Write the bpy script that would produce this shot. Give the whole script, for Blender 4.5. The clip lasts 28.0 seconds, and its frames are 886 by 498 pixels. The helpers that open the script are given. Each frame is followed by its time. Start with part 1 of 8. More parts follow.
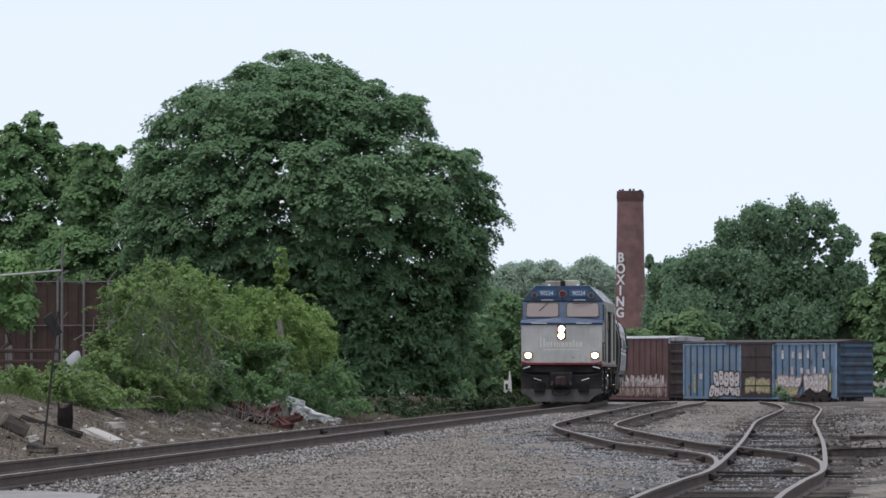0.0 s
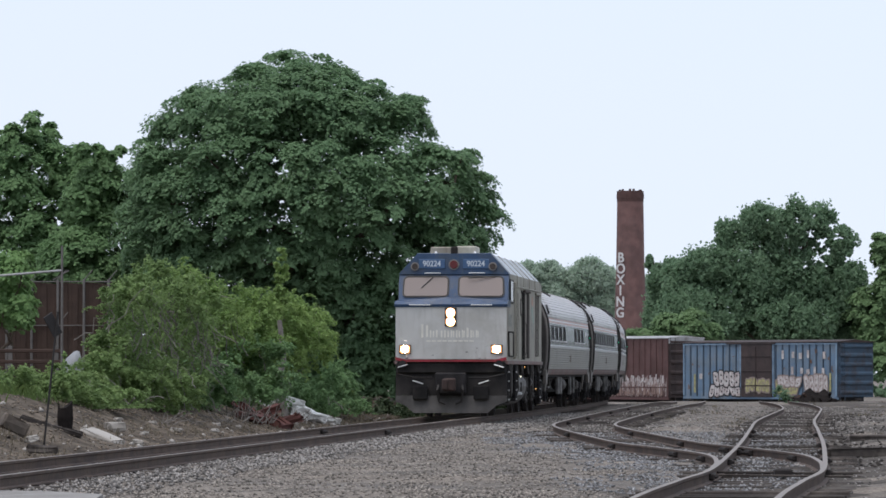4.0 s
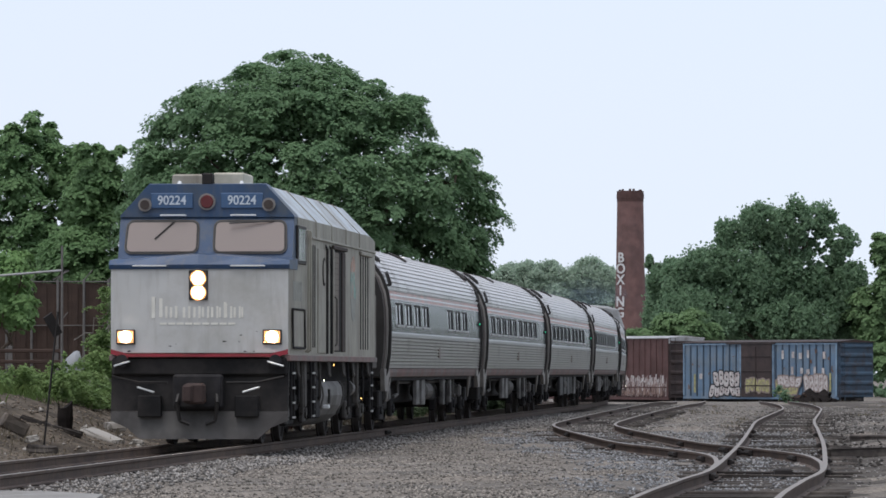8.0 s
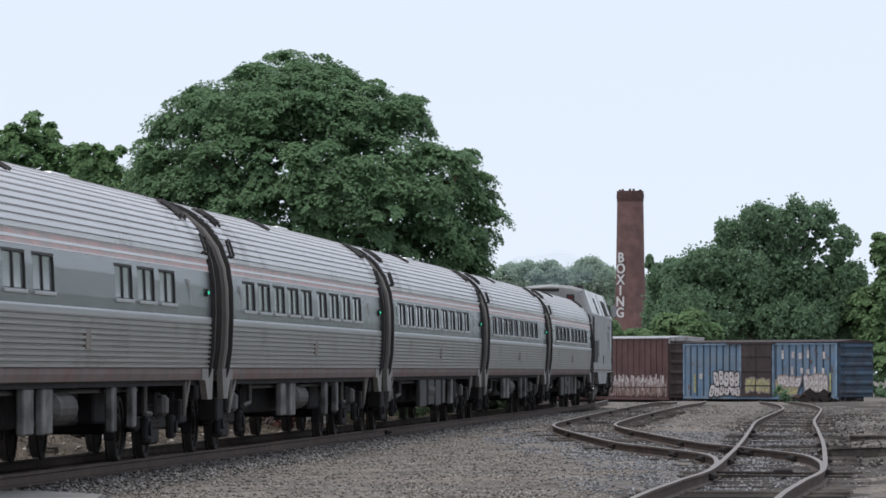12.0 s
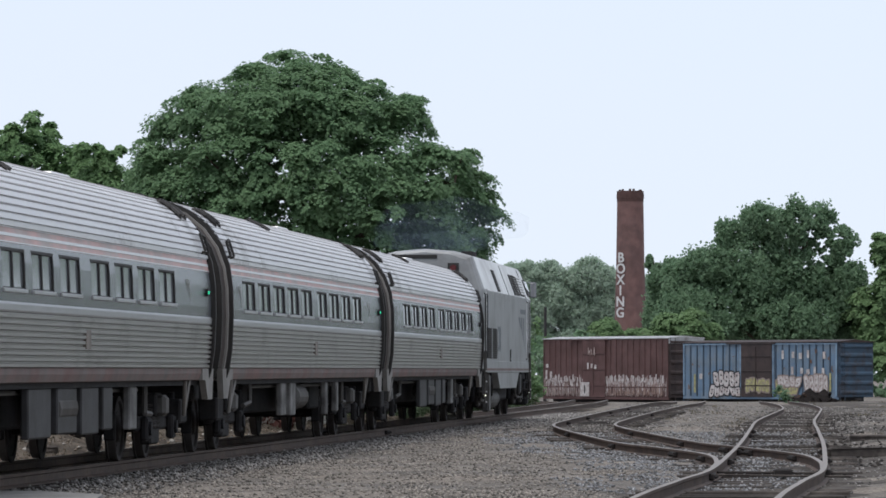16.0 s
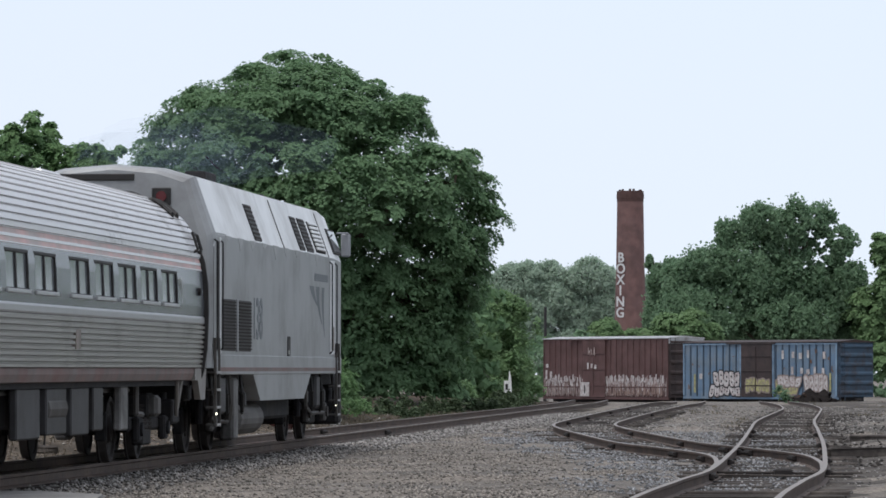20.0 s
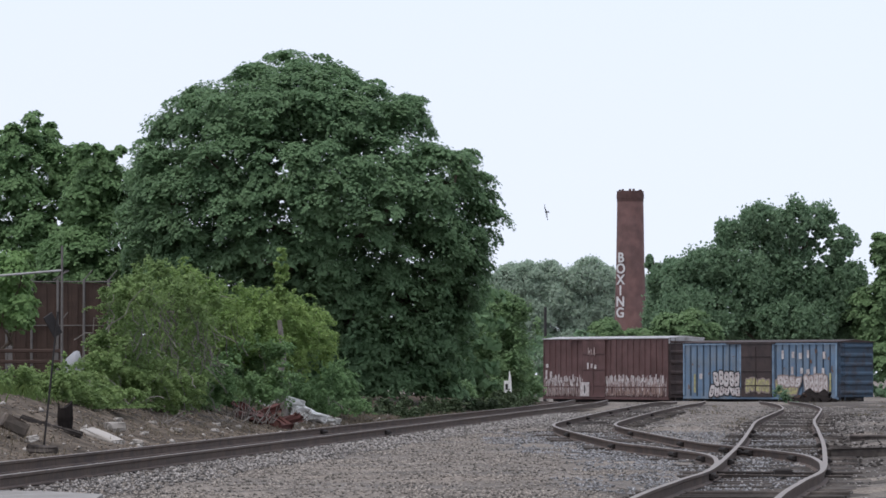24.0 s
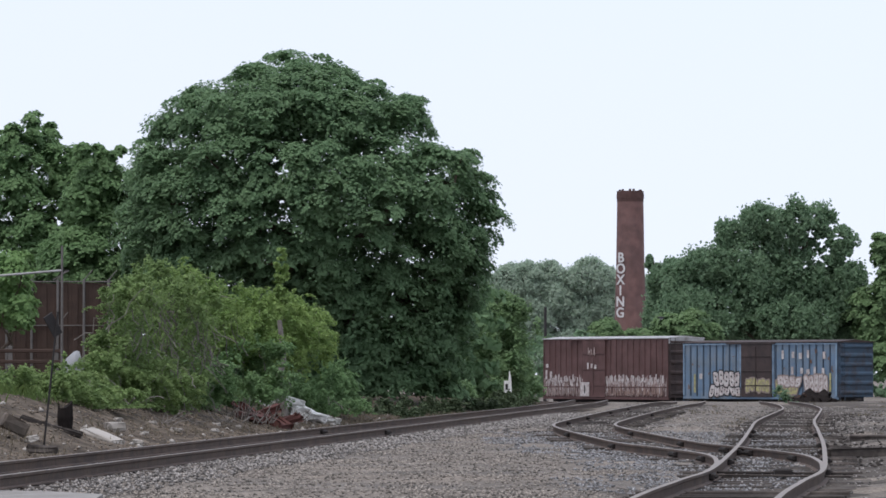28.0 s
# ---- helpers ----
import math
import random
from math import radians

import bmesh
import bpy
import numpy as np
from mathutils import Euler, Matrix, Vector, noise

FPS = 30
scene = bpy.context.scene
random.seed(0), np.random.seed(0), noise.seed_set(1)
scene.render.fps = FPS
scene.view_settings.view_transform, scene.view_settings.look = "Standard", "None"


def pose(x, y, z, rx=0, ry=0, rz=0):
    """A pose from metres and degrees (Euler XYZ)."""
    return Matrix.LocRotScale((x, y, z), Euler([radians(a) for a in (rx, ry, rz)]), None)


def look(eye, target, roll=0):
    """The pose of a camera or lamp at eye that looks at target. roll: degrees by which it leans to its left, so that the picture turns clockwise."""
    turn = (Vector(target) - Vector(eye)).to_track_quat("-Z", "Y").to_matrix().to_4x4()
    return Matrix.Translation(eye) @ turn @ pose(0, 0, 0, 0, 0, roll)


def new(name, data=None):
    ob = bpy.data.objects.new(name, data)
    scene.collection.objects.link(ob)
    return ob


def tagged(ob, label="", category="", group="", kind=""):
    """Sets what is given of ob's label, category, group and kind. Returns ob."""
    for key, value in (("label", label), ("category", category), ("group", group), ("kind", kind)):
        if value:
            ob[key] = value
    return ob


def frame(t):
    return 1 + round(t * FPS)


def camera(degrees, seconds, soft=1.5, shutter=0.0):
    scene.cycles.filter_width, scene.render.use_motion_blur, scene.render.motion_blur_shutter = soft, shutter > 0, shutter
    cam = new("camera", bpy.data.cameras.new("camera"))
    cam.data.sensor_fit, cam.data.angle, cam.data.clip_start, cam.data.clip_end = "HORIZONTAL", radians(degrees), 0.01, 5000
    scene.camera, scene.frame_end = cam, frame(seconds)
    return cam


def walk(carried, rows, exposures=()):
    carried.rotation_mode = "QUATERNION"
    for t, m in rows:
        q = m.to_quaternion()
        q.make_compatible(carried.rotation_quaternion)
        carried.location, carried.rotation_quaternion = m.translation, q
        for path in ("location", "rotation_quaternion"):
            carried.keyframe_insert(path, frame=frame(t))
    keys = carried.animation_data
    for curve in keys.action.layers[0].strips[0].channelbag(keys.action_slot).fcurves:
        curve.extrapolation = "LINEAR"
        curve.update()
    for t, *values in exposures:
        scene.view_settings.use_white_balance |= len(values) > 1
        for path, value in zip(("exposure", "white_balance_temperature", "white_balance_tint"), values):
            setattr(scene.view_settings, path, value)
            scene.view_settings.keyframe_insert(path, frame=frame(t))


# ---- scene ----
# ------------------------------------------------------------------ camera
cam = camera(10.057, 28.0, soft=1.6, shutter=0.12)
EYE = pose(0.0, 0.0, 1.2805, 91.369, 0, 0)
walk(cam, [(0.0, EYE), (28.0, EYE)], [(0.0, 0.06, 6130, 13), (8.0, 0.0, 6200, 12), (20.0, 0.02, 6220, 11), (24.0, 0.08, 6190, 15), (28.0, 0.10, 6200, 15)])

# ------------------------------------------------------------------ sky and sun: bright thin overcast
SUN_UP, SUN_ROUND = radians(68), radians(215)
sky_world = bpy.data.worlds.new("overcast_sky")
scene.world = sky_world
sky_world.use_nodes = True
wn = sky_world.node_tree
wn.nodes.clear()
w_out = wn.nodes.new("ShaderNodeOutputWorld")
w_clear = wn.nodes.new("ShaderNodeTexSky")
w_clear.sky_type, w_clear.sun_disc = "NISHITA", False
w_clear.sun_elevation, w_clear.sun_rotation = SUN_UP, SUN_ROUND
w_clear.dust_density, w_clear.air_density = 6.0, 1.2
w_bg1 = wn.nodes.new("ShaderNodeBackground")
w_bg1.inputs["Strength"].default_value = 0.03
w_bg2 = wn.nodes.new("ShaderNodeBackground")
w_bg2.inputs["Strength"].default_value = 1.0
w_co = wn.nodes.new("ShaderNodeTexCoord")
w_sep = wn.nodes.new("ShaderNodeSeparateXYZ")
w_ramp = wn.nodes.new("ShaderNodeValToRGB")
w_ramp.color_ramp.elements[0].position, w_ramp.color_ramp.elements[0].color = 0.0, (0.835, 0.895, 0.965, 1)
w_ramp.color_ramp.elements[1].position, w_ramp.color_ramp.elements[1].color = 1.0, (0.80, 0.83, 0.875, 1)
w_e = w_ramp.color_ramp.elements.new(0.075)
w_e.color = (0.755, 0.825, 0.915, 1)
w_e = w_ramp.color_ramp.elements.new(0.22)
w_e.color = (0.50, 0.535, 0.59, 1)
w_e = w_ramp.color_ramp.elements.new(0.55)
w_e.color = (0.60, 0.63, 0.68, 1)
w_noise = wn.nodes.new("ShaderNodeTexNoise")
w_noise.inputs["Scale"].default_value, w_noise.inputs["Detail"].default_value = 2.2, 4.0
w_mix = wn.nodes.new("ShaderNodeMix")
w_mix.data_type, w_mix.blend_type = "RGBA", "SOFT_LIGHT"
w_mix.inputs[0].default_value = 0.10
w_add = wn.nodes.new("ShaderNodeAddShader")
wn.links.new(w_co.outputs["Generated"], w_sep.inputs[0])
wn.links.new(w_sep.outputs["Z"], w_ramp.inputs[0])
wn.links.new(w_co.outputs["Generated"], w_noise.inputs["Vector"])
wn.links.new(w_ramp.outputs[0], w_mix.inputs[6])
wn.links.new(w_noise.outputs["Color"], w_mix.inputs[7])
wn.links.new(w_mix.outputs[2], w_bg2.inputs["Color"])
wn.links.new(w_clear.outputs[0], w_bg1.inputs["Color"])
wn.links.new(w_bg1.outputs[0], w_add.inputs[0])
wn.links.new(w_bg2.outputs[0], w_add.inputs[1])
wn.links.new(w_add.outputs[0], w_out.inputs[0])
sun_data = bpy.data.lights.new("sun", "SUN")
sun_data.energy, sun_data.angle, sun_data.color = 1.25, radians(30), (1.0, 0.96, 0.9)
sun = new("sun", sun_data)
sun.matrix_world = look((-30, -43, 130), (0, 0, 0))
scene.view_settings.exposure = 0.0

# ------------------------------------------------------------------ the plan
GAUGE = 1.435 + 0.073          # between rail-head centres
KNOTS = np.arange(-240.0, 61.0, 20.0)
BEND = np.array([0.18, 0.18, 0.18, 0.16, 0.11, 0.09, 0.111, 0.053, 0.0, 0.006, 0.009, -0.006, 0.003, -0.012, 0.0, 0.0]) / 100
S_LINE = np.arange(-330.0, 300.1, 1.0)


def main_line():
    """Plan of the main track: x, y and heading along s; s grows towards the camera, as the train runs."""
    k = np.interp(S_LINE, KNOTS, BEND)
    k[S_LINE > 60] = 0.0
    k[S_LINE < -240] = 0.0018
    i = int(np.argmin(abs(S_LINE)))
    th = np.concatenate([[0], np.cumsum((k[1:] + k[:-1]) / 2)])
    th = th - th[i] + 0.084
    ux, uy = -np.sin(th), -np.cos(th)
    x = np.concatenate([[0], np.cumsum((ux[1:] + ux[:-1]) / 2)])
    y = np.concatenate([[0], np.cumsum((uy[1:] + uy[:-1]) / 2)])
    return x - x[i] - 4.103, y - y[i] + 84.57, th


LX, LY, LTH = main_line()


def sstep(a, b, v):
    t = np.clip((v - a) / (b - a), 0, 1)
    return t * t * (3 - 2 * t)


def fall(y):
    """Height of the main track's rail top: level near by, falling gently far off."""
    return -0.0451 * np.maximum(0.0, y - 104.5) ** 2 / 1e4 - 0.48 * sstep(215, 300, y)


def line_at(s):
    return float(np.interp(s, S_LINE, LX)), float(np.interp(s, S_LINE, LY))


def track_x(y):
    return np.interp(y, LY[::-1], LX[::-1])


def spline(points, step=0.5):
    """A smooth line through a few plan points."""
    p = [np.array(q, float) for q in points]
    p = [2 * p[0] - p[1]] + p + [2 * p[-1] - p[-2]]
    out = []
    for i in range(1, len(p) - 2):
        n = max(2, int(np.linalg.norm(p[i + 1] - p[i]) / step))
        for j in range(n):
            t = j / n
            out.append(0.5 * (2 * p[i] + (p[i + 1] - p[i - 1]) * t + (2 * p[i - 1] - 5 * p[i] + 4 * p[i + 1] - p[i + 2]) * t * t
                              + (3 * p[i] - p[i - 1] - 3 * p[i + 1] + p[i + 2]) * t ** 3))
    out.append(p[-2])
    return np.array(out)


def ground_z(x, y):
    """Height of the ground under (x, y), numbers or arrays."""
    x, y = np.asarray(x, float), np.asarray(y, float)
    u = x - track_x(np.clip(y, -150, 380))
    z = fall(np.clip(y, 0, 400)) - 0.2
    flat = -0.0451 * np.clip(y - 104.5, 0, 300) ** 2 / 1e4 - 0.2
    bank = sstep(-1.9, -6.0, u) * (1.0 - 0.55 * sstep(125, 160, y)) * sstep(30, 60, y)
    z = z + 1.0 * bank
    yard = sstep(1.8, 6.5, u)
    z = z + yard * (flat - 0.2 * sstep(120, 220, y) - 1.1 * sstep(285, 325, y) - z)
    return z


LATTICE = np.random.default_rng(3).random((257, 257))


def rough_noise(x, y, size):
    """Smooth random heights, -1 to 1, with lumps of that size."""
    gx, gy = np.asarray(x) / size, np.asarray(y) / size
    ix, iy = np.floor(gx).astype(int), np.floor(gy).astype(int)
    fx, fy = gx - ix, gy - iy
    fx, fy = fx * fx * (3 - 2 * fx), fy * fy * (3 - 2 * fy)
    v = lambda a, b: LATTICE[(ix + a) % 256, (iy + b) % 256]
    return 2 * ((v(0, 0) * (1 - fx) + v(1, 0) * fx) * (1 - fy) + (v(0, 1) * (1 - fx) + v(1, 1) * fx) * fy) - 1


# ------------------------------------------------------------------ materials
def mat(name, base, rough=0.7, metal=0.0, vary=0.12, scale=6.0, bump=0.15, fine=60.0, second=None, amount=0.35, second_scale=1.2,
        island=0.0, obj=0.0, coords="Object", spec=0.5):
    """A surface with grain and stains at two scales. second: colour of stains; island, obj: spread of brightness piece by piece."""
    m = bpy.data.materials.new(name)
    m.use_nodes = True
    t = m.node_tree
    b = t.nodes["Principled BSDF"]
    b.inputs["Roughness"].default_value, b.inputs["Metallic"].default_value = rough, metal
    b.inputs["Specular IOR Level"].default_value = spec
    co = t.nodes.new("ShaderNodeTexCoord")
    n1 = t.nodes.new("ShaderNodeTexNoise")
    n1.inputs["Scale"].default_value, n1.inputs["Detail"].default_value = scale, 6.0
    t.links.new(co.outputs[coords], n1.inputs["Vector"])
    hsv = t.nodes.new("ShaderNodeHueSaturation")
    col = t.nodes.new("ShaderNodeRGB")
    col.outputs[0].default_value = (*base, 1)
    last = col.outputs[0]
    if second:
        n2 = t.nodes.new("ShaderNodeTexNoise")
        n2.inputs["Scale"].default_value, n2.inputs["Detail"].default_value, n2.inputs["Roughness"].default_value = second_scale, 8.0, 0.65
        t.links.new(co.outputs[coords], n2.inputs["Vector"])
        r2 = t.nodes.new("ShaderNodeMapRange")
        r2.inputs["From Min"].default_value, r2.inputs["From Max"].default_value = 0.62 - amount * 0.5, 0.68 - amount * 0.12
        t.links.new(n2.outputs["Fac"], r2.inputs["Value"])
        mx = t.nodes.new("ShaderNodeMix")
        mx.data_type = "RGBA"
        mx.inputs[7].default_value = (*second, 1)
        t.links.new(last, mx.inputs[6])
        t.links.new(r2.outputs[0], mx.inputs[0])
        last = mx.outputs[2]
    t.links.new(last, hsv.inputs["Color"])
    v = t.nodes.new("ShaderNodeMapRange")
    v.inputs["From Min"].default_value, v.inputs["From Max"].default_value = 0.25, 0.75
    v.inputs["To Min"].default_value, v.inputs["To Max"].default_value = 1 - vary, 1 + vary
    t.links.new(n1.outputs["Fac"], v.inputs["Value"])
    value = v.outputs[0]
    for spread, kind, sock in ((island, "ShaderNodeNewGeometry", "Random Per Island"), (obj, "ShaderNodeObjectInfo", "Random")):
        if spread:
            g = t.nodes.new(kind)
            r = t.nodes.new("ShaderNodeMapRange")
            r.inputs["To Min"].default_value, r.inputs["To Max"].default_value = 1 - spread, 1 + spread
            t.links.new(g.outputs[sock], r.inputs["Value"])
            mul = t.nodes.new("ShaderNodeMath")
            mul.operation = "MULTIPLY"
            t.links.new(value, mul.inputs[0])
            t.links.new(r.outputs[0], mul.inputs[1])
            value = mul.outputs[0]
    t.links.new(value, hsv.inputs["Value"])
    t.links.new(hsv.outputs[0], b.inputs["Base Color"])
    if bump:
        n3 = t.nodes.new("ShaderNodeTexNoise")
        n3.inputs["Scale"].default_value, n3.inputs["Detail"].default_value = fine, 5.0
        t.links.new(co.outputs[coords], n3.inputs["Vector"])
        bp = t.nodes.new("ShaderNodeBump")
        bp.inputs["Strength"].default_value, bp.inputs["Distance"].default_value = bump, 0.02
        t.links.new(n3.outputs["Fac"], bp.inputs["Height"])
        t.links.new(bp.outputs[0], b.inputs["Normal"])
    return m


def leaf_mat(name, base, spread=0.35, through_light=0.3, warm=0.0):
    """Leaves: each its own brightness, with light coming through."""
    m = bpy.data.materials.new(name)
    m.use_nodes = True
    t = m.node_tree
    b = t.nodes["Principled BSDF"]
    b.inputs["Roughness"].default_value = 0.6
    b.inputs["Specular IOR Level"].default_value = 0.12
    g = t.nodes.new("ShaderNodeNewGeometry")
    co = t.nodes.new("ShaderNodeTexCoord")
    n = t.nodes.new("ShaderNodeTexNoise")
    n.inputs["Scale"].default_value, n.inputs["Detail"].default_value = 0.9, 3.0
    t.links.new(co.outputs["Object"], n.inputs["Vector"])
    a = t.nodes.new("ShaderNodeMath")
    a.operation = "ADD"
    iso = t.nodes.new("ShaderNodeMath")
    iso.operation, iso.inputs[1].default_value = "MULTIPLY_ADD", 0.6
    iso.inputs[2].default_value = 0.2
    t.links.new(g.outputs["Random Per Island"], iso.inputs[0])
    t.links.new(iso.outputs[0], a.inputs[0])
    t.links.new(n.outputs["Fac"], a.inputs[1])
    r = t.nodes.new("ShaderNodeMapRange")
    r.inputs["From Min"].default_value, r.inputs["From Max"].default_value = 0.2, 1.6
    r.inputs["To Min"].default_value, r.inputs["To Max"].default_value = 1 - spread, 1 + spread
    t.links.new(a.outputs[0], r.inputs["Value"])
    h = t.nodes.new("ShaderNodeHueSaturation")
    h.inputs["Color"].default_value = (*base, 1)
    hue = t.nodes.new("ShaderNodeMapRange")
    hue.inputs["To Min"].default_value, hue.inputs["To Max"].default_value = 0.505, 0.48 - warm
    t.links.new(n.outputs["Fac"], hue.inputs["Value"])
    t.links.new(hue.outputs[0], h.inputs["Hue"])
    t.links.new(r.outputs[0], h.inputs["Value"])
    t.links.new(h.outputs[0], b.inputs["Base Color"])
    tr = t.nodes.new("ShaderNodeBsdfTranslucent")
    t.links.new(h.outputs[0], tr.inputs["Color"])
    mx = t.nodes.new("ShaderNodeMixShader")
    mx.inputs[0].default_value = through_light
    t.links.new(b.outputs[0], mx.inputs[1])
    t.links.new(tr.outputs[0], mx.inputs[2])
    t.links.new(mx.outputs[0], t.nodes["Material Output"].inputs[0])
    return m


def streaked(m, colour, amount=0.5, wide=3.0, long=0.35, edge=0.56):
    """Adds grime and rust that has run down a painted wall to a material; returns it."""
    t = m.node_tree
    b = t.nodes["Principled BSDF"]
    old = b.inputs["Base Color"].links[0].from_socket
    co = t.nodes.new("ShaderNodeTexCoord")
    mp = t.nodes.new("ShaderNodeMapping")
    mp.inputs["Scale"].default_value = (wide, wide, long)
    t.links.new(co.outputs["Object"], mp.inputs["Vector"])
    n = t.nodes.new("ShaderNodeTexNoise")
    n.inputs["Scale"].default_value, n.inputs["Detail"].default_value, n.inputs["Roughness"].default_value = 2.2, 7.0, 0.6
    t.links.new(mp.outputs[0], n.inputs["Vector"])
    r = t.nodes.new("ShaderNodeMapRange")
    r.inputs["From Min"].default_value, r.inputs["From Max"].default_value, r.inputs["To Max"].default_value = edge - 0.05, edge + 0.10, amount
    t.links.new(n.outputs["Fac"], r.inputs["Value"])
    mx = t.nodes.new("ShaderNodeMix")
    mx.data_type = "RGBA"
    mx.inputs[7].default_value = (*colour, 1)
    t.links.new(old, mx.inputs[6])
    t.links.new(r.outputs[0], mx.inputs[0])
    t.links.new(mx.outputs[2], b.inputs["Base Color"])
    return m


def glow_mat(name, colour, strength):
    m = bpy.data.materials.new(name)
    m.use_nodes = True
    b = m.node_tree.nodes["Principled BSDF"]
    b.inputs["Base Color"].default_value = (*colour, 1)
    b.inputs["Emission Color"].default_value = (*colour, 1)
    b.inputs["Emission Strength"].default_value = strength
    return m


def glass_mat(name, tint, rough=0.06, spec=0.9):
    m = bpy.data.materials.new(name)
    m.use_nodes = True
    b = m.node_tree.nodes["Principled BSDF"]
    b.inputs["Base Color"].default_value = (*tint, 1)
    b.inputs["Roughness"].default_value, b.inputs["IOR"].default_value = rough, 1.5
    b.inputs["Specular IOR Level"].default_value = spec
    return m


def ground_mat():
    """Beige dirt with grey crushed stone in patches and along the tracks."""
    m = mat("gravel_ground", (0.250, 0.218, 0.183), 0.95, vary=0.3, scale=0.9, bump=0.0, second=(0.165, 0.153, 0.140), amount=0.6, second_scale=0.24, spec=0.15)
    t = m.node_tree
    b = t.nodes["Principled BSDF"]
    co = t.nodes.new("ShaderNodeTexCoord")
    vo = t.nodes.new("ShaderNodeTexVoronoi")
    vo.inputs["Scale"].default_value = 26.0
    t.links.new(co.outputs["Object"], vo.inputs["Vector"])
    old = b.inputs["Base Color"].links[0].from_socket
    mx = t.nodes.new("ShaderNodeMix")
    mx.data_type, mx.blend_type = "RGBA", "OVERLAY"
    mx.inputs[0].default_value = 0.38
    bw = t.nodes.new("ShaderNodeSeparateColor")
    t.links.new(vo.outputs["Color"], bw.inputs[0])
    t.links.new(old, mx.inputs[6])
    t.links.new(bw.outputs[0], mx.inputs[7])
    t.links.new(mx.outputs[2], b.inputs["Base Color"])
    bp = t.nodes.new("ShaderNodeBump")
    bp.inputs["Strength"].default_value, bp.inputs["Distance"].default_value = 0.9, 0.03
    t.links.new(vo.outputs["Distance"], bp.inputs["Height"])
    t.links.new(bp.outputs[0], b.inputs["Normal"])
    return m


M_GROUND = ground_mat()
M_STONE2 = mat("blue_grey_crushed_stone", (0.20, 0.203, 0.209), 0.9, island=0.75, bump=0.3, vary=0.2, scale=14)
M_STONE3 = mat("beige_crushed_stone", (0.225, 0.203, 0.178), 0.9, island=0.7, bump=0.3, vary=0.2, scale=14)
M_STONE = mat("crushed_stone", (0.215, 0.203, 0.190), 0.9, island=0.75, bump=0.3, vary=0.2, scale=14)
M_DIRT = mat("dry_bank_soil", (0.165, 0.137, 0.108), 0.95, vary=0.4, scale=2.5, bump=0.8, fine=25, second=(0.055, 0.046, 0.037), amount=0.55, spec=0.15)
M_RAIL = mat("rusty_rail_steel", (0.12, 0.082, 0.062), 0.75, 0.2, vary=0.25, scale=8, second=(0.07, 0.05, 0.042), amount=0.5)
M_JOINT = mat("blackened_joint_steel", (0.022, 0.018, 0.017), 0.8, 0.1, vary=0.3, scale=8)
M_RAILTOP = mat("worn_rail_head", (0.25, 0.215, 0.19), 0.5, 0.5, vary=0.2, scale=5, bump=0.05)
M_TIE = mat("weathered_tie", (0.046, 0.039, 0.035), 0.95, vary=0.35, scale=9, obj=0.5, second=(0.10, 0.087, 0.076), amount=0.3)
M_LEAF = leaf_mat("maple_leaf", (0.162, 0.276, 0.146), spread=0.3, through_light=0.45, warm=0.01)
M_LEAF2 = leaf_mat("fresh_leaf", (0.195, 0.338, 0.135), spread=0.32, warm=0.012, through_light=0.45)
# Shade below the maple is put into this dark leaf colour.
M_LEAF9 = leaf_mat("shaded_weed_leaf", (0.072, 0.108, 0.058), spread=0.4, warm=0.02)
M_LEAF7 = leaf_mat("deep_green_leaf", (0.168, 0.292, 0.134), spread=0.3, warm=0.01, through_light=0.45)
M_LEAF8 = leaf_mat("yellow_green_vine_leaf", (0.217, 0.345, 0.118), spread=0.4, warm=0.014, through_light=0.45)
M_LEAF3 = leaf_mat("vine_leaf", (0.192, 0.300, 0.118), spread=0.4, warm=0.014, through_light=0.45)
M_LEAF4 = leaf_mat("oak_leaf", (0.190, 0.298, 0.182), spread=0.22, through_light=0.5)
# Distance haze is put into this pale leaf colour.
M_LEAF5 = leaf_mat("hazed_far_leaf", (0.43, 0.535, 0.43), spread=0.06, through_light=0.5)
M_LEAF6 = leaf_mat("pale_bush_leaf", (0.185, 0.300, 0.145), spread=0.3, through_light=0.45, warm=0.01)
M_BARK = mat("grey_brown_bark", (0.11, 0.085, 0.065), 0.95, vary=0.3, scale=12, bump=0.6, fine=30)
M_TWIG = mat("dry_twig", (0.19, 0.175, 0.16), 0.95, vary=0.3, scale=12)
M_GRASS = leaf_mat("grass_blade", (0.085, 0.145, 0.045), warm=0.02)
M_DRYGRASS = leaf_mat("dry_grass_blade", (0.17, 0.150, 0.108), warm=0.0)


# ------------------------------------------------------------------ mesh tools
def link_mesh(name, me, material, parent=None, label=""):
    ob = new(name, me)
    if material:
        me.materials.append(material)
    if parent:
        ob.parent = parent
    if label:
        ob["label"] = label
    return ob


def part(name, bm, material, parent=None, label="", smooth=False):
    """Links a bmesh as one mesh object, under a thing or part if one is given."""
    me = bpy.data.meshes.new(name)
    bmesh.ops.recalc_face_normals(bm, faces=bm.faces)
    bm.to_mesh(me)
    bm.free()
    if smooth:
        for p in me.polygons:
            p.use_smooth = True
    return link_mesh(name, me, material, parent, label)


def thing(name, m=None, label="", category="", group="", kind=""):
    ob = new(name)
    ob.empty_display_size = 0.2
    if m is not None:
        ob.matrix_world = m
    return tagged(ob, label, category, group, kind)


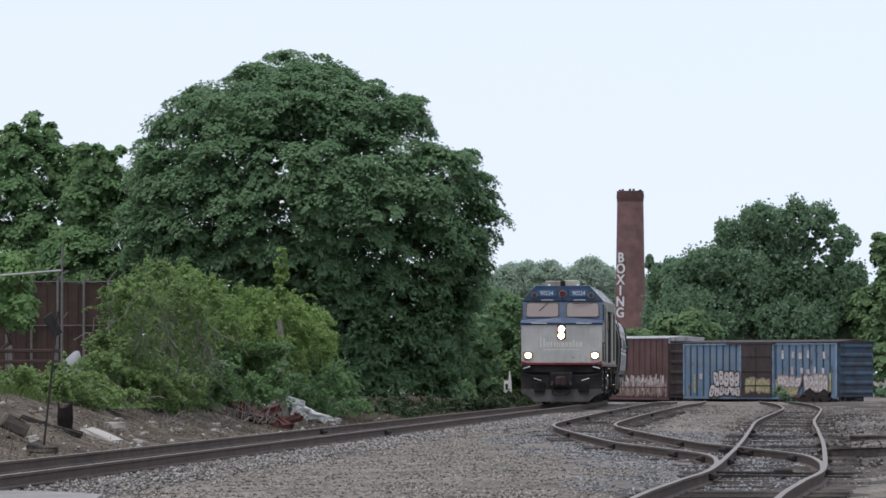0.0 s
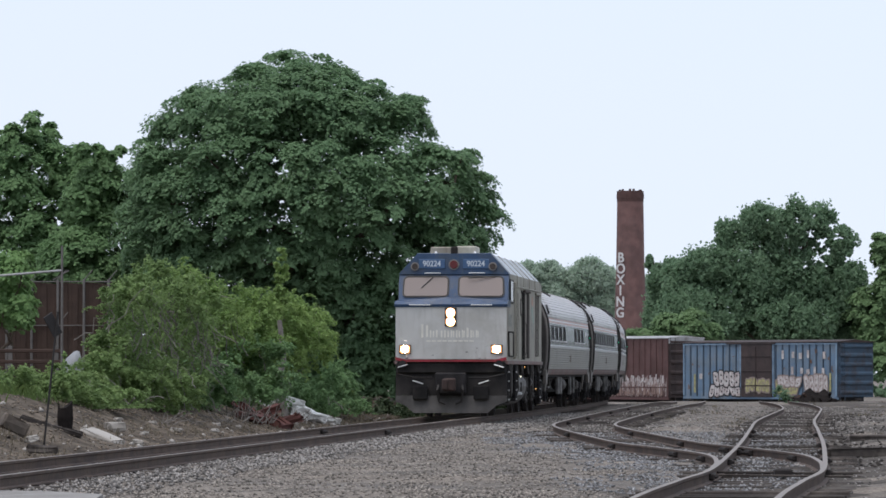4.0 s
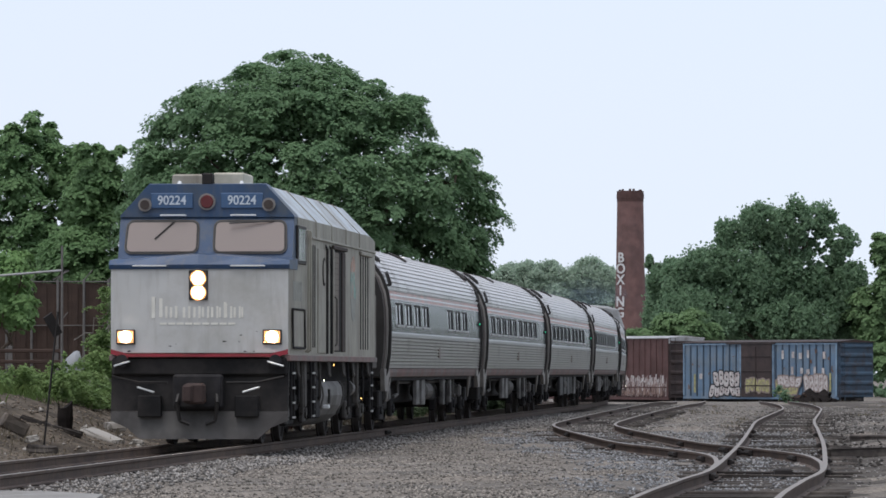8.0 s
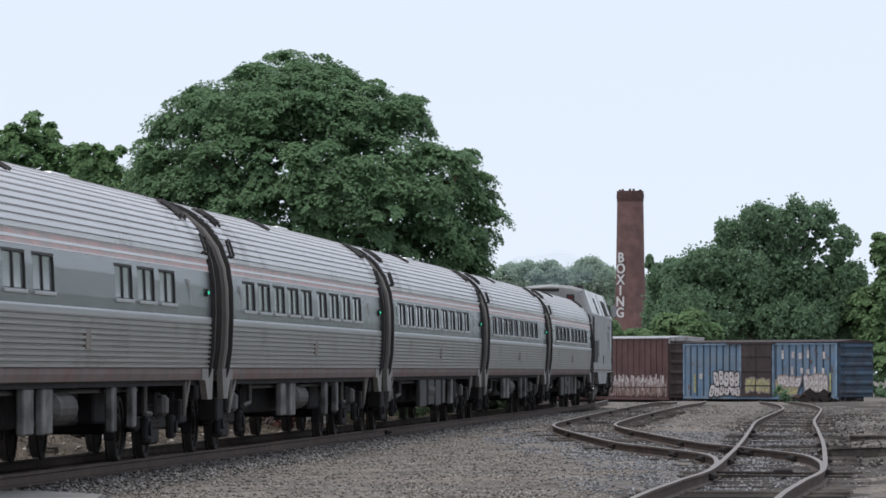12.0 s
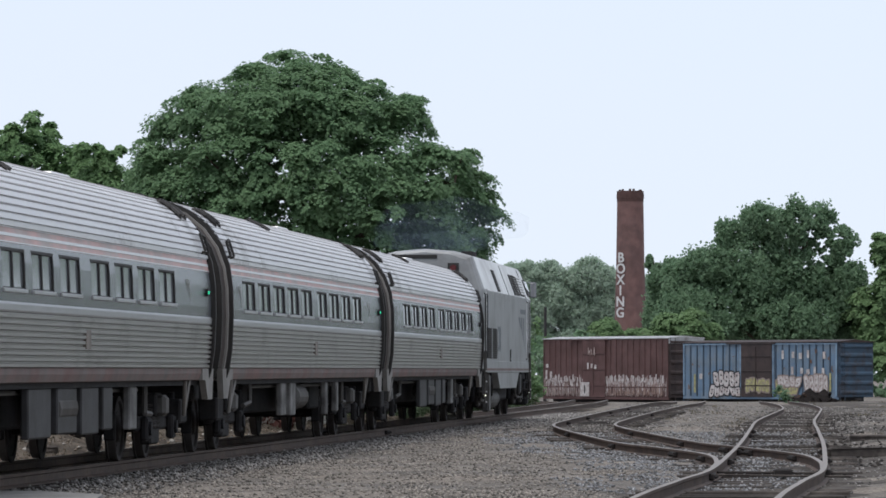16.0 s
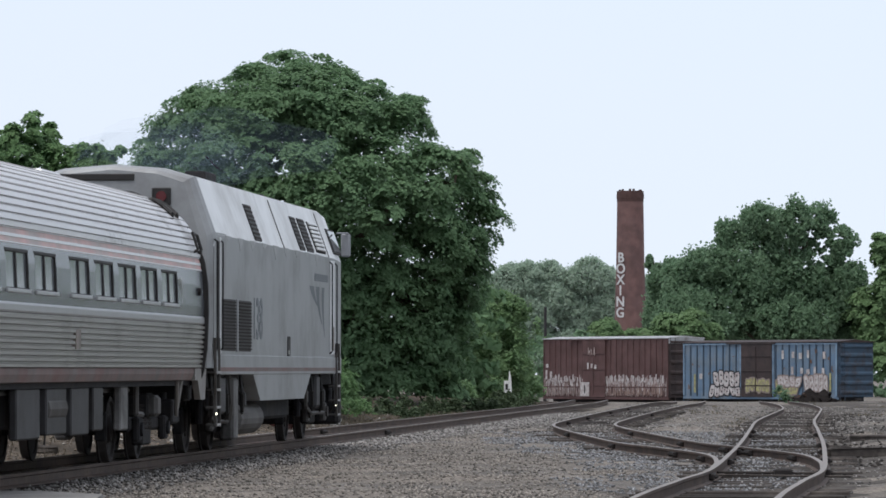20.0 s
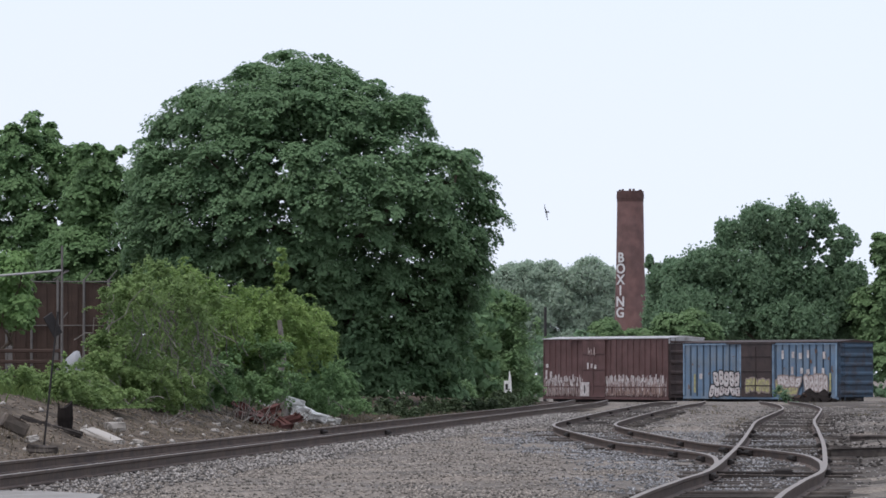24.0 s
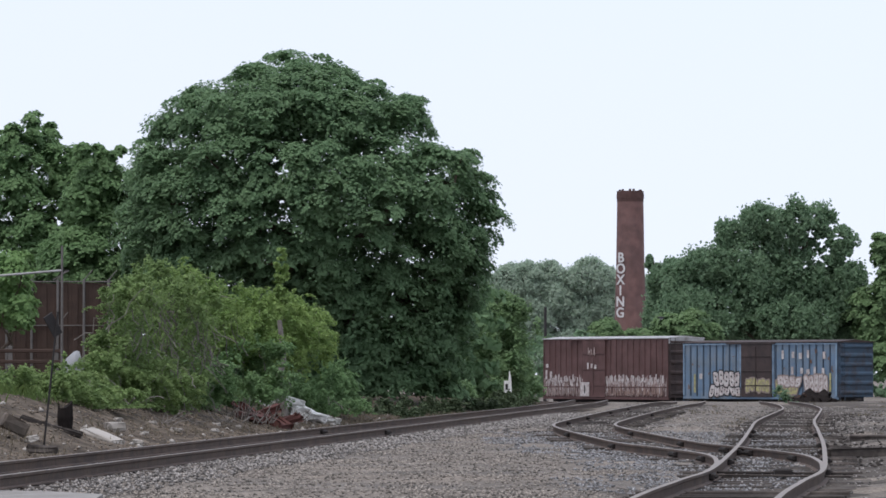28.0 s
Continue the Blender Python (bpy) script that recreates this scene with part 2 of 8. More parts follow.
def box(bm, x0, x1, y0, y1, z0, z1, bevel=0.0, m=None):
    vs = [bm.verts.new((x, y, z)) for x in (x0, x1) for y in (y0, y1) for z in (z0, z1)]
    idx = ((0, 1, 3, 2), (4, 6, 7, 5), (0, 4, 5, 1), (2, 3, 7, 6), (0, 2, 6, 4), (1, 5, 7, 3))
    fs = [bm.faces.new([vs[i] for i in f]) for f in idx]
    if bevel:
        es = list({e for f in fs for e in f.edges})
        r = bmesh.ops.bevel(bm, geom=es, offset=bevel, segments=1, affect="EDGES")
        vs = list({v for f in r["faces"] for v in f.verts} | {v for v in vs if v.is_valid})
    if m is not None:
        bmesh.ops.transform(bm, matrix=m, verts=vs)
    return bm


def boxes(*rows, bevel=0.0):
    bm = bmesh.new()
    for r in rows:
        box(bm, *r, bevel=bevel)
    return bm


def cyl(bm, a, b, r, r2=None, n=12, caps=True):
    """A round bar from a to b."""
    a, b = Vector(a), Vector(b)
    q = (b - a).to_track_quat("Z", "Y").to_matrix()
    r2 = r if r2 is None else r2
    rings = []
    for c, rr in ((a, r), (b, r2)):
        rings.append([bm.verts.new(c + q @ Vector((rr * math.cos(2 * math.pi * i / n), rr * math.sin(2 * math.pi * i / n), 0))) for i in range(n)])
    for i in range(n):
        bm.faces.new((rings[0][i], rings[0][(i + 1) % n], rings[1][(i + 1) % n], rings[1][i]))
    if caps:
        bm.faces.new(rings[0][::-1])
        bm.faces.new(rings[1])
    return bm


def tube(bm, pts, r, n=6):
    for a, b in zip(pts[:-1], pts[1:]):
        cyl(bm, a, b, r, n=n)
    return bm


def loft(bm, sections, closed=True, caps=True):
    """Skin over rows of points, all of one length."""
    rings = [[bm.verts.new(p) for p in s] for s in sections]
    n = len(rings[0])
    for a, b in zip(rings[:-1], rings[1:]):
        for i in range(n if closed else n - 1):
            bm.faces.new((a[i], a[(i + 1) % n], b[(i + 1) % n], b[i]))
    if caps and closed:
        bm.faces.new(rings[0][::-1])
        bm.faces.new(rings[-1])
    return bm


def quads_mesh(name, centre, normal, size, ratio=1.0, seed=1, fold=0.25):
    """Many small folded leaves as one mesh: centres and normals (n x 3), sizes (n)."""
    rng = np.random.default_rng(seed)
    n = len(centre)
    nv = normal / np.maximum(np.linalg.norm(normal, axis=1, keepdims=True), 1e-6)
    rnd = rng.normal(size=(n, 3))
    t = np.cross(nv, rnd)
    t /= np.maximum(np.linalg.norm(t, axis=1, keepdims=True), 1e-6)
    b = np.cross(nv, t)
    s = np.asarray(size)[:, None] * 0.5
    w = s * ratio
    v = np.empty((n, 4, 3))
    v[:, 0] = centre - t * s * 1.25
    v[:, 1] = centre + b * w - nv * s * fold
    v[:, 2] = centre + t * s * 1.25 - nv * s * fold * 0.8
    v[:, 3] = centre - b * w - nv * s * fold
    me = bpy.data.meshes.new(name)
    me.vertices.add(4 * n)
    me.vertices.foreach_set("co", v.reshape(-1).astype(np.float32))
    me.loops.add(4 * n)
    me.loops.foreach_set("vertex_index", np.arange(4 * n, dtype=np.int32))
    me.polygons.add(n)
    me.polygons.foreach_set("loop_start", np.arange(0, 4 * n, 4, dtype=np.int32))
    me.update(calc_edges=True)
    return me


def crown_points(lobes, clumps, leaves, spread, seed, flat=0.8, inner=0.25, floor=None, ragged=0.16, bough=0.0, spray=0.0):
    """Leaves in clumps over a few ellipsoid lobes (x, y, z, rx, ry, rz). Clumps gather into boughs of that size; with spray each is an arching twig of leaves that long, else a drooping tuft."""
    rng = np.random.default_rng(seed)
    vol = np.array([(l[3] * l[4] + l[4] * l[5] + l[3] * l[5]) for l in lobes])
    each = 8 if bough else 1
    n = clumps // each
    pick = rng.choice(len(lobes), n, p=vol / vol.sum())
    L = np.array(lobes)[pick]
    d = rng.normal(size=(n, 3))
    d /= np.linalg.norm(d, axis=1, keepdims=True)
    rad = np.where(rng.random(n) < inner, rng.random(n) ** 0.5 * 0.85, 1.02 - ragged * rng.random(n) + 0.07 * (rng.random(n) < 0.08))
    c = L[:, :3] + d * L[:, 3:] * rad[:, None]
    # drop clumps buried deep in another lobe
    keep = np.ones(n, bool)
    for l in lobes:
        q = (c - np.array(l[:3])) / np.array(l[3:])
        keep &= ~((np.linalg.norm(q, axis=1) < 0.72) & (rng.random(n) > inner))
    c, d = c[keep], d[keep]
    if bough:
        k = np.repeat(np.arange(len(c)), each)
        o = rng.normal(size=(len(k), 3)) * np.array([0.45, 0.45, 0.36]) * bough * (0.6 + 0.8 * rng.random(len(c)))[k][:, None]
        o[:, 2] -= 0.16 * (o[:, 0] ** 2 + o[:, 1] ** 2) / bough
        c, d = c[k] + o, d[k]
    if floor is not None:
        up = c[:, 2] > floor
        c, d = c[up], d[up]
    m = len(c)
    r = spread * (0.6 + 0.8 * rng.random(m))
    k = np.repeat(np.arange(m), leaves)
    e = rng.normal(size=(len(k), 3))
    e /= np.linalg.norm(e, axis=1, keepdims=True)
    if spray:
        ax = d * 0.8 + rng.normal(size=(m, 3)) * 0.6 + np.array([0, 0, 0.5])
        ax /= np.linalg.norm(ax, axis=1, keepdims=True)
        u = rng.random(len(k))
        ln = (spray * (0.5 + rng.random(m)))[k]
        p = c[k] + ax[k] * ((u - 0.35) * ln)[:, None] + e * (r[k] * (0.3 + 0.7 * rng.random(len(k))))[:, None]
        p[:, 2] -= 0.45 * ln * u * u
        nrm = e * 0.5 + d[k] * 0.25 + np.array([0, 0, 1.0]) + rng.normal(size=(len(k), 3)) * 0.55
    else:
        e[:, 2] = np.abs(e[:, 2]) * 1.35 - 0.5
        rr = (0.45 + 0.6 * rng.random(len(k)))
        p = c[k] + e * (r[k] * rr)[:, None] * np.array([1.15, 1.15, flat])
        nrm = e * 0.8 + d[k] * 0.5 + np.array([0, 0, 0.4]) + rng.normal(size=(len(k), 3)) * 0.75
    if floor is not None:
        p[:, 2] = np.maximum(p[:, 2], floor + 0.02)
    return p, nrm, c


def crown(name, lobes, clumps, leaves, spread, size, material, parent, seed, flat=0.65, inner=0.25, floor=None, label="", ratio=0.9, ragged=0.16, bough=0.0, spray=0.0, bare=()):
    p, nrm, c = crown_points(lobes, clumps, leaves, spread, seed, flat, inner, floor, ragged, bough, spray)
    o = np.array(parent.matrix_world.translation) if parent else np.zeros(3)
    rng = np.random.default_rng(seed + 5)
    stay = np.ones(len(p), bool)
    for bx, bz, br in bare:
        stay &= ~((np.hypot(p[:, 0] - bx, p[:, 2] - bz) < br * (0.6 + 0.6 * rng.random(len(p)))) & (rng.random(len(p)) < 0.72))
    p, nrm = p[stay], nrm[stay]
    sz = size * (0.65 + 0.7 * rng.random(len(p)))
    me = quads_mesh(name, p - o, nrm, sz, ratio, seed)
    return link_mesh(name, me, material, parent, label), c


def limb(bm, a, b, r0, r1, rng, bends=4, n=7):
    """A crooked tapering limb."""
    a, b = np.array(a, float), np.array(b, float)
    ln = np.linalg.norm(b - a)
    pts = [a + (b - a) * i / bends + (rng.normal(size=3) * ln * 0.05 if 0 < i < bends else 0) for i in range(bends + 1)]
    for i in range(bends):
        cyl(bm, pts[i], pts[i + 1], r0 + (r1 - r0) * i / bends, r0 + (r1 - r0) * (i + 1) / bends, n)
    return pts


def bough_leaves(c, d, R, leaves, rng, droop=0.34, up=1.3, thick=0.09, loose=0.3):
    """Leaves of many boughs: each a drooping, ragged umbrella of leaves of radius R, tilted outwards. Returns places and normals."""
    m = len(c)
    ax = d * 0.75 + np.array([0, 0, up]) + rng.normal(size=(m, 3)) * 0.18
    ax /= np.linalg.norm(ax, axis=1, keepdims=True)
    t = np.cross(ax, rng.normal(size=(m, 3)))
    t /= np.linalg.norm(t, axis=1, keepdims=True)
    b = np.cross(ax, t)
    k = np.repeat(np.arange(m), leaves)
    n = len(k)
    a = rng.random(n) * 2 * math.pi
    ph = rng.random(m) * 6.28
    edge = 1 + 0.22 * np.sin(3 * a + ph[k]) + 0.13 * np.sin(7 * a + 2 * ph[k])
    f = np.sqrt(rng.random(n)) * edge
    r = R[k] * f
    ca, sa = np.cos(a)[:, None], np.sin(a)[:, None]
    out = t[k] * ca + b[k] * sa
    h = -droop * f * f * R[k] + rng.normal(size=n) * thick * R[k] + 0.12 * R[k] * np.sin(5 * a + ph[k]) * f
    p = c[k] + out * r[:, None] + ax[k] * h[:, None]
    nrm = ax[k] + out * (1.5 * droop * f)[:, None] + rng.normal(size=(n, 3)) * loose
    return p, nrm


def lobe_surface(lobes, n, rng, sink=0.0):
    """Random places and outward directions over the skin of a few ellipsoids (x, y, z, rx, ry, rz), leaving out what lies inside another."""
    L = np.array(lobes, float)
    area = (L[:, 3] * L[:, 4] + L[:, 4] * L[:, 5] + L[:, 3] * L[:, 5]) ** 0.8
    L = L[rng.choice(len(L), n * 2, p=area / area.sum())]
    d = rng.normal(size=(n * 2, 3))
    d /= np.linalg.norm(d, axis=1, keepdims=True)
    c = L[:, :3] + d * L[:, 3:] * (1 - sink * rng.random(n * 2))[:, None]
    keep = np.ones(len(c), bool)
    for l in lobes:
        keep &= np.linalg.norm((c - np.array(l[:3])) / np.array(l[3:]), axis=1) > 0.74
    return c[keep][:n], d[keep][:n], L[keep][:n, 3:].min(axis=1)


def profile_surface(rows, yc, n, rng, sink=0.0):
    """Random places and outward directions over a crown given by its height profile: rows of (z, x of one flank, x of the other, depth as a share of the width)."""
    q = np.array(rows, float)
    zz = np.linspace(q[0, 0], q[-1, 0], 400)
    lo, hi, kk = (np.interp(zz, q[:, 0], q[:, i]) for i in (1, 2, 3))
    w = (hi - lo) / 2
    dw = np.gradient(w, zz)
    area = np.maximum(w, 0.2) * np.sqrt(1 + np.minimum(dw * dw, 9))
    i = rng.choice(400, n, p=area / area.sum())
    a = rng.random(n) * 2 * math.pi
    f = np.sqrt(1 - (1 - (1 - sink) ** 2) * rng.random(n))
    c = np.stack([(lo + hi)[i] / 2 + w[i] * f * np.cos(a), yc + w[i] * kk[i] * f * np.sin(a), zz[i] + (1 - f) * -0.5], 1)
    d = np.stack([np.cos(a), np.sin(a), np.clip(-dw[i], -0.6, 4)], 1)
    return c, d / np.linalg.norm(d, axis=1, keepdims=True), w[i] + 0.4


def sparse(p, gaps, rng):
    """Which leaves stay where the crown is thin: gaps are (x, z, radius) of see-through places."""
    keep = np.ones(len(p), bool)
    for x, z, r in gaps:
        a = np.arctan2(p[:, 2] - z, p[:, 0] - x)
        keep &= ~((np.hypot(p[:, 0] - x, p[:, 2] - z) < r * (1 + 0.35 * np.sin(3 * a + x * 7) + 0.25 * np.sin(5 * a + z * 9))) & (rng.random(len(p)) < 0.985))
    return keep


def bough_crown(lobes, yc, count, leaves, radius, size, seed, gaps=(), fill=0.3, floor=None, soft=False):
    """A crown of umbrella boughs over its skin, with sparser boughs of larger leaves inside. lobes: ellipsoids, or profile rows of four numbers."""
    rng = np.random.default_rng(seed)
    skin = (lambda n, s: profile_surface(lobes, yc, n, rng, s)) if len(lobes[0]) == 4 else (lambda n, s: lobe_surface(lobes, n, rng, s))
    c, d, most = skin(count, 0.12)
    R = np.minimum(radius * (0.55 + 0.75 * rng.random(len(c))), 0.8 * most)
    c = c - d * ((0.55 if len(lobes[0]) == 4 else 0.1) * R * (0.4 + 1.2 * rng.random(len(c))))[:, None]
    p, nrm = bough_leaves(c, d, R, leaves, rng, *((0.5, 0.7, 0.3, 1.1) if soft else ()))
    sz = size * (0.65 + 0.7 * rng.random(len(p)))
    if fill:
        c2, d2, most = skin(int(count * fill), 0.6)
        R2 = np.minimum(radius * 1.25 * (0.7 + 0.6 * rng.random(len(c2))), 0.7 * most)
        c2 = c2 - d2 * (R2 * 1.1)[:, None]
        p2, n2 = bough_leaves(c2, d2, R2, max(20, leaves // 2), rng, 0.4, 0.9, 0.35)
        p, nrm, sz = np.concatenate([p, p2]), np.concatenate([nrm, n2]), np.concatenate([sz, size * 1.3 * (0.7 + 0.6 * rng.random(len(p2)))])
    keep = sparse(p, gaps, rng)
    if floor is not None:
        keep &= p[:, 2] > floor
    return p[keep], nrm[keep], sz[keep], c


def tree(name, x, y, lobes, count, leaves, radius, size, material, seed, trunk_r=0.22, label="", category="tree", group="", limbs=9, floor=None, gaps=(), fill=0.3, soft=False):
    """A tree: tapered trunk, crooked limbs to its boughs, and a crown of leaves."""
    rng = np.random.default_rng(seed)
    z0 = float(ground_z(x, y))
    t = thing(name, pose(x, y, z0), label, category, group)
    p, nrm, sz, c = bough_crown(lobes, y - 1.0, count, leaves, radius, size, seed, gaps, fill, floor, soft)
    link_mesh("crown", quads_mesh("crown", p - np.array([x, y, z0]), nrm, sz, 0.9, seed), material, t)
    top = float(c[:, 2].max()) - 1.0 - z0
    bm = bmesh.new()
    limb(bm, (0, 0, -0.3), (0.2, 0, top), trunk_r, trunk_r * 0.2, rng, 6, 10)
    part("trunk", bm, M_BARK, t)
    for i in rng.choice(len(c), min(limbs, len(c)), replace=False):
        bm = bmesh.new()
        b = c[i] - np.array([x, y, z0])
        h = min(max(0.25 * top, b[2] * 0.55), top * 0.9)
        limb(bm, (0.1, 0, h), b, trunk_r * 0.4, 0.025, rng, 5, 6)
        part("limb", bm, M_BARK, t)
    return t


# ------------------------------------------------------------------ ground sheet
def axis(*runs):
    out = []
    for a, b, step in runs:
        out.extend(np.arange(a, b, step))
    return np.array(out)


def grid_mesh(name, xs, ys, zf):
    X, Y = np.meshgrid(xs, ys)
    Z = zf(X, Y)
    nx, ny = len(xs), len(ys)
    me = bpy.data.meshes.new(name)
    me.vertices.add(nx * ny)
    me.vertices.foreach_set("co", np.stack([X, Y, Z], -1).reshape(-1).astype(np.float32))
    i = (np.arange(ny - 1)[:, None] * nx + np.arange(nx - 1)[None, :]).reshape(-1)
    q = np.stack([i, i + 1, i + nx + 1, i + nx], -1).reshape(-1)
    me.loops.add(len(q))
    me.loops.foreach_set("vertex_index", q.astype(np.int32))
    me.polygons.add(len(i))
    me.polygons.foreach_set("loop_start", np.arange(0, len(q), 4, dtype=np.int32))
    me.update(calc_edges=True)
    for p in me.polygons:
        p.use_smooth = True
    return me


def bumpy(x, y):
    """Small rises and hollows in loose ground."""
    return 0.032 * rough_noise(x + 0.3 * y, y * 0.5, 1.9) + 0.018 * rough_noise(x + 40, y * 0.7, 0.7) + 0.010 * rough_noise(x + 90, y, 0.31)


THROUGH = spline([(1.75, 40), (2.72, 52.4), (3.6, 60.9), (4.36, 67.8), (5.44, 81.8), (6.40, 95), (7.62, 112.6), (9.05, 133), (11.95, 170), (14.6, 205), (16.3, 235), (17.2, 262)])
SIDE = spline([(4.36, 67.8), (4.78, 74.1), (4.93, 80.5), (4.42, 87.8), (3.98, 93.0), (3.62, 105.6), (3.42, 116), (3.50, 124.5), (4.15, 136), (5.95, 163), (8.3, 196), (11.4, 240), (13.2, 268)])


def by_yard_track(x, y, reach):
    """1 between the rails of the yard tracks, 0 beyond reach."""
    a = np.abs(x - np.interp(y, THROUGH[:, 1], THROUGH[:, 0]))
    b = np.abs(x - np.interp(y, SIDE[:, 1], SIDE[:, 0])) + 9.0 * (y < 66)
    return sstep(reach + 0.5, reach, np.minimum(a, b)) * sstep(262, 240, y) * sstep(40, 44, y)


def ground_top(x, y):
    u = x - track_x(np.clip(y, -150, 380))
    loose = sstep(1.4, 2.6, np.abs(u)) * sstep(400, 300, y)
    rough = 1 + 2.2 * sstep(-1.8, -3.0, u) * sstep(200, 150, y)
    return ground_z(x, y) + bumpy(x, y) * loose * rough - 0.045 * by_yard_track(x, y, 1.4)


M_OILY = mat("oily_dark_trackbed", (0.062, 0.054, 0.048), 0.95, vary=0.35, scale=3.0, bump=0.6, fine=30, second=(0.125, 0.113, 0.100), amount=0.42, second_scale=0.9, spec=0.15)
# Shade of the overhanging trees is put into this soil colour.
M_SHADED_SOIL = mat("shaded_verge_soil", (0.040, 0.031, 0.024), 0.95, vary=0.4, scale=4, bump=0.8, fine=25, second=(0.085, 0.060, 0.043), amount=0.4, spec=0.15)
xs = axis((-900, -60, 60), (-60, -20, 4), (-20, -12, 1), (-12, 14, 0.2), (14, 24, 1), (24, 64, 4), (64, 901, 60))
ys = axis((-300, 30, 15), (30, 46, 2), (46, 150, 0.4), (150, 260, 1.0), (260, 420, 4), (420, 3001, 120))
g_me = grid_mesh("ground", xs, ys, ground_top)
ground = link_mesh("ground", g_me, M_GROUND)
g_me.materials.append(M_DIRT)
g_me.materials.append(M_OILY)
g_me.materials.append(M_SHADED_SOIL)
co = np.empty(len(g_me.vertices) * 3, np.float32)
g_me.vertices.foreach_get("co", co)
co = co.reshape(-1, 3)
first = np.empty(len(g_me.polygons), np.int32)
g_me.polygons.foreach_get("loop_start", first)
u_first = co[:, 0] - track_x(np.clip(co[:, 1], -150, 380))
soil = (u_first < -1.75 + 0.25 * np.sin(co[:, 1] * 0.9)) & (co[:, 1] > 20)
vi = np.empty(len(g_me.loops), np.int32)
g_me.loops.foreach_get("vertex_index", vi)
oily = by_yard_track(co[:, 0] + 0.35 * np.sin(co[:, 1] * 0.83) + 0.2 * np.sin(co[:, 1] * 2.9 + co[:, 0] * 3), co[:, 1], 1.15) > 0.4
spill = rough_noise(co[:, 0] * 1.6, co[:, 1] * 0.32 + 11, 1.7) + 0.5 * rough_noise(co[:, 0] * 2 + 30, co[:, 1] * 0.5, 0.8)
du = co[:, 0] - np.interp(co[:, 1], THROUGH[:, 1], THROUGH[:, 0])
ds = np.interp(co[:, 1], SIDE[:, 1], SIDE[:, 0]) - co[:, 0]
oily |= (du > 0.9) & (du < 12) & (co[:, 1] > 52) & (co[:, 1] < 300) & (spill > -0.35)
oily |= (ds > 0.9) & (ds < 2.1) & (co[:, 1] > 84) & (co[:, 1] < 120) & (spill > -0.2)
oily |= (u_first > 0.7) & (u_first < 1.1 + 0.3 * spill) & (co[:, 1] > 44) & (co[:, 1] < 104) & (spill > -0.25)
# Ground painted dark for the shade beside the track.
shaded_verge = (u_first < -1.15) & (u_first > -14) & (co[:, 1] + 3 * spill > 131) & (co[:, 1] < 235)
g_me.polygons.foreach_set("material_index", np.where(shaded_verge, 3, np.where(oily, 2, soil))[vi[first]].astype(np.int32))
tagged(ground, "beige dirt and grey gravel railway yard ground", "ground", kind="structure")


# ------------------------------------------------------------------ tracks
RAIL_PROFILE = ((-0.037, 0.0), (-0.037, -0.035), (-0.012, -0.05), (-0.012, -0.135), (-0.07, -0.152), (-0.07, -0.168),
                (0.07, -0.168), (0.07, -0.152), (0.012, -0.135), (0.012, -0.05), (0.037, -0.035), (0.037, 0.0))


def rail_run(name, line, offset, zf, parent, label=""):
    """One rail along a plan line, its head worn bright."""
    d = np.gradient(line, axis=0)
    d /= np.linalg.norm(d, axis=1, keepdims=True)
    nrm = np.stack([-d[:, 1], d[:, 0]], 1)
    bm = bmesh.new()
    sec = []
    for p, n in zip(line, nrm):
        z = float(zf(p[0] + n[0] * offset, p[1] + n[1] * offset))
        sec.append([(p[0] + n[0] * (offset + a), p[1] + n[1] * (offset + a), z + b) for a, b in RAIL_PROFILE])
    loft(bm, sec)
    ob = part(name, bm, M_RAIL, parent, label)
    ob.data.materials.append(M_RAILTOP)
    for p in ob.data.polygons:
        if p.normal.z > 0.8 and abs(p.center.z - (zf(p.center.x, p.center.y))) < 0.012:
            p.material_index = 1
    return ob


def tie_run(parent, line, zf, step=0.53, first_s=0.0, last_s=1e9, seed=3, length=2.6, sink=0.0):
    """Ties across a line, one object each, all on one mesh."""
    rng = random.Random(seed)
    bm = boxes((-length / 2, length / 2, -0.115, 0.115, -0.16, 0.0), bevel=0.012)
    me = bpy.data.meshes.new("tie")
    bm.to_mesh(me)
    bm.free()
    me.materials.append(M_TIE)
    seg = np.linalg.norm(np.diff(line, axis=0), axis=1)
    s = np.concatenate([[0], np.cumsum(seg)])
    a = max(0.0, first_s)
    while a < min(s[-1], last_s):
        x, y = np.interp(a, s, line[:, 0]), np.interp(a, s, line[:, 1])
        x2, y2 = np.interp(a + 0.4, s, line[:, 0]), np.interp(a + 0.4, s, line[:, 1])
        ob = new("tie", me)
        ob.parent = parent
        ob.matrix_world = pose(x, y, float(zf(x, y)) - 0.168 - sink + rng.uniform(-0.085, 0.016) * (1 if sink < 0 else 0.4), rng.uniform(-1, 1), rng.uniform(-0.6, 0.6),
                               math.degrees(math.atan2(y2 - y, x2 - x)) + 90 + rng.uniform(-2, 2))
        a += step * rng.uniform(0.92, 1.08)


main_pts = np.stack([LX, LY], 1)
main_pts = main_pts[(LY > -60) & (LY < 330)]
main_track = thing("main_track", None, "rusty steel main track on grey ballast", "railway track", kind="structure")
for off in (-GAUGE / 2, GAUGE / 2):
    rail_run("rail", main_pts, off, lambda x, y: fall(y), main_track)


def yard_z(x, y):
    return ground_z(x, y) + 0.14


yard_track = thing("yard_track", None, "old wavy yard track with rusty rails and sunken ties", "railway track", kind="structure")
side_track = thing("side_track", None, "rusty side track branching at a hand-thrown switch", "railway track", kind="structure")
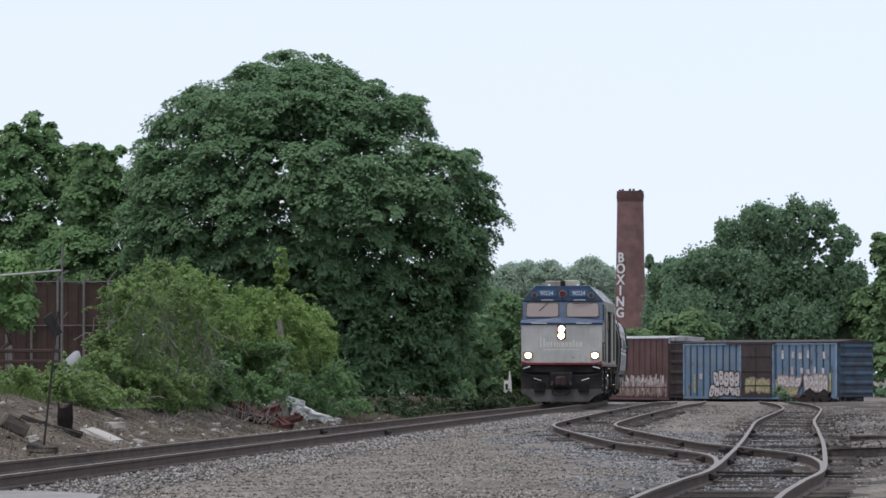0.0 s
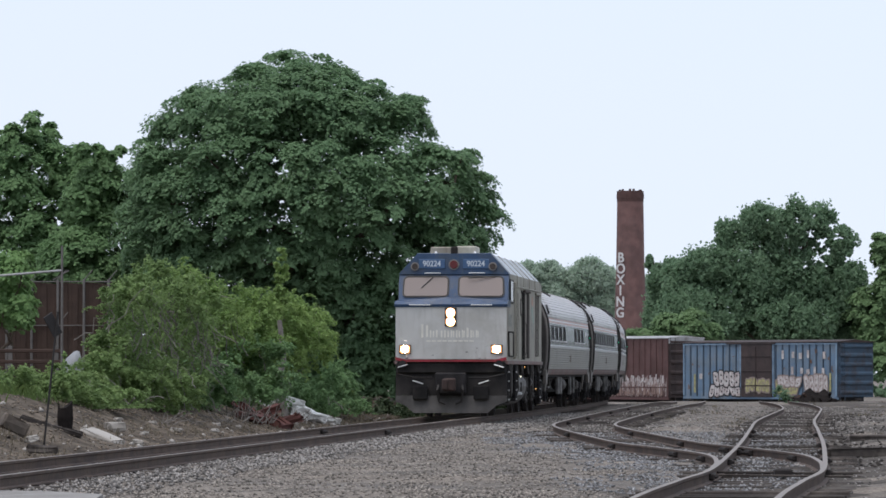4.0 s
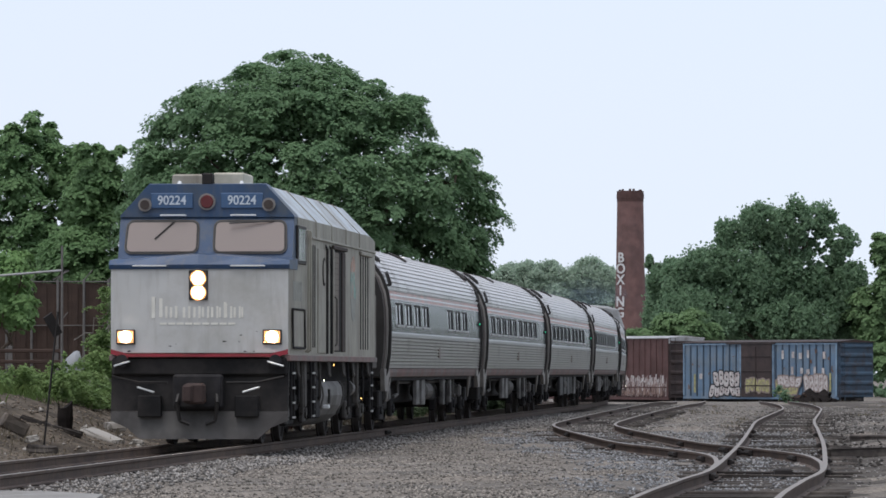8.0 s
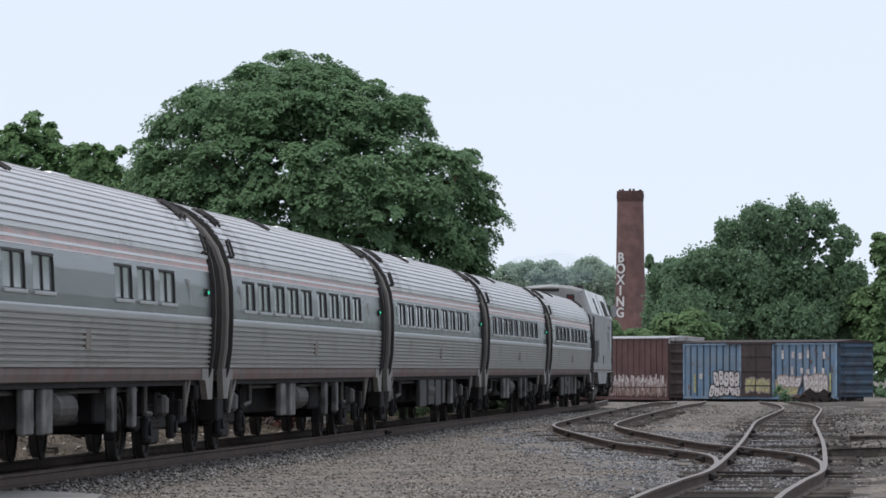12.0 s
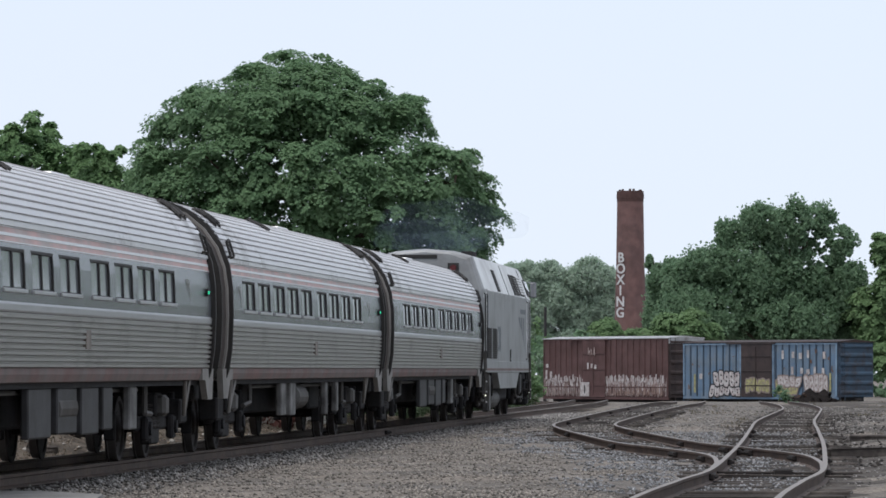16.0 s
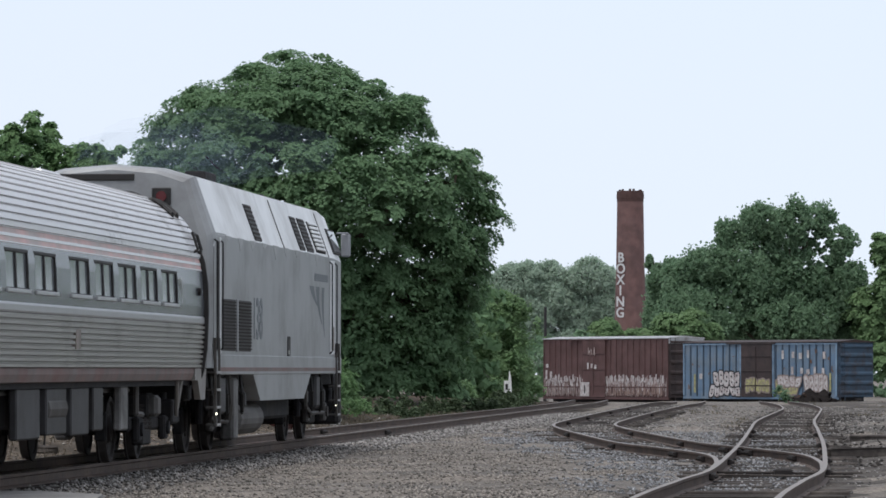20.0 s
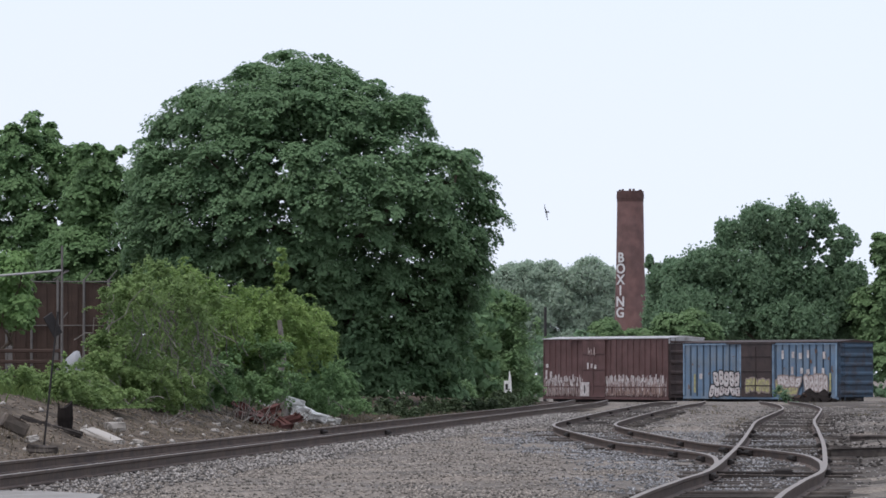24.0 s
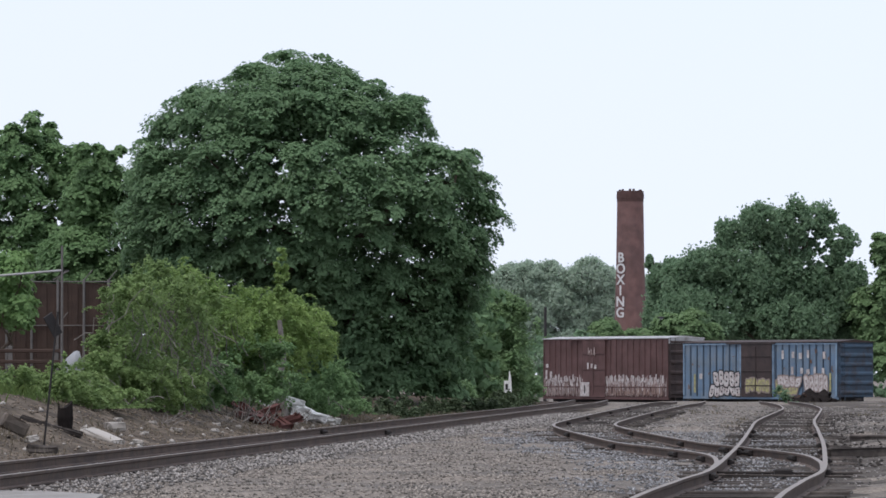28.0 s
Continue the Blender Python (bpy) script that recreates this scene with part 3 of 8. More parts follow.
for off in (-GAUGE / 2, GAUGE / 2):
    rail_run("rail", THROUGH, off, yard_z, yard_track)
    rail_run("rail", SIDE, off, lambda x, y: yard_z(x, y) - 0.006, side_track)


def joint_bars(parent, line, zf, places):
    """Blackened bars, bolts and a chair at the rail joints; places are (length along the line, side)."""
    bm = boxes((-0.30, 0.30, -0.085, 0.085, -0.130, -0.045), bevel=0.012)
    for x in (-0.24, -0.08, 0.08, 0.24):
        cyl(bm, (x, -0.115, -0.09), (x, 0.115, -0.09), 0.024, n=6)
    box(bm, -0.2, 0.2, -0.19, 0.19, -0.176, -0.150)
    me = bpy.data.meshes.new("joint_bar")
    bm.to_mesh(me)
    bm.free()
    me.materials.append(M_JOINT)
    seg = np.linalg.norm(np.diff(line, axis=0), axis=1)
    s = np.concatenate([[0], np.cumsum(seg)])
    for a, side in places:
        x, y = np.interp(a, s, line[:, 0]), np.interp(a, s, line[:, 1])
        x2, y2 = np.interp(a + 0.3, s, line[:, 0]), np.interp(a + 0.3, s, line[:, 1])
        h = math.atan2(y2 - y, x2 - x)
        x, y = x - math.sin(h) * side * GAUGE / 2, y + math.cos(h) * side * GAUGE / 2
        ob = new("joint_bar", me)
        ob.parent = parent
        ob.matrix_world = pose(x, y, float(zf(x, y)), 0, 0, math.degrees(h))


joint_bars(yard_track, THROUGH, yard_z, ((27.2, 1), (37.8, 1), (46.9, 1), (30.0, -1), (38.9, -1), (47.4, -1), (55.2, -1), (68.5, 1), (75.6, 1), (70, -1)))
joint_bars(side_track, SIDE, yard_z, ((42.3, 1), (26.0, 1), (17.0, 1), (12.7, 1), (44.3, -1), (28.8, -1), (21.5, -1), (18.6, -1), (13.2, -1), (66.7, 1), (81.0, 1), (100.4, 1), (117.4, 1), (95.8, -1)))
joint_bars(main_track, main_pts, lambda x, y: float(fall(y)), ((220.0, -1), (221.0, 1)))
# switch: a heel block, frog casting and the throw rods between the points
bm = bmesh.new()
box(bm, 4.6, 4.85, 69.8, 70.2, -0.2, -0.1, 0.02)
part("heel_block", bm, M_JOINT, yard_track)
bm = bmesh.new()
tube(bm, [(3.4, 68.4, -0.15), (5.5, 68.2, -0.17)], 0.018)
part("throw_rod", bm, M_TIE, yard_track)
bm = bmesh.new()
tube(bm, [(3.6, 70.2, -0.15), (5.7, 70.0, -0.17)], 0.018)
part("throw_rod", bm, M_TIE, yard_track)
# ------------------------------------------------------------------ trees and bushes
MAPLE = [(0.52, -8.78, 0.91, 0.36), (1.4, -9.75, 1.04, 0.4), (2.57, -10.49, 1.3, 0.45), (3.74, -10.92, 1.59, 0.52), (4.72, -11.16, 1.94, 0.6), (5.7, -11.28, 2.25, 0.68), (6.28, -11.31, 2.43, 0.72), (6.77, -11.31, 2.33, 0.75), (7.85, -11.24, 2.02, 0.8), (8.63, -10.82, 1.82, 0.8), (9.06, -10.74, 1.24, 0.85), (9.32, -10.66, 0.07, 0.85), (10.1, -10.29, -0.13, 0.85), (10.78, -9.61, -0.32, 0.9), (11.05, -8.91, -1.05, 0.9), (11.35, -8.48, -2.22, 0.9), (11.84, -7.46, -2.86, 0.95), (12.13, -6.48, -3.49, 1), (12.38, -5.94, -4.37, 1), (12.54, -5.45, -4.86, 1)]
MAPLE_GAPS = [(-5.98, 8.68, 0.16), (-5.7, 8.25, 0.2), (-5.45, 8.23, 0.12), (-6.91, 8.16, 0.16), (-6.72, 7.8, 0.1), (-7.6, 7.22, 0.12), (-6.41, 7.33, 0.12), (-5.55, 6.9, 0.18), (-2.91, 8.86, 0.12), (-5.59, 8.55, 0.1), (-7.11, 6.63, 0.1), (-7.4, 7.61, 0.08), (-6.13, 7.76, 0.08), (1.29, 8.2, 0.1), (-0.27, 8.0, 0.08), (-4.37, 7.61, 0.08), (-3.59, 7.32, 0.06)]
tree("maple_tree", -4.6, 175, MAPLE, 1100, 225, 0.60, 0.108, M_LEAF, 11, 0.42, "huge dense dark-green maple tree beside the track", limbs=18, gaps=MAPLE_GAPS, fill=0.6)
tree("leafy_tree", -15.4, 191, [(-16.27, 189.0, 10.24, 0.36, 0.5, 0.55), (-15.48, 190.0, 10.45, 0.36, 0.54, 0.6), (-14.9, 191.0, 10.2, 0.32, 0.42, 0.47), (-15.93, 189.5, 9.58, 0.6, 0.54, 0.6), (-15.14, 190.5, 9.62, 0.6, 0.54, 0.6), (-15.99, 189.0, 8.58, 1.06, 1.11, 1.23), (-14.37, 190.0, 9.04, 0.9, 0.81, 0.9), (-17.24, 191.0, 9.51, 0.86, 0.96, 1.07), (-15.4, 189.5, 6.26, 1.7, 1.72, 1.91), (-13.56, 190.5, 7.57, 1.5, 1.54, 1.71), (-15.99, 189.0, 3.7, 1.48, 1.34, 1.48), (-17.79, 190.0, 6.7, 1.28, 1.73, 1.92)],
     330, 160, 0.55, 0.125, M_LEAF7, 12, 0.3, "tall leafy green tree behind the fence", limbs=8, fill=0.6)
tree("leafy_tree", -11.6, 183, [(-13.0, 181.0, 9.16, 0.41, 0.37, 0.37), (-12.44, 182.0, 9.17, 0.29, 0.26, 0.29), (-11.75, 183.0, 9.25, 0.21, 0.26, 0.29), (-12.06, 181.5, 8.9, 0.45, 0.4, 0.41), (-10.69, 182.5, 8.43, 0.49, 0.48, 0.53), (-9.83, 181.0, 8.03, 0.41, 0.51, 0.57), (-12.34, 182.0, 7.69, 1.27, 1.14, 1.27), (-10.66, 183.0, 6.91, 1.03, 1.15, 1.27), (-12.92, 181.5, 5.03, 1.63, 1.47, 1.63), (-10.63, 182.5, 4.84, 1.33, 1.29, 1.43), (-9.22, 181.0, 5.42, 0.61, 1.1, 1.22)],
     330, 160, 0.55, 0.125, M_LEAF7, 13, 0.28, "fresh green tree crowding against the maple", limbs=8, fill=0.6)
tree("fence_sapling", -11.0, 127, [(-10.9, 127, 3.76, 0.64, 1.2, 0.64), (-11.24, 127, 3.19, 0.51, 1.2, 0.89), (-10.67, 127, 2.93, 0.38, 1.2, 0.51)], 70, 110, 0.28, 0.09, M_LEAF2, 14, 0.06, "bright green sapling by the fence", limbs=4)


def shrub(name, x, y, lobes, clumps, leaves, spread, size, material, seed, label, twigs=14, inner=0.3, bough=0.3, spray=0.38, bare=()):
    """A many-stemmed shrub: bare stems from the base and a crown of leaves down to the ground."""
    rng = np.random.default_rng(seed)
    z0 = float(ground_z(x, y))
    t = thing(name, pose(x, y, z0), label, "bush")
    ob, c = crown("foliage", lobes, clumps, leaves, spread, size, material, t, seed, 0.9, inner, z0 - 0.3, ragged=0.34, bough=bough, spray=spray, bare=bare)
    near = np.zeros(len(c))
    for bx, bz, br in bare:
        near = np.maximum(near, np.hypot(c[:, 0] - bx, c[:, 2] - bz) < br)
    odds = (1 + 6 * near) / (1 + 6 * near).sum()
    for i in rng.choice(len(c), min(twigs, len(c)), replace=False, p=odds):
        b = c[i] - np.array([x, y, z0])
        bm = bmesh.new()
        a = b + rng.normal(size=3) * np.array([0.4, 0.3, 0.1]) - np.array([0, 0, rng.uniform(0.3, 1.1)])
        a[2] = max(a[2], -0.1)
        limb(bm, a, b * 1.02, 0.012, 0.004, rng, 5, 5)
        part("stem", bm, M_TWIG, t)
    return t


shrub("honeysuckle_bush", -6.3, 112, [(-6.64, 108, 2.63, 0.54, 1.2, 0.81), (-6.36, 112, 2.71, 0.9, 1.2, 0.96), (-6.91, 108, 1.57, 0.73, 1.2, 0.67), (-6.14, 113, 1.34, 1.13, 1.2, 0.76), (-7.17, 107, 1.17, 0.43, 1.2, 0.54), (-6.2, 108.5, 0.95, 0.8, 0.8, 0.55), (-5.75, 113, 2.6, 0.8, 1.2, 0.75)],
      2700, 36, 0.07, 0.058, M_LEAF3, 21, "rounded bright-green bush on the bank with bare twigs", 150, bare=[(-6.1, 2.44, 0.62), (-5.36, 2.19, 0.56), (-6.35, 1.82, 0.49), (-4.86, 1.95, 0.43), (-5.73, 1.45, 0.49)])
shrub("vine_covered_bush", -4.7, 122, [(-5.83, 117, 2.52, 1.05, 1.2, 1.01), (-4.99, 122, 2.29, 1.02, 1.2, 0.95), (-4.05, 127, 2.19, 0.79, 1.2, 0.93), (-3.45, 131, 2.22, 0.47, 1.2, 0.73), (-3.84, 128, 2.69, 0.58, 1.2, 0.45)],
      2500, 34, 0.07, 0.060, M_LEAF8, 22, "sprawling vine-covered bush in yellow-green leaf", 50)
shrub("undergrowth_bush", -4.9, 124, [(-4.95, 121, 1.2, 1.36, 1.36, 0.81), (-3.71, 130, 0.9, 1.17, 1.2, 0.65), (-2.92, 134, 0.81, 0.54, 1.2, 0.62), (-2.47, 137, 0.46, 0.49, 1.2, 0.3), (-5.8, 116, 1.05, 0.93, 1.2, 0.7)],
      1500, 34, 0.08, 0.066, M_LEAF7, 23, "dark green undergrowth spilling down the bank", 12)
shrub("weedy_bush", -8.5, 100, [(-8.46, 100, 0.88, 0.56, 1.2, 0.39), (-7.65, 101, 0.88, 0.57, 1.2, 0.45), (-7.26, 102, 0.64, 0.29, 1.2, 0.35), (-6.66, 104, 0.55, 0.52, 1.2, 0.31)],
      1000, 45, 0.07, 0.055, M_LEAF3, 24, "low leafy weeds at the top of the bank", 8)
shrub("trackside_bush", 2.0, 214, [(2.09, 215, 3.3, 1.07, 1.2, 1.2), (2.6, 215, 3.56, 0.6, 1.2, 0.73), (2.31, 214, 1.62, 1.2, 1.2, 1.33), (1.34, 212, 0.67, 0.95, 1.2, 0.95), (2.95, 217, 1.37, 0.5, 1.2, 1.22), (0, 200, 0.48, 1.2, 1.2, 0.9), (1.04, 208, 2.3, 0.95, 1.2, 1.5), (3.1, 226, 0.38, 0.45, 1.2, 0.6)],
      1300, 50, 0.24, 0.12, M_LEAF6, 25, "fresh green bush at the edge of the main track", 8, bough=0.6, spray=0.5)
shrub("scrub_bush", 5.0, 300, [(5.0, 300, float(ground_z(5.0, 300)) + 1.0, 0.6, 1.2, 1.3), (4.3, 302, float(ground_z(4.3, 302)) + 0.9, 0.6, 1.2, 1.5), (3.6, 301, float(ground_z(3.6, 301)) + 1.0, 0.7, 1.2, 1.6)], 420, 45, 0.25, 0.13, M_LEAF6, 36, "green scrub at the end of the red freight car", 5, bough=0.4, spray=0.4)
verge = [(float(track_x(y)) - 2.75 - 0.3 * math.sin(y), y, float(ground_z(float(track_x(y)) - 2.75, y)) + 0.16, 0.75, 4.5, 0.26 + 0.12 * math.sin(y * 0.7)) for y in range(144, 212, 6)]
shrub("verge_weeds", float(track_x(170)) - 2.75, 170, verge, 700, 40, 0.1, 0.08, M_LEAF9, 27, "low weeds under the maple, shade put into their leaf colour", 10)
# a leafy vine spire on a dead stump
vine = thing("vine_spire", pose(-4.05, 125.5, float(ground_z(-4.05, 125.5))), "slender vine climbing a dead grey stump", "vine")
crown("foliage", [(-4.04, 125.5, 2.79 + 0.276 * i, 0.176 - 0.0125 * i, 0.12, 0.188) for i in range(6)], 90, 16, 0.07, 0.085, M_LEAF8, vine, 26)
bm = bmesh.new()
limb(bm, (0.02, -0.9, -0.2), (0.0, -0.9, 2.4), 0.10, 0.06, np.random.default_rng(6), 5, 9)
part("stump", bm, M_TWIG, vine)

# wood behind the yard, and the far hillside
tree("oak_tree", 29.5, 440, [(30.35, 439.0, 14.29, 1.77, 1.77, 1.97), (27.7, 440.0, 14.02, 1.78, 1.69, 1.88), (32.87, 441.0, 13.8, 1.68, 1.78, 1.98), (34.92, 439.5, 12.23, 1.18, 1.33, 1.48), (24.87, 440.5, 12.85, 0.99, 1.6, 1.78), (22.96, 439.0, 10.54, 1.97, 1.77, 1.77), (26.96, 440.0, 9.87, 3.7, 3.33, 3.21), (31.98, 441.0, 9.39, 3.71, 3.34, 3.22), (35.32, 439.5, 8.63, 1.87, 2.0, 2.22), (20.81, 440.5, 9.04, 1.78, 1.6, 1.58), (22.47, 439.0, 5.91, 3.94, 3.55, 2.71), (30.42, 440.0, 5.42, 5.19, 4.67, 2.72), (35.69, 441.0, 5.93, 2.72, 2.45, 2.72)],
     560, 170, 1.0, 0.25, M_LEAF4, 31, 0.5, "broad dark-green tree behind the freight cars", limbs=14, fill=0.7, soft=True, gaps=[(30.91, 14.22, 0.35), (32.4, 14.71, 0.3), (33.14, 12.44, 0.44), (33.68, 11.55, 0.4), (32.79, 11.05, 0.44), (31.41, 11.85, 0.3), (34.47, 12.83, 0.35), (32.2, 13.23, 0.4), (31.66, 10.36, 0.3), (29.93, 12.83, 0.25), (34.12, 13.82, 0.3), (36.25, 11.45, 0.49), (35.36, 10.86, 0.3), (25.48, 13.33, 0.2), (28.45, 14.32, 0.2), (33.48, 10.36, 0.25), (32.4, 11.85, 0.25)])
tree("oak_tree", 20.6, 446, [(19.18, 445.0, 9.22, 0.9, 1.17, 1.3), (20.42, 446.0, 9.59, 1.1, 1.26, 1.4), (18.36, 447.0, 10.71, 0.3, 0.54, 0.6), (20.3, 445.5, 6.48, 2.1, 2.07, 2.3), (19.09, 446.5, 5.23, 1.1, 1.71, 1.9)],
     220, 150, 0.95, 0.25, M_LEAF4, 32, 0.4, "dark-green tree beside the brick chimney", limbs=6, fill=0.7, soft=True)
tree("oak_tree", 38.8, 436, [(37.79, 435.0, 11.87, 0.68, 1.23, 1.37), (39.2, 436.0, 10.04, 1.47, 2.42, 2.69), (37.57, 437.0, 6.38, 2.06, 2.21, 2.45), (39.64, 435.5, 11.74, 1.47, 1.76, 1.96), (39.98, 436.5, 6.86, 2.45, 3.09, 3.43), (38.86, 435.0, 2.94, 2.69, 2.42, 1.95)],
     260, 160, 1.0, 0.25, M_LEAF6, 33, 0.4, "green tree at the end of the freight cars", limbs=8, fill=0.7)
tree("yard_edge_tree", 18.6, 398, [(19.43, 397.0, 4.93, 1.6, 1.44, 1.25), (21.04, 398.0, 4.27, 0.98, 0.88, 0.8), (17.96, 399.0, 4.72, 1.25, 1.13, 1.12), (15.44, 397.5, 4.13, 1.25, 1.12, 0.71), (12.79, 398.5, 4.5, 1.25, 1.13, 0.89)],
     120, 150, 0.75, 0.2, M_LEAF6, 34, 0.15, "fresh green scrub trees behind the red freight car", limbs=5)
# the hillside beyond, its leaf colour paled for haze
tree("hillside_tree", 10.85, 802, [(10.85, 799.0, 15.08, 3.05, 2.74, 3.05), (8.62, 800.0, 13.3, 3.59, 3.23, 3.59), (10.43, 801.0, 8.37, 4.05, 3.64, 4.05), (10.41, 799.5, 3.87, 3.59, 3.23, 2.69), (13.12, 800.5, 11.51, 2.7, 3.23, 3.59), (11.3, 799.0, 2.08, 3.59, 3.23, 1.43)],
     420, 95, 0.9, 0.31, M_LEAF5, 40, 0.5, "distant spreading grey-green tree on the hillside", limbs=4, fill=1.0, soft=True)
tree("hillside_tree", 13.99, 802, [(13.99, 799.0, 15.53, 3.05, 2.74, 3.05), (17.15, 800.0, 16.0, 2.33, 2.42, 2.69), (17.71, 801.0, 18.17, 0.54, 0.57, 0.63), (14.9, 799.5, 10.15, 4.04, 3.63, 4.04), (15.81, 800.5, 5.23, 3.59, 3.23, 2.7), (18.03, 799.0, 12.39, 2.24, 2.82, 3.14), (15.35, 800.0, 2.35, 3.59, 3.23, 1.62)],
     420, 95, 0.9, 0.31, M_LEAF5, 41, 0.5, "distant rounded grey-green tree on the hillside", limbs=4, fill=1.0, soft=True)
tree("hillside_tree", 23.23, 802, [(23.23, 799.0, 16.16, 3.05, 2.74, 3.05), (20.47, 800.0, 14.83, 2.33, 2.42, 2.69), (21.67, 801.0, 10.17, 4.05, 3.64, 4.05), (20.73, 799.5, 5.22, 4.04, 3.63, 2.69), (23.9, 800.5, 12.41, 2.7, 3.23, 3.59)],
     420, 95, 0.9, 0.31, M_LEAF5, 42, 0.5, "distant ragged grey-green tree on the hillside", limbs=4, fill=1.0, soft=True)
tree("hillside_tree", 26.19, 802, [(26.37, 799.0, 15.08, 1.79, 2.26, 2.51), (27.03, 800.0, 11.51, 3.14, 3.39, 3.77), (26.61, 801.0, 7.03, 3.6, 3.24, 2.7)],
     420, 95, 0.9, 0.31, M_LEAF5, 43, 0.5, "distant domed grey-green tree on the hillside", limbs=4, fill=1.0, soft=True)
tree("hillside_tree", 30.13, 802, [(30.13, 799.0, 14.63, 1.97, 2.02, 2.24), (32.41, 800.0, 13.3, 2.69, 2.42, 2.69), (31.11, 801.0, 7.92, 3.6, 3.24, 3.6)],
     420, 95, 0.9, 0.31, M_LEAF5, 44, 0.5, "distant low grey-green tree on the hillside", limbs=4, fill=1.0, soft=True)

# weeds and grass
def grass(name, spots, per, height, material, seed, label, wide=0.012):
    rng = np.random.default_rng(seed)
    spots = np.array(spots)
    k = np.repeat(np.arange(len(spots)), per)
    n = len(k)
    base = spots[k] + np.stack([rng.normal(size=n) * 0.16, rng.normal(size=n) * 0.3], 1)
    h = height * (0.4 + 0.9 * rng.random(n))
    lean = rng.normal(size=(n, 2)) * 0.3 * h[:, None]
    w = wide * (0.7 + 0.6 * rng.random(n))
    a = rng.random(n) * math.pi
    z = ground_z(base[:, 0], base[:, 1]) - 0.03
    v = np.empty((n, 4, 3))
    for j, (sx, f) in enumerate(((-1, 0), (1, 0), (0.5, 0.55), (0.0, 1.0))):
        v[:, j, 0] = base[:, 0] + np.cos(a) * w * sx + lean[:, 0] * f * f
        v[:, j, 1] = base[:, 1] + np.sin(a) * w * sx + lean[:, 1] * f * f
        v[:, j, 2] = z + h * f
    me = bpy.data.meshes.new(name)
    me.vertices.add(4 * n)
    me.vertices.foreach_set("co", v.reshape(-1).astype(np.float32))
    me.loops.add(4 * n)
    me.loops.foreach_set("vertex_index", np.arange(4 * n, dtype=np.int32))
    me.polygons.add(n)
    me.polygons.foreach_set("loop_start", np.arange(0, 4 * n, 4, dtype=np.int32))
    me.update(calc_edges=True)
    return tagged(link_mesh(name, me, material), label, "grass", kind="stuff")


rg = np.random.default_rng(77)
bank = [(float(track_x(y)) - u, y) for y, u in zip(rg.uniform(78, 143, 330), 2.4 + 3.8 * rg.random(330) ** 0.7) if u > (5.0 if y < 112 else 4.2 if y < 128 else 3.3)]
grass("bank_grass", bank, 46, 0.28, M_GRASS, 51, "long green grass along the bank", 0.014)
dry = [(float(track_x(y)) - u, y) for y, u in zip(rg.uniform(78, 150, 120), rg.uniform(2.4, 5.0, 120))]
dry += [(float(track_x(y)) - u, y) for y, u in zip(rg.uniform(128, 165, 130), rg.uniform(1.5, 3.6, 130))]
grass("dry_grass", dry, 18, 0.16, M_DRYGRASS, 52, "thin dry straw on the bank", 0.010)
yard_weeds = [(x, y) for x, y in zip(rg.uniform(6.5, 26, 700), rg.uniform(110, 300, 700)) if rough_noise(x, y * 0.3, 2.5) > 0.1 and abs(x - np.interp(y, THROUGH[:, 1], THROUGH[:, 0])) > 1.3 and abs(x - np.interp(y, SIDE[:, 1], SIDE[:, 0])) > 1.2 and rg.random() < 0.75]
grass("yard_weeds", yard_weeds, 16, 0.11, M_DRYGRASS, 53, "sparse dry weeds between the yard tracks", 0.016)

thicket = crown("woodland_thicket", [(x, 205 + 3 * math.sin(x), 2.0 + 1.2 * math.sin(x * 1.3), 2.4, 1.6, 3.0) for x in np.arange(-24, 1, 2.2)], 700, 40, 0.55, 0.34, M_LEAF, None, 55, 0.7, 0.4, 0.2)[0]
tagged(thicket, "dense dark thicket behind the trees", "thicket", kind="stuff")
# Unseen tree belt, added to darken the reflections in the train's sides.
edge = [(44 + 5 * math.sin(y * 0.21), y, 4.5 + 1.5 * math.sin(y * 0.37), 6.0, 8.0, 8.5 + 1.5 * math.sin(y * 0.13)) for y in range(-90, 335, 13)]
edge += [(x, -105 + 5 * math.sin(x * 0.2), 4.0, 8.0, 6.0, 8.0) for x in range(-60, 42, 13)]
wood = crown("unseen_tree_belt", edge, 1500, 24, 1.3, 0.8, M_LEAF4, None, 57, 0.8, 0.4, -0.5)[0]
tagged(wood, "unseen belt of trees added to darken reflections in the train", "woodland", kind="stuff")
hedge = crown("far_hedge", [(x, 570 + 6 * math.sin(x * 0.7), 1.2 + 0.8 * math.sin(x * 1.9), 4.2, 2.5, 4.0) for x in np.arange(-10, 72, 4.0)], 560, 40, 1.0, 0.55, M_LEAF4, None, 56, 0.8, 0.4, -2.2)[0]
tagged(hedge, "far hedge of grey-green scrub", "hedge", kind="stuff")
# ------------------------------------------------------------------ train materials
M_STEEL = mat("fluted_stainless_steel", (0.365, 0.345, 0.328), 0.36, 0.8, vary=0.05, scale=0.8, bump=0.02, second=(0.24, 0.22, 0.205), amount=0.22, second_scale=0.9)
# Same steel as the sides, made paler for the sky's brightness on top.
M_ROOFSTEEL = mat("sky_bright_roof_steel", (0.72, 0.71, 0.71), 0.40, 0.7, vary=0.04, scale=0.7, bump=0.02, second=(0.42, 0.405, 0.39), amount=0.15, second_scale=0.5)
M_BAND = mat("blue_grey_window_band", (0.140, 0.152, 0.166), 0.27, 0.25, vary=0.10, scale=1.1, bump=0.03, second=(0.17, 0.183, 0.197), amount=0.3, second_scale=0.5)
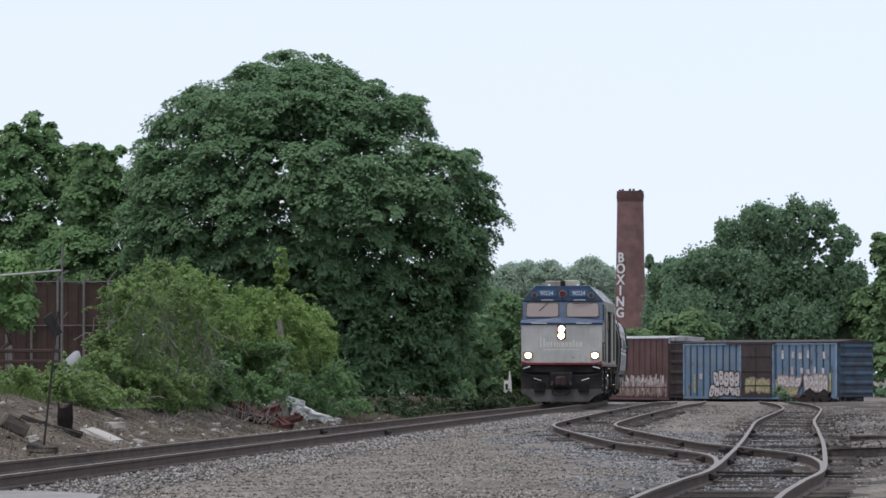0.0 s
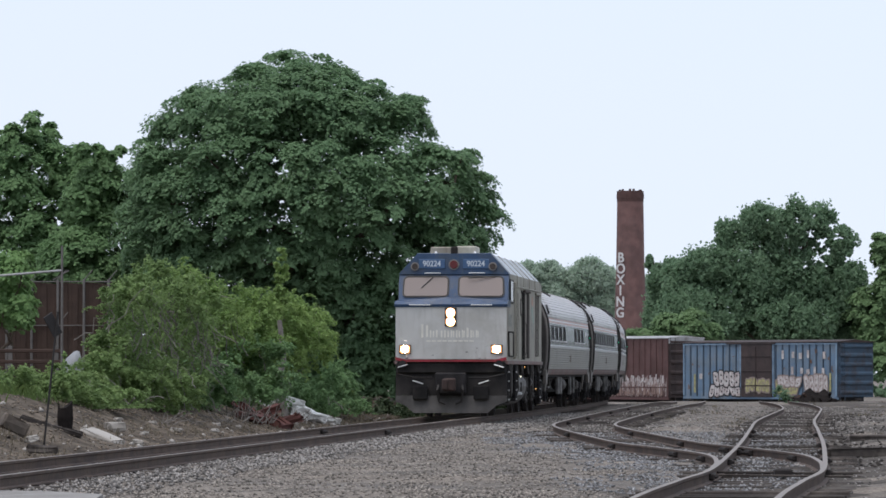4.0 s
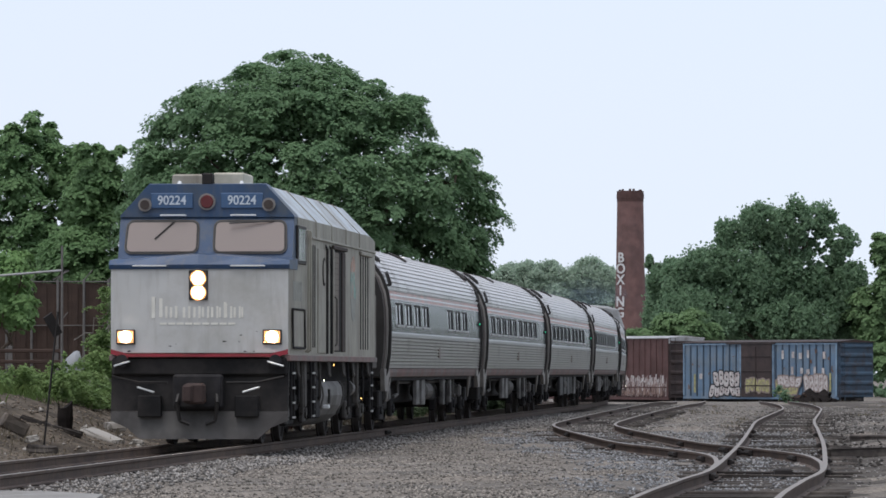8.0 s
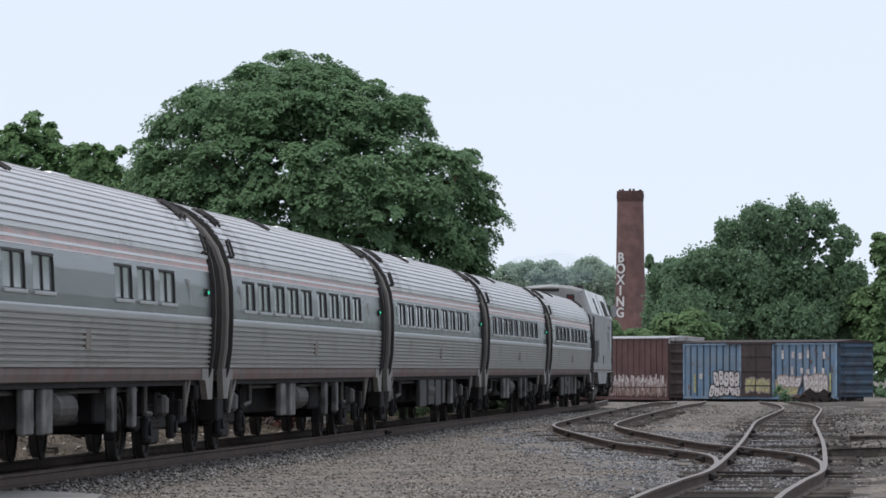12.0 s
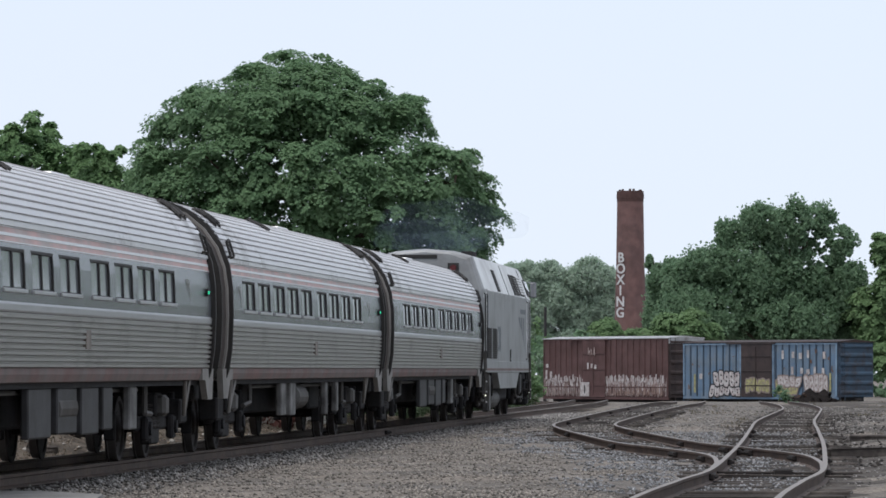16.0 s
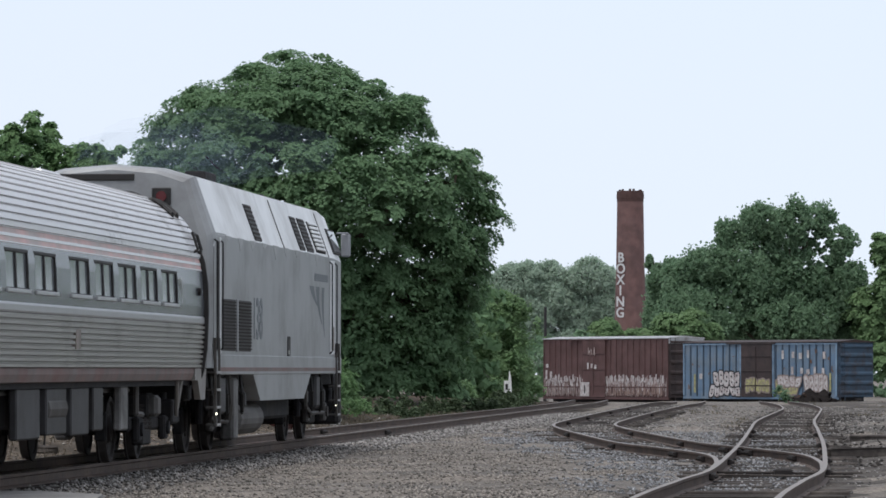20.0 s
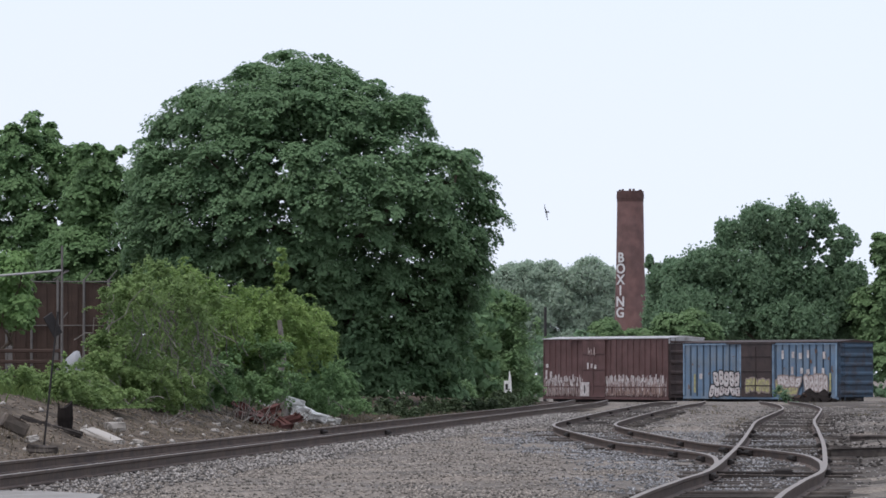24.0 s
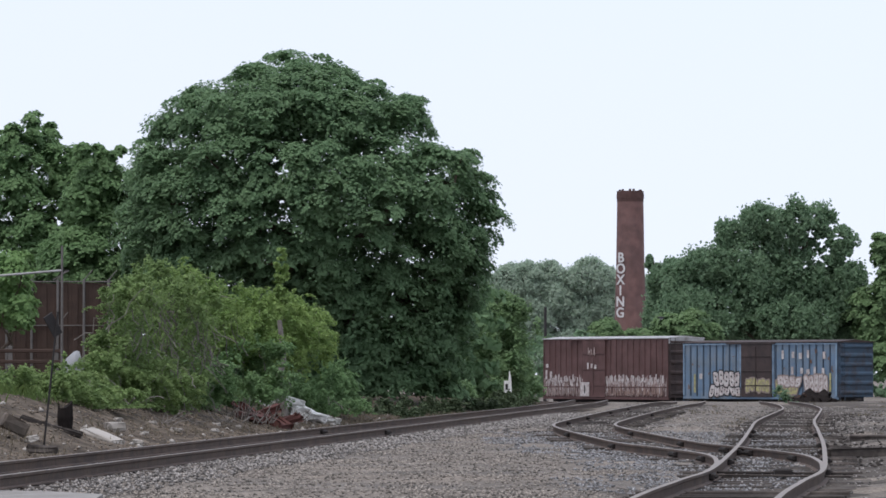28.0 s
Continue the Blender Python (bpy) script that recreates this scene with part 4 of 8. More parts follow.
M_BRIGHT = mat("bright_trim_steel", (0.42, 0.42, 0.425), 0.35, 0.5, vary=0.05, bump=0.02)
M_PINK = mat("faded_red_stripe", (0.62, 0.40, 0.37), 0.5, vary=0.2, scale=2, bump=0.02, second=(0.46, 0.385, 0.36), amount=0.4)
M_PINK2 = mat("dusty_red_sill", (0.225, 0.130, 0.120), 0.7, vary=0.2, scale=2, bump=0.02, second=(0.185, 0.165, 0.155), amount=0.6)
M_SKIRT = mat("pale_dusty_skirt_steel", (0.27, 0.255, 0.24), 0.6, 0.2, vary=0.12, scale=2, bump=0.04, second=(0.19, 0.175, 0.16), amount=0.35)
M_TANK = mat("dusty_pale_tank", (0.19, 0.185, 0.18), 0.6, 0.1, vary=0.25, scale=3, bump=0.05, second=(0.09, 0.085, 0.08), amount=0.4)
M_DUST = mat("dusty_grey_steel", (0.105, 0.10, 0.095), 0.7, 0.1, vary=0.2, scale=2, bump=0.05, second=(0.05, 0.044, 0.038), amount=0.4)
M_UNDER = mat("sooty_underframe", (0.019, 0.0185, 0.021), 0.8, vary=0.4, scale=5, second=(0.034, 0.031, 0.030), amount=0.4, spec=0.25)
M_RUSTRED = mat("rusty_coupler", (0.048, 0.031, 0.028), 0.8, 0.2, vary=0.3, scale=6)
M_WHEEL = mat("brown_wheel_steel", (0.034, 0.028, 0.026), 0.7, 0.3, vary=0.3, scale=6)
M_TREAD = mat("polished_wheel_tread", (0.13, 0.12, 0.115), 0.45, 0.6, vary=0.1, bump=0.02)
M_RUBBER = mat("black_rubber", (0.02, 0.018, 0.017), 0.6, vary=0.3)
M_BROWN = mat("grimy_brown_collar", (0.25, 0.22, 0.195), 0.7, 0.2, vary=0.25, scale=3)
M_JAMB = mat("dark_brown_jamb", (0.05, 0.038, 0.033), 0.8, vary=0.3, scale=4)
M_LOUVRE2 = mat("brown_shutter_slat", (0.19, 0.165, 0.14), 0.7, 0.1, vary=0.2, scale=3)
M_LOUVRE = mat("brown_grime_louvre", (0.022, 0.017, 0.015), 0.95, vary=0.2)
M_DARKBOX = mat("sooty_equipment_paint", (0.042, 0.041, 0.044), 0.6, vary=0.3, scale=3, second=(0.02, 0.018, 0.018), amount=0.45)
M_PALE = mat("pale_equipment_paint", (0.20, 0.195, 0.19), 0.65, vary=0.2, scale=3, second=(0.03, 0.027, 0.024), amount=0.45)
# Pale base colour stands in for sky reflected in the panes.
M_PANE = glass_mat("sky_pale_window_glass", (0.17, 0.185, 0.195), 0.10, 0.5)
M_DARKGLASS = glass_mat("dark_glass", (0.02, 0.022, 0.025), 0.05)
# The brown is a reflection put into the glass colour.
M_SHIELD = glass_mat("brown_reflection_windshield", (0.21, 0.165, 0.145), 0.25)
M_CABWHITE = streaked(mat("dirty_white_cab_paint", (0.50, 0.505, 0.495), 0.5, vary=0.06, scale=2.5, bump=0.03, second=(0.39, 0.385, 0.36), amount=0.25, second_scale=0.5), (0.30, 0.285, 0.255), 0.35)
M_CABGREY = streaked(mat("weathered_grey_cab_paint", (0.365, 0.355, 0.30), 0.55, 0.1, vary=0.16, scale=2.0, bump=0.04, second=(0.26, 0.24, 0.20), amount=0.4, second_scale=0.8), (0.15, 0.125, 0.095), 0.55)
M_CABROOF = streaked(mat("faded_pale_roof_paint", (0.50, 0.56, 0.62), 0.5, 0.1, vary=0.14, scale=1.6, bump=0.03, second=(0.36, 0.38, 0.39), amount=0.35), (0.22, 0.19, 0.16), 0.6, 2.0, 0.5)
M_BOARD = mat("blue_number_board", (0.05, 0.105, 0.21), 0.45, vary=0.1, scale=3)
M_BLUE = streaked(mat("navy_blue_paint", (0.028, 0.066, 0.142), 0.45, vary=0.15, scale=3, bump=0.02, second=(0.06, 0.08, 0.11), amount=0.3), (0.09, 0.10, 0.115), 0.4)
M_RED = mat("red_stripe_paint", (0.30, 0.025, 0.04), 0.5, vary=0.15, scale=4, second=(0.2, 0.03, 0.03), amount=0.3)
M_PLOWDUST = mat("dusty_plow_blade", (0.095, 0.090, 0.086), 0.7, 0.1, vary=0.25, scale=2, second=(0.05, 0.046, 0.044), amount=0.4)
M_PLOW = mat("dark_grey_plow", (0.014, 0.0135, 0.014), 0.65, 0.1, vary=0.25, scale=3, second=(0.038, 0.034, 0.032), amount=0.4, spec=0.2)
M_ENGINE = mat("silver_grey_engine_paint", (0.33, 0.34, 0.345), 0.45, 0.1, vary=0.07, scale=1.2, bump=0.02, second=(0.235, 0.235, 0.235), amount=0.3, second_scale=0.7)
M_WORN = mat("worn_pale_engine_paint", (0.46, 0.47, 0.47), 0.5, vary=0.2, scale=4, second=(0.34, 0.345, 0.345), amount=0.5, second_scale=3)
M_ENGINE2 = mat("pale_engine_finish", (0.82, 0.83, 0.83), 0.45, 0.1, vary=0.08, scale=1.5, bump=0.02, second=(0.60, 0.60, 0.59), amount=0.35, second_scale=0.6)
M_ROOFBOX = mat("beige_roof_box_paint", (0.50, 0.48, 0.40), 0.6, vary=0.1, scale=3, second=(0.36, 0.34, 0.28), amount=0.4)
M_MIRROR = mat("grey_mirror_housing", (0.30, 0.31, 0.33), 0.4, 0.2, vary=0.1)
M_STEP = mat("worn_bright_step_edge", (0.40, 0.39, 0.38), 0.5, 0.3, vary=0.15)
M_VOID = mat("unlit_doorway_black", (0.007, 0.006, 0.006), 0.9, vary=0.3)
M_LOGO = mat("slate_blue_marking", (0.12, 0.135, 0.15), 0.5, vary=0.1)
M_FADED = mat("faded_marking", (0.30, 0.31, 0.28), 0.6, vary=0.3, scale=9)
M_FADED2 = mat("faded_teal_marking", (0.20, 0.40, 0.36), 0.6, vary=0.4, scale=9, second=(0.42, 0.30, 0.25), amount=0.5, second_scale=3)
M_FADED3 = mat("faded_orange_marking", (0.50, 0.24, 0.15), 0.6, vary=0.4, scale=9, second=(0.40, 0.39, 0.35), amount=0.5, second_scale=3)
M_GOLD = mat("pale_cream_lettering", (0.672, 0.664, 0.605), 0.55, vary=0.1)
M_GRAB = mat("white_grab_iron", (0.75, 0.76, 0.76), 0.4, 0.2, vary=0.05)
# This glow stands in for the warm halo around the lit lenses.
M_REFLECT = glow_mat("warm_reflector_glow", (0.9, 0.42, 0.16), 0.7)
M_LAMP = glow_mat("headlight_glow", (1.0, 0.86, 0.66), 40.0)
M_LAMP2 = glow_mat("ditch_light_glow", (1.0, 0.86, 0.66), 45.0)
M_AMBER = glow_mat("amber_lamp_glow", (1.0, 0.55, 0.15), 3.0)
M_YELLOW = glow_mat("pale_step_lamp_glow", (1.0, 0.95, 0.72), 4.0)
M_GREEN = glow_mat("green_marker_glow", (0.04, 0.8, 0.4), 0.6)
M_BEACON = mat("red_beacon_lens", (0.11, 0.014, 0.016), 0.25, vary=0.1)
M_DIGIT = mat("white_digit", (0.52, 0.58, 0.64), 0.5, vary=0.05)



def text_part(name, word, size, material, parent, m, label="", depth=0.006, narrow=1.0, bold=0.0):
    """Raised lettering as a mesh."""
    cu = bpy.data.curves.new(name, "FONT")
    cu.body, cu.size, cu.extrude, cu.align_x, cu.align_y = word, size, depth, "CENTER", "CENTER"
    cu.offset = bold
    tmp = bpy.data.objects.new(name, cu)
    scene.collection.objects.link(tmp)
    me = bpy.data.meshes.new_from_object(tmp.evaluated_get(bpy.context.evaluated_depsgraph_get()))
    bpy.data.objects.remove(tmp)
    ob = link_mesh(name, me, material, parent, label)
    ob.matrix_local = m @ Matrix.Diagonal((narrow, 1, 1, 1))
    return ob


# ------------------------------------------------------------------ running gear
def wheel_mesh(r):
    """A wheelset: two flanged wheels with dished plates and hubs on an axle."""
    bm = bmesh.new()
    prof = ((0.68, 0.09), (0.68, 0.16), (0.70, 0.20), (0.70, r - 0.08), (0.68, r - 0.07), (0.68, r + 0.02), (0.69, r + 0.028), (0.708, r + 0.02), (0.717, r), (0.82, r - 0.004), (0.825, r - 0.012), (0.825, r - 0.065),
            (0.79, r - 0.085), (0.78, 0.20), (0.83, 0.16), (0.84, 0.09))
    for sgn in (-1, 1):
        ring = [[bm.verts.new((rr * math.sin(2 * math.pi * i / 24), sgn * y, rr * math.cos(2 * math.pi * i / 24))) for i in range(24)] for y, rr in prof]
        for a, b in zip(ring[:-1], ring[1:]):
            for i in range(24):
                bm.faces.new((a[i], a[(i + 1) % 24], b[(i + 1) % 24], b[i]))
        hub = bm.verts.new((0, sgn * 0.84, 0))
        for i in range(24):
            bm.faces.new((ring[-1][i], ring[-1][(i + 1) % 24], hub))
        for k in range(5):
            a = 2 * math.pi * k / 5
            cyl(bm, (0.26 * math.sin(a), sgn * 0.775, 0.26 * math.cos(a)), (0.26 * math.sin(a), sgn * 0.80, 0.26 * math.cos(a)), 0.03, n=6)
    cyl(bm, (0, -0.7, 0), (0, 0.7, 0), 0.085, n=10)
    bmesh.ops.recalc_face_normals(bm, faces=bm.faces)
    me = bpy.data.meshes.new("wheelset")
    bm.to_mesh(me)
    bm.free()
    me.materials.append(M_WHEEL)
    me.materials.append(M_TREAD)
    for p in me.polygons:
        if math.hypot(p.center.x, p.center.z) > r - 0.03 and 0.71 < abs(p.center.y) < 0.821:
            p.material_index = 1
    return me


WHEEL_COACH, WHEEL_ENGINE = wheel_mesh(0.457), wheel_mesh(0.508)
SPINNERS = []


def truck(parent, x, base, r, me, heavy=False):
    """Bogie: two wheelsets, side frames with springs, bolster, brake rigging."""
    t = new("truck")
    t.parent = parent
    t.matrix_local = pose(x, 0, 0)
    for sx in (-base / 2, base / 2):
        w = link_mesh("wheelset", me, None, t)
        w.matrix_local = pose(sx, 0, r)
        SPINNERS.append((w, sx, r))
    for sy in (-1, 1):
        y0, y1 = sorted((sy * 0.98, sy * 1.14))
        bm = bmesh.new()
        if heavy:
            box(bm, -base / 2 - 0.55, base / 2 + 0.55, y0, y1, 0.55, 0.82, 0.03)
            box(bm, -0.5, 0.5, y0, y1, 0.30, 0.60, 0.03)
        else:
            box(bm, -base / 2 - 0.45, base / 2 + 0.45, y0, y1, 0.42, 0.62, 0.04)
            box(bm, -0.42, 0.42, y0, y1, 0.22, 0.45, 0.03)
        part("side_frame", bm, M_UNDER, t)
        for sx in (-base / 2, base / 2):
            bm = bmesh.new()
            box(bm, sx - 0.17, sx + 0.17, min(sy * 1.13, sy * 1.24), max(sy * 1.13, sy * 1.24), r - 0.17, r + 0.17, 0.03)
            cyl(bm, (sx, sy * 1.2, r), (sx, sy * 1.28, r), 0.1, n=10)
            part("axle_box", bm, M_DUST if heavy else M_UNDER, t)
        for sx in (-0.22, 0.22):
            bm = bmesh.new()
            rings = []
            for k in range(6):
                for dz, rr in ((0.0, 0.095), (0.008, 0.12), (0.035, 0.12), (0.043, 0.095)):
                    rings.append([(sx + rr * math.cos(q), sy * 1.06 + rr * math.sin(q), 0.45 + 0.06 * k + dz) for q in np.linspace(0, 2 * math.pi, 9)[:-1]])
            loft(bm, rings)
            part("spring", bm, M_WHEEL, t)
        for sx in (-base / 2 - 0.62, base / 2 + 0.62):
            bm = bmesh.new()
            cyl(bm, (sx, sy * 1.1, 0.45), (sx * 0.97, sy * 1.1, 0.95), 0.06, n=8)
            part("damper", bm, M_UNDER, t)
            part("brake_hanger", boxes((sx - 0.07, sx + 0.07, min(sy * 0.7, sy * 0.86), max(sy * 0.7, sy * 0.86), 0.3, 0.7), bevel=0.02), M_UNDER, t)
    part("bolster", boxes((-0.3, 0.3, -1.2, 1.2, 0.62, 0.95), bevel=0.03), M_UNDER, t)
    return t


# ------------------------------------------------------------------ coach
def coach_section():
    """Half outline of the coach from sill to roof crown, (y, z), with ridges where the sides and roof are fluted."""
    lower = [(1.50, 1.30)]
    for i in range(9):
        z = 1.30 + 0.07 * i
        y = 1.515 + 0.04 * math.sin((z - 1.3) / 0.65 * math.pi / 2)
        lower += [(y + 0.026, z + 0.008), (y + 0.026, z + 0.044), (y - 0.004, z + 0.052), (y - 0.004, z + 0.066)]
    stripe = [(1.56, 1.93), (1.575, 1.95), (1.575, 2.02), (1.56, 2.045)]
    pink = [(1.53, 2.71), (1.52, 2.76), (1.508, 2.815)]
    upper = [(1.508, 2.815), (1.49, 2.90)]
    roof = []
    n = 15
    for i in range(n + 1):
        a = math.radians(90 * i / n)
        y, z = 1.48 * math.cos(a) ** 0.82, 2.90 + 0.965 * math.sin(a) ** 1.12
        if i < n:
            a2 = math.radians(90 * (i + 0.72) / n)
            y2, z2 = 1.48 * math.cos(a2) ** 0.82, 2.90 + 0.965 * math.sin(a2) ** 1.12
            k = 1.024
            roof += [(y, z), (y * k, 2.9 + (z - 2.9) * k + 0.006), (y2 * k, 2.9 + (z2 - 2.9) * k), (y2, z2)]
        else:
            roof.append((0.0, z))
    return lower, stripe, pink, upper, roof


def strip(name, sec, x0, x1, material, parent, label="", smooth=False):
    """A pressed panel with this outline along the whole body, on both sides."""
    bm = bmesh.new()
    for sgn in (1, -1):
        a = [bm.verts.new((x0, sgn * y, z)) for y, z in sec]
        b = [bm.verts.new((x1, sgn * y, z)) for y, z in sec]
        for i in range(len(sec) - 1):
            bm.faces.new((a[i], a[i + 1], b[i + 1], b[i]))
    return part(name, bm, material, parent, label, smooth)


def outline_at(f, inset=0.0):
    """Simple half outline of the coach body for ends and collars."""
    pts = [(1.44, 1.12), (1.50, 1.3), (1.545, 1.6), (1.565, 2.1), (1.555, 2.5), (1.51, 2.82), (1.40, 3.12), (1.20, 3.40), (0.92, 3.63), (0.5, 3.80), (0.0, 3.865)]
    return [(y * f - inset * (y > 0), 2.2 + (z - 2.2) * f) for y, z in pts]


def collar(x0, x1, f0, f1, name, material, parent, label=""):
    bm = bmesh.new()
    def ring(x, f):
        o = outline_at(f)
        return [(x, y, z) for y, z in o] + [(x, -y, z) for y, z in o[-2::-1]]
    loft(bm, [ring(x0, f0), ring(x1, f1)])
    return part(name, bm, material, parent, label)


def window_meshes():
    bm = bmesh.new()
    w, h = 0.80, 0.235
    box(bm, -w, w, -0.012, 0.012, -h, -h + 0.025, 0.006)
    box(bm, -w, w, -0.012, 0.030, h - 0.04, h, 0.006)
    box(bm, -w, -w + 0.05, -0.012, 0.030, -h + 0.026, h - 0.041, 0.006)
    box(bm, w - 0.05, w, -0.012, 0.030, -h + 0.026, h - 0.041, 0.006)
    box(bm, -0.04, 0.04, -0.012, 0.022, -h + 0.026, h - 0.041, 0.006)
    fr = bpy.data.meshes.new("window")
    bm.to_mesh(fr)
    bm.free()
    fr.materials.append(M_RUBBER)
    bm = boxes((-0.354, 0.354, -0.008, 0.004, -h + 0.028, h - 0.043))
    pn = bpy.data.meshes.new("pane")
    bm.to_mesh(pn)
    bm.free()
    pn.materials.append(M_PANE)
    bm = boxes((-0.80, 0.80, 0.0, 0.058, -0.028, 0.018), bevel=0.006)
    sl = bpy.data.meshes.new("window_trim")
    bm.to_mesh(sl)
    bm.free()
    sl.materials.append(M_BRIGHT)
    return fr, pn, sl


def coach(starts, label, gear=0):
    """A fluted stainless-steel passenger coach. starts: x of the front edge of each window."""
    t = thing("passenger_coach", None, label, "train car", "coaches of the train")
    lower, stripe, pink, upper, roof = coach_section()
    X0, X1 = -11.95, 11.95
    strip("fluted_side", lower, X0, X1, M_STEEL, t)
    strip("belt_moulding", stripe, X0, X1, M_BRIGHT, t, "bright steel moulding")
    strip("window_band", [(1.56, 2.045), (1.565, 2.19), (1.49, 2.19)], X0, X1, M_BAND, t, "blue-grey painted window band")
    strip("window_header", [(1.49, 2.648), (1.5375, 2.648), (1.53, 2.71)], X0, X1, M_BAND, t)
    edges = [X1] + [e for x in sorted(starts, reverse=True) for e in (x - 0.065, x - 1.615)] + [X0]
    for xa, xb in zip(edges[1::2], edges[0::2]):
        for sy in (1, -1):
            bm = bmesh.new()
            loft(bm, [[(x, sy * y, z) for y, z in ((1.565, 2.19), (1.555, 2.5), (1.5375, 2.648), (1.49, 2.648), (1.49, 2.19))] for x in (xa, xb)])
            bmesh.ops.recalc_face_normals(bm, faces=bm.faces)
            part("window_pillar", bm, M_BAND, t)
    strip("colour_stripe", pink, -11.95, 11.95, M_PINK, t, "faded red stripe")
    for z0, z1 in ((2.713, 2.728), (2.785, 2.825), (2.885, 2.9)):
        strip("stripe_line", [(1.534 - (z0 - 2.70) * 0.19, z0), (1.537 - (z0 - 2.70) * 0.19, z0 + 0.003), (1.537 - (z1 - 2.70) * 0.19, z1 - 0.003), (1.534 - (z1 - 2.70) * 0.19, z1)], -11.95, 11.95, M_GRAB, t, "thin white line")
    strip("cant_rail", upper, -11.95, 11.95, M_PINK, t, "faded red stripe")
    strip("roof", roof, -11.95, 11.95, M_ROOFSTEEL, t, "ribbed steel roof, sky brightness put into its colour")
    strip("side_sill", [(1.40, 1.12), (1.475, 1.13), (1.51, 1.22), (1.512, 1.296)], X0, X1, M_PINK2, t, "dusty red side sill")
    part("floor", boxes((-12.0, 12.0, -1.40, 1.40, 1.05, 1.14)), M_UNDER, t)
    for sx in (-1, 1):
        collar(sx * 11.95, sx * 12.03, 1.045, 1.045, "end_gasket", M_RUBBER, t, "black rubber gasket")
        collar(sx * 12.032, sx * 12.16, 1.005, 1.002, "end_collar", M_BROWN, t, "grimy curved end frame")
        collar(sx * 12.162, sx * 12.24, 1.012, 1.012, "end_frame_edge", M_SKIRT, t, "pale worn frame edge")
        collar(sx * 12.242, sx * 12.55, 0.99, 0.972, "end_collar", M_JAMB, t, "grimy curved end frame")
        collar(sx * 12.552, sx * 12.62, 0.985, 0.985, "end_gasket", M_RUBBER, t, "black rubber gasket")
        collar(sx * 12.665, sx * 12.95, 0.80, 0.78, "diaphragm", M_UNDER, t, "black folded diaphragm")
        part("buffer_beam", boxes((min(sx * 11.9, sx * 12.6), max(sx * 11.9, sx * 12.6), -1.3, 1.3, 0.82, 1.1), bevel=0.03), M_UNDER, t)
        bm = bmesh.new()
        cyl(bm, (sx * 12.4, 0, 0.86), (sx * 13.0, 0, 0.86), 0.13, n=10)
        box(bm, min(sx * 12.75, sx * 13.0), max(sx * 12.75, sx * 13.0), -0.16, 0.16, 0.7, 1.02, 0.03)
        part("coupler", bm, M_UNDER, t)
        for sy in (-1, 1):
            bm = bmesh.new()
            sec = [[(sx * xx, sy * yy, zz) for xx, zz in ((11.25, 1.29), (12.5, 1.29), (12.35, 0.84), (11.85, 0.84), (11.55, 1.12), (11.25, 1.125))] for yy in (1.44, 1.53)]
            loft(bm, sec)
            part("end_skirt", bm, M_SKIRT, t)
            bm = bmesh.new()
            tube(bm, [(sx * 10.6, sy * 1.42, 1.12), (sx * 10.45, sy * 1.36, 0.62), (sx * 10.15, sy * 1.42, 1.12)], 0.03)
            part("strut", bm, M_SKIRT, t)
            def on_roof(x, deg, lift=0.05):
                a = math.radians(deg)
                return (sx * x, sy * (1.48 * math.cos(a) ** 0.82 + lift * math.cos(a)), 2.90 + 0.965 * math.sin(a) ** 1.12 + lift * math.sin(a))
            for x in (11.35, 10.85):
                bm = bmesh.new()
                tube(bm, [on_roof(x, 57, 0.02), on_roof(x, 55, 0.06), on_roof(x, 47, 0.06), on_roof(x - 0.05, 39, 0.06), on_roof(x - 0.05, 37, 0.02)], 0.036, 6)
                part("roof_grab_iron", bm, M_RUBBER, t)
            bm = bmesh.new()
            loft(bm, [[on_roof(x, 35, 0.035), on_roof(x, 31, 0.035), on_roof(x, 31, 0.02), on_roof(x, 35, 0.02)] for x in (11.9, 10.7)])
            part("roof_step", bm, M_ROOFSTEEL, t)
            bm = bmesh.new()
            tube(bm, [on_roof(11.75, 6, 0.02), on_roof(11.75, 7, 0.09), on_roof(11.75, 20, 0.09), on_roof(11.35, 22, 0.09), on_roof(11.35, 7, 0.09), on_roof(11.35, 6, 0.02)], 0.022, 5)
            part("grab_iron", bm, M_RUBBER, t)
            part("drip_rail", boxes((min(sx * 10.3, sx * 11.9), max(sx * 10.3, sx * 11.9), min(sy * 1.16, sy * 1.22), max(sy * 1.16, sy * 1.22), 3.46, 3.5), bevel=0.008), M_ROOFSTEEL, t)
    for sy in (-1, 1):
        for x in (2.75, 3.0):
            bm = bmesh.new()
            tube(bm, [(x, sy * (1.48 * math.cos(math.radians(g)) ** 0.82 + 0.05 * math.cos(math.radians(g))), 2.90 + 0.965 * math.sin(math.radians(g)) ** 1.12 + 0.05 * math.sin(math.radians(g))) for g in (66, 60, 54, 49)], 0.028, 6)
            part("roof_grab_iron", bm, M_RUBBER, t)
    part("roof_vent", boxes((-6.4, -4.9, -0.35, 0.35, 3.84, 3.93), bevel=0.03), M_ROOFSTEEL, t)
    fr, pn, sl = WINDOW
    for x in starts:
        for sy in (1, -1):
            w = link_mesh("window", fr, None, t)
            w.matrix_local = pose(x - 0.84, sy * 1.522, 2.42, 0 if sy > 0 else 0, 0, 0 if sy > 0 else 180) @ pose(0, 0, 0, 2.5)
            for q in (-0.396, 0.396):
                p = link_mesh("pane", pn, None, w)
                p.matrix_local = pose(q, 0, 0)
            p = link_mesh("window_trim", sl, None, w)
            p.matrix_local = pose(0, 0, -0.245)
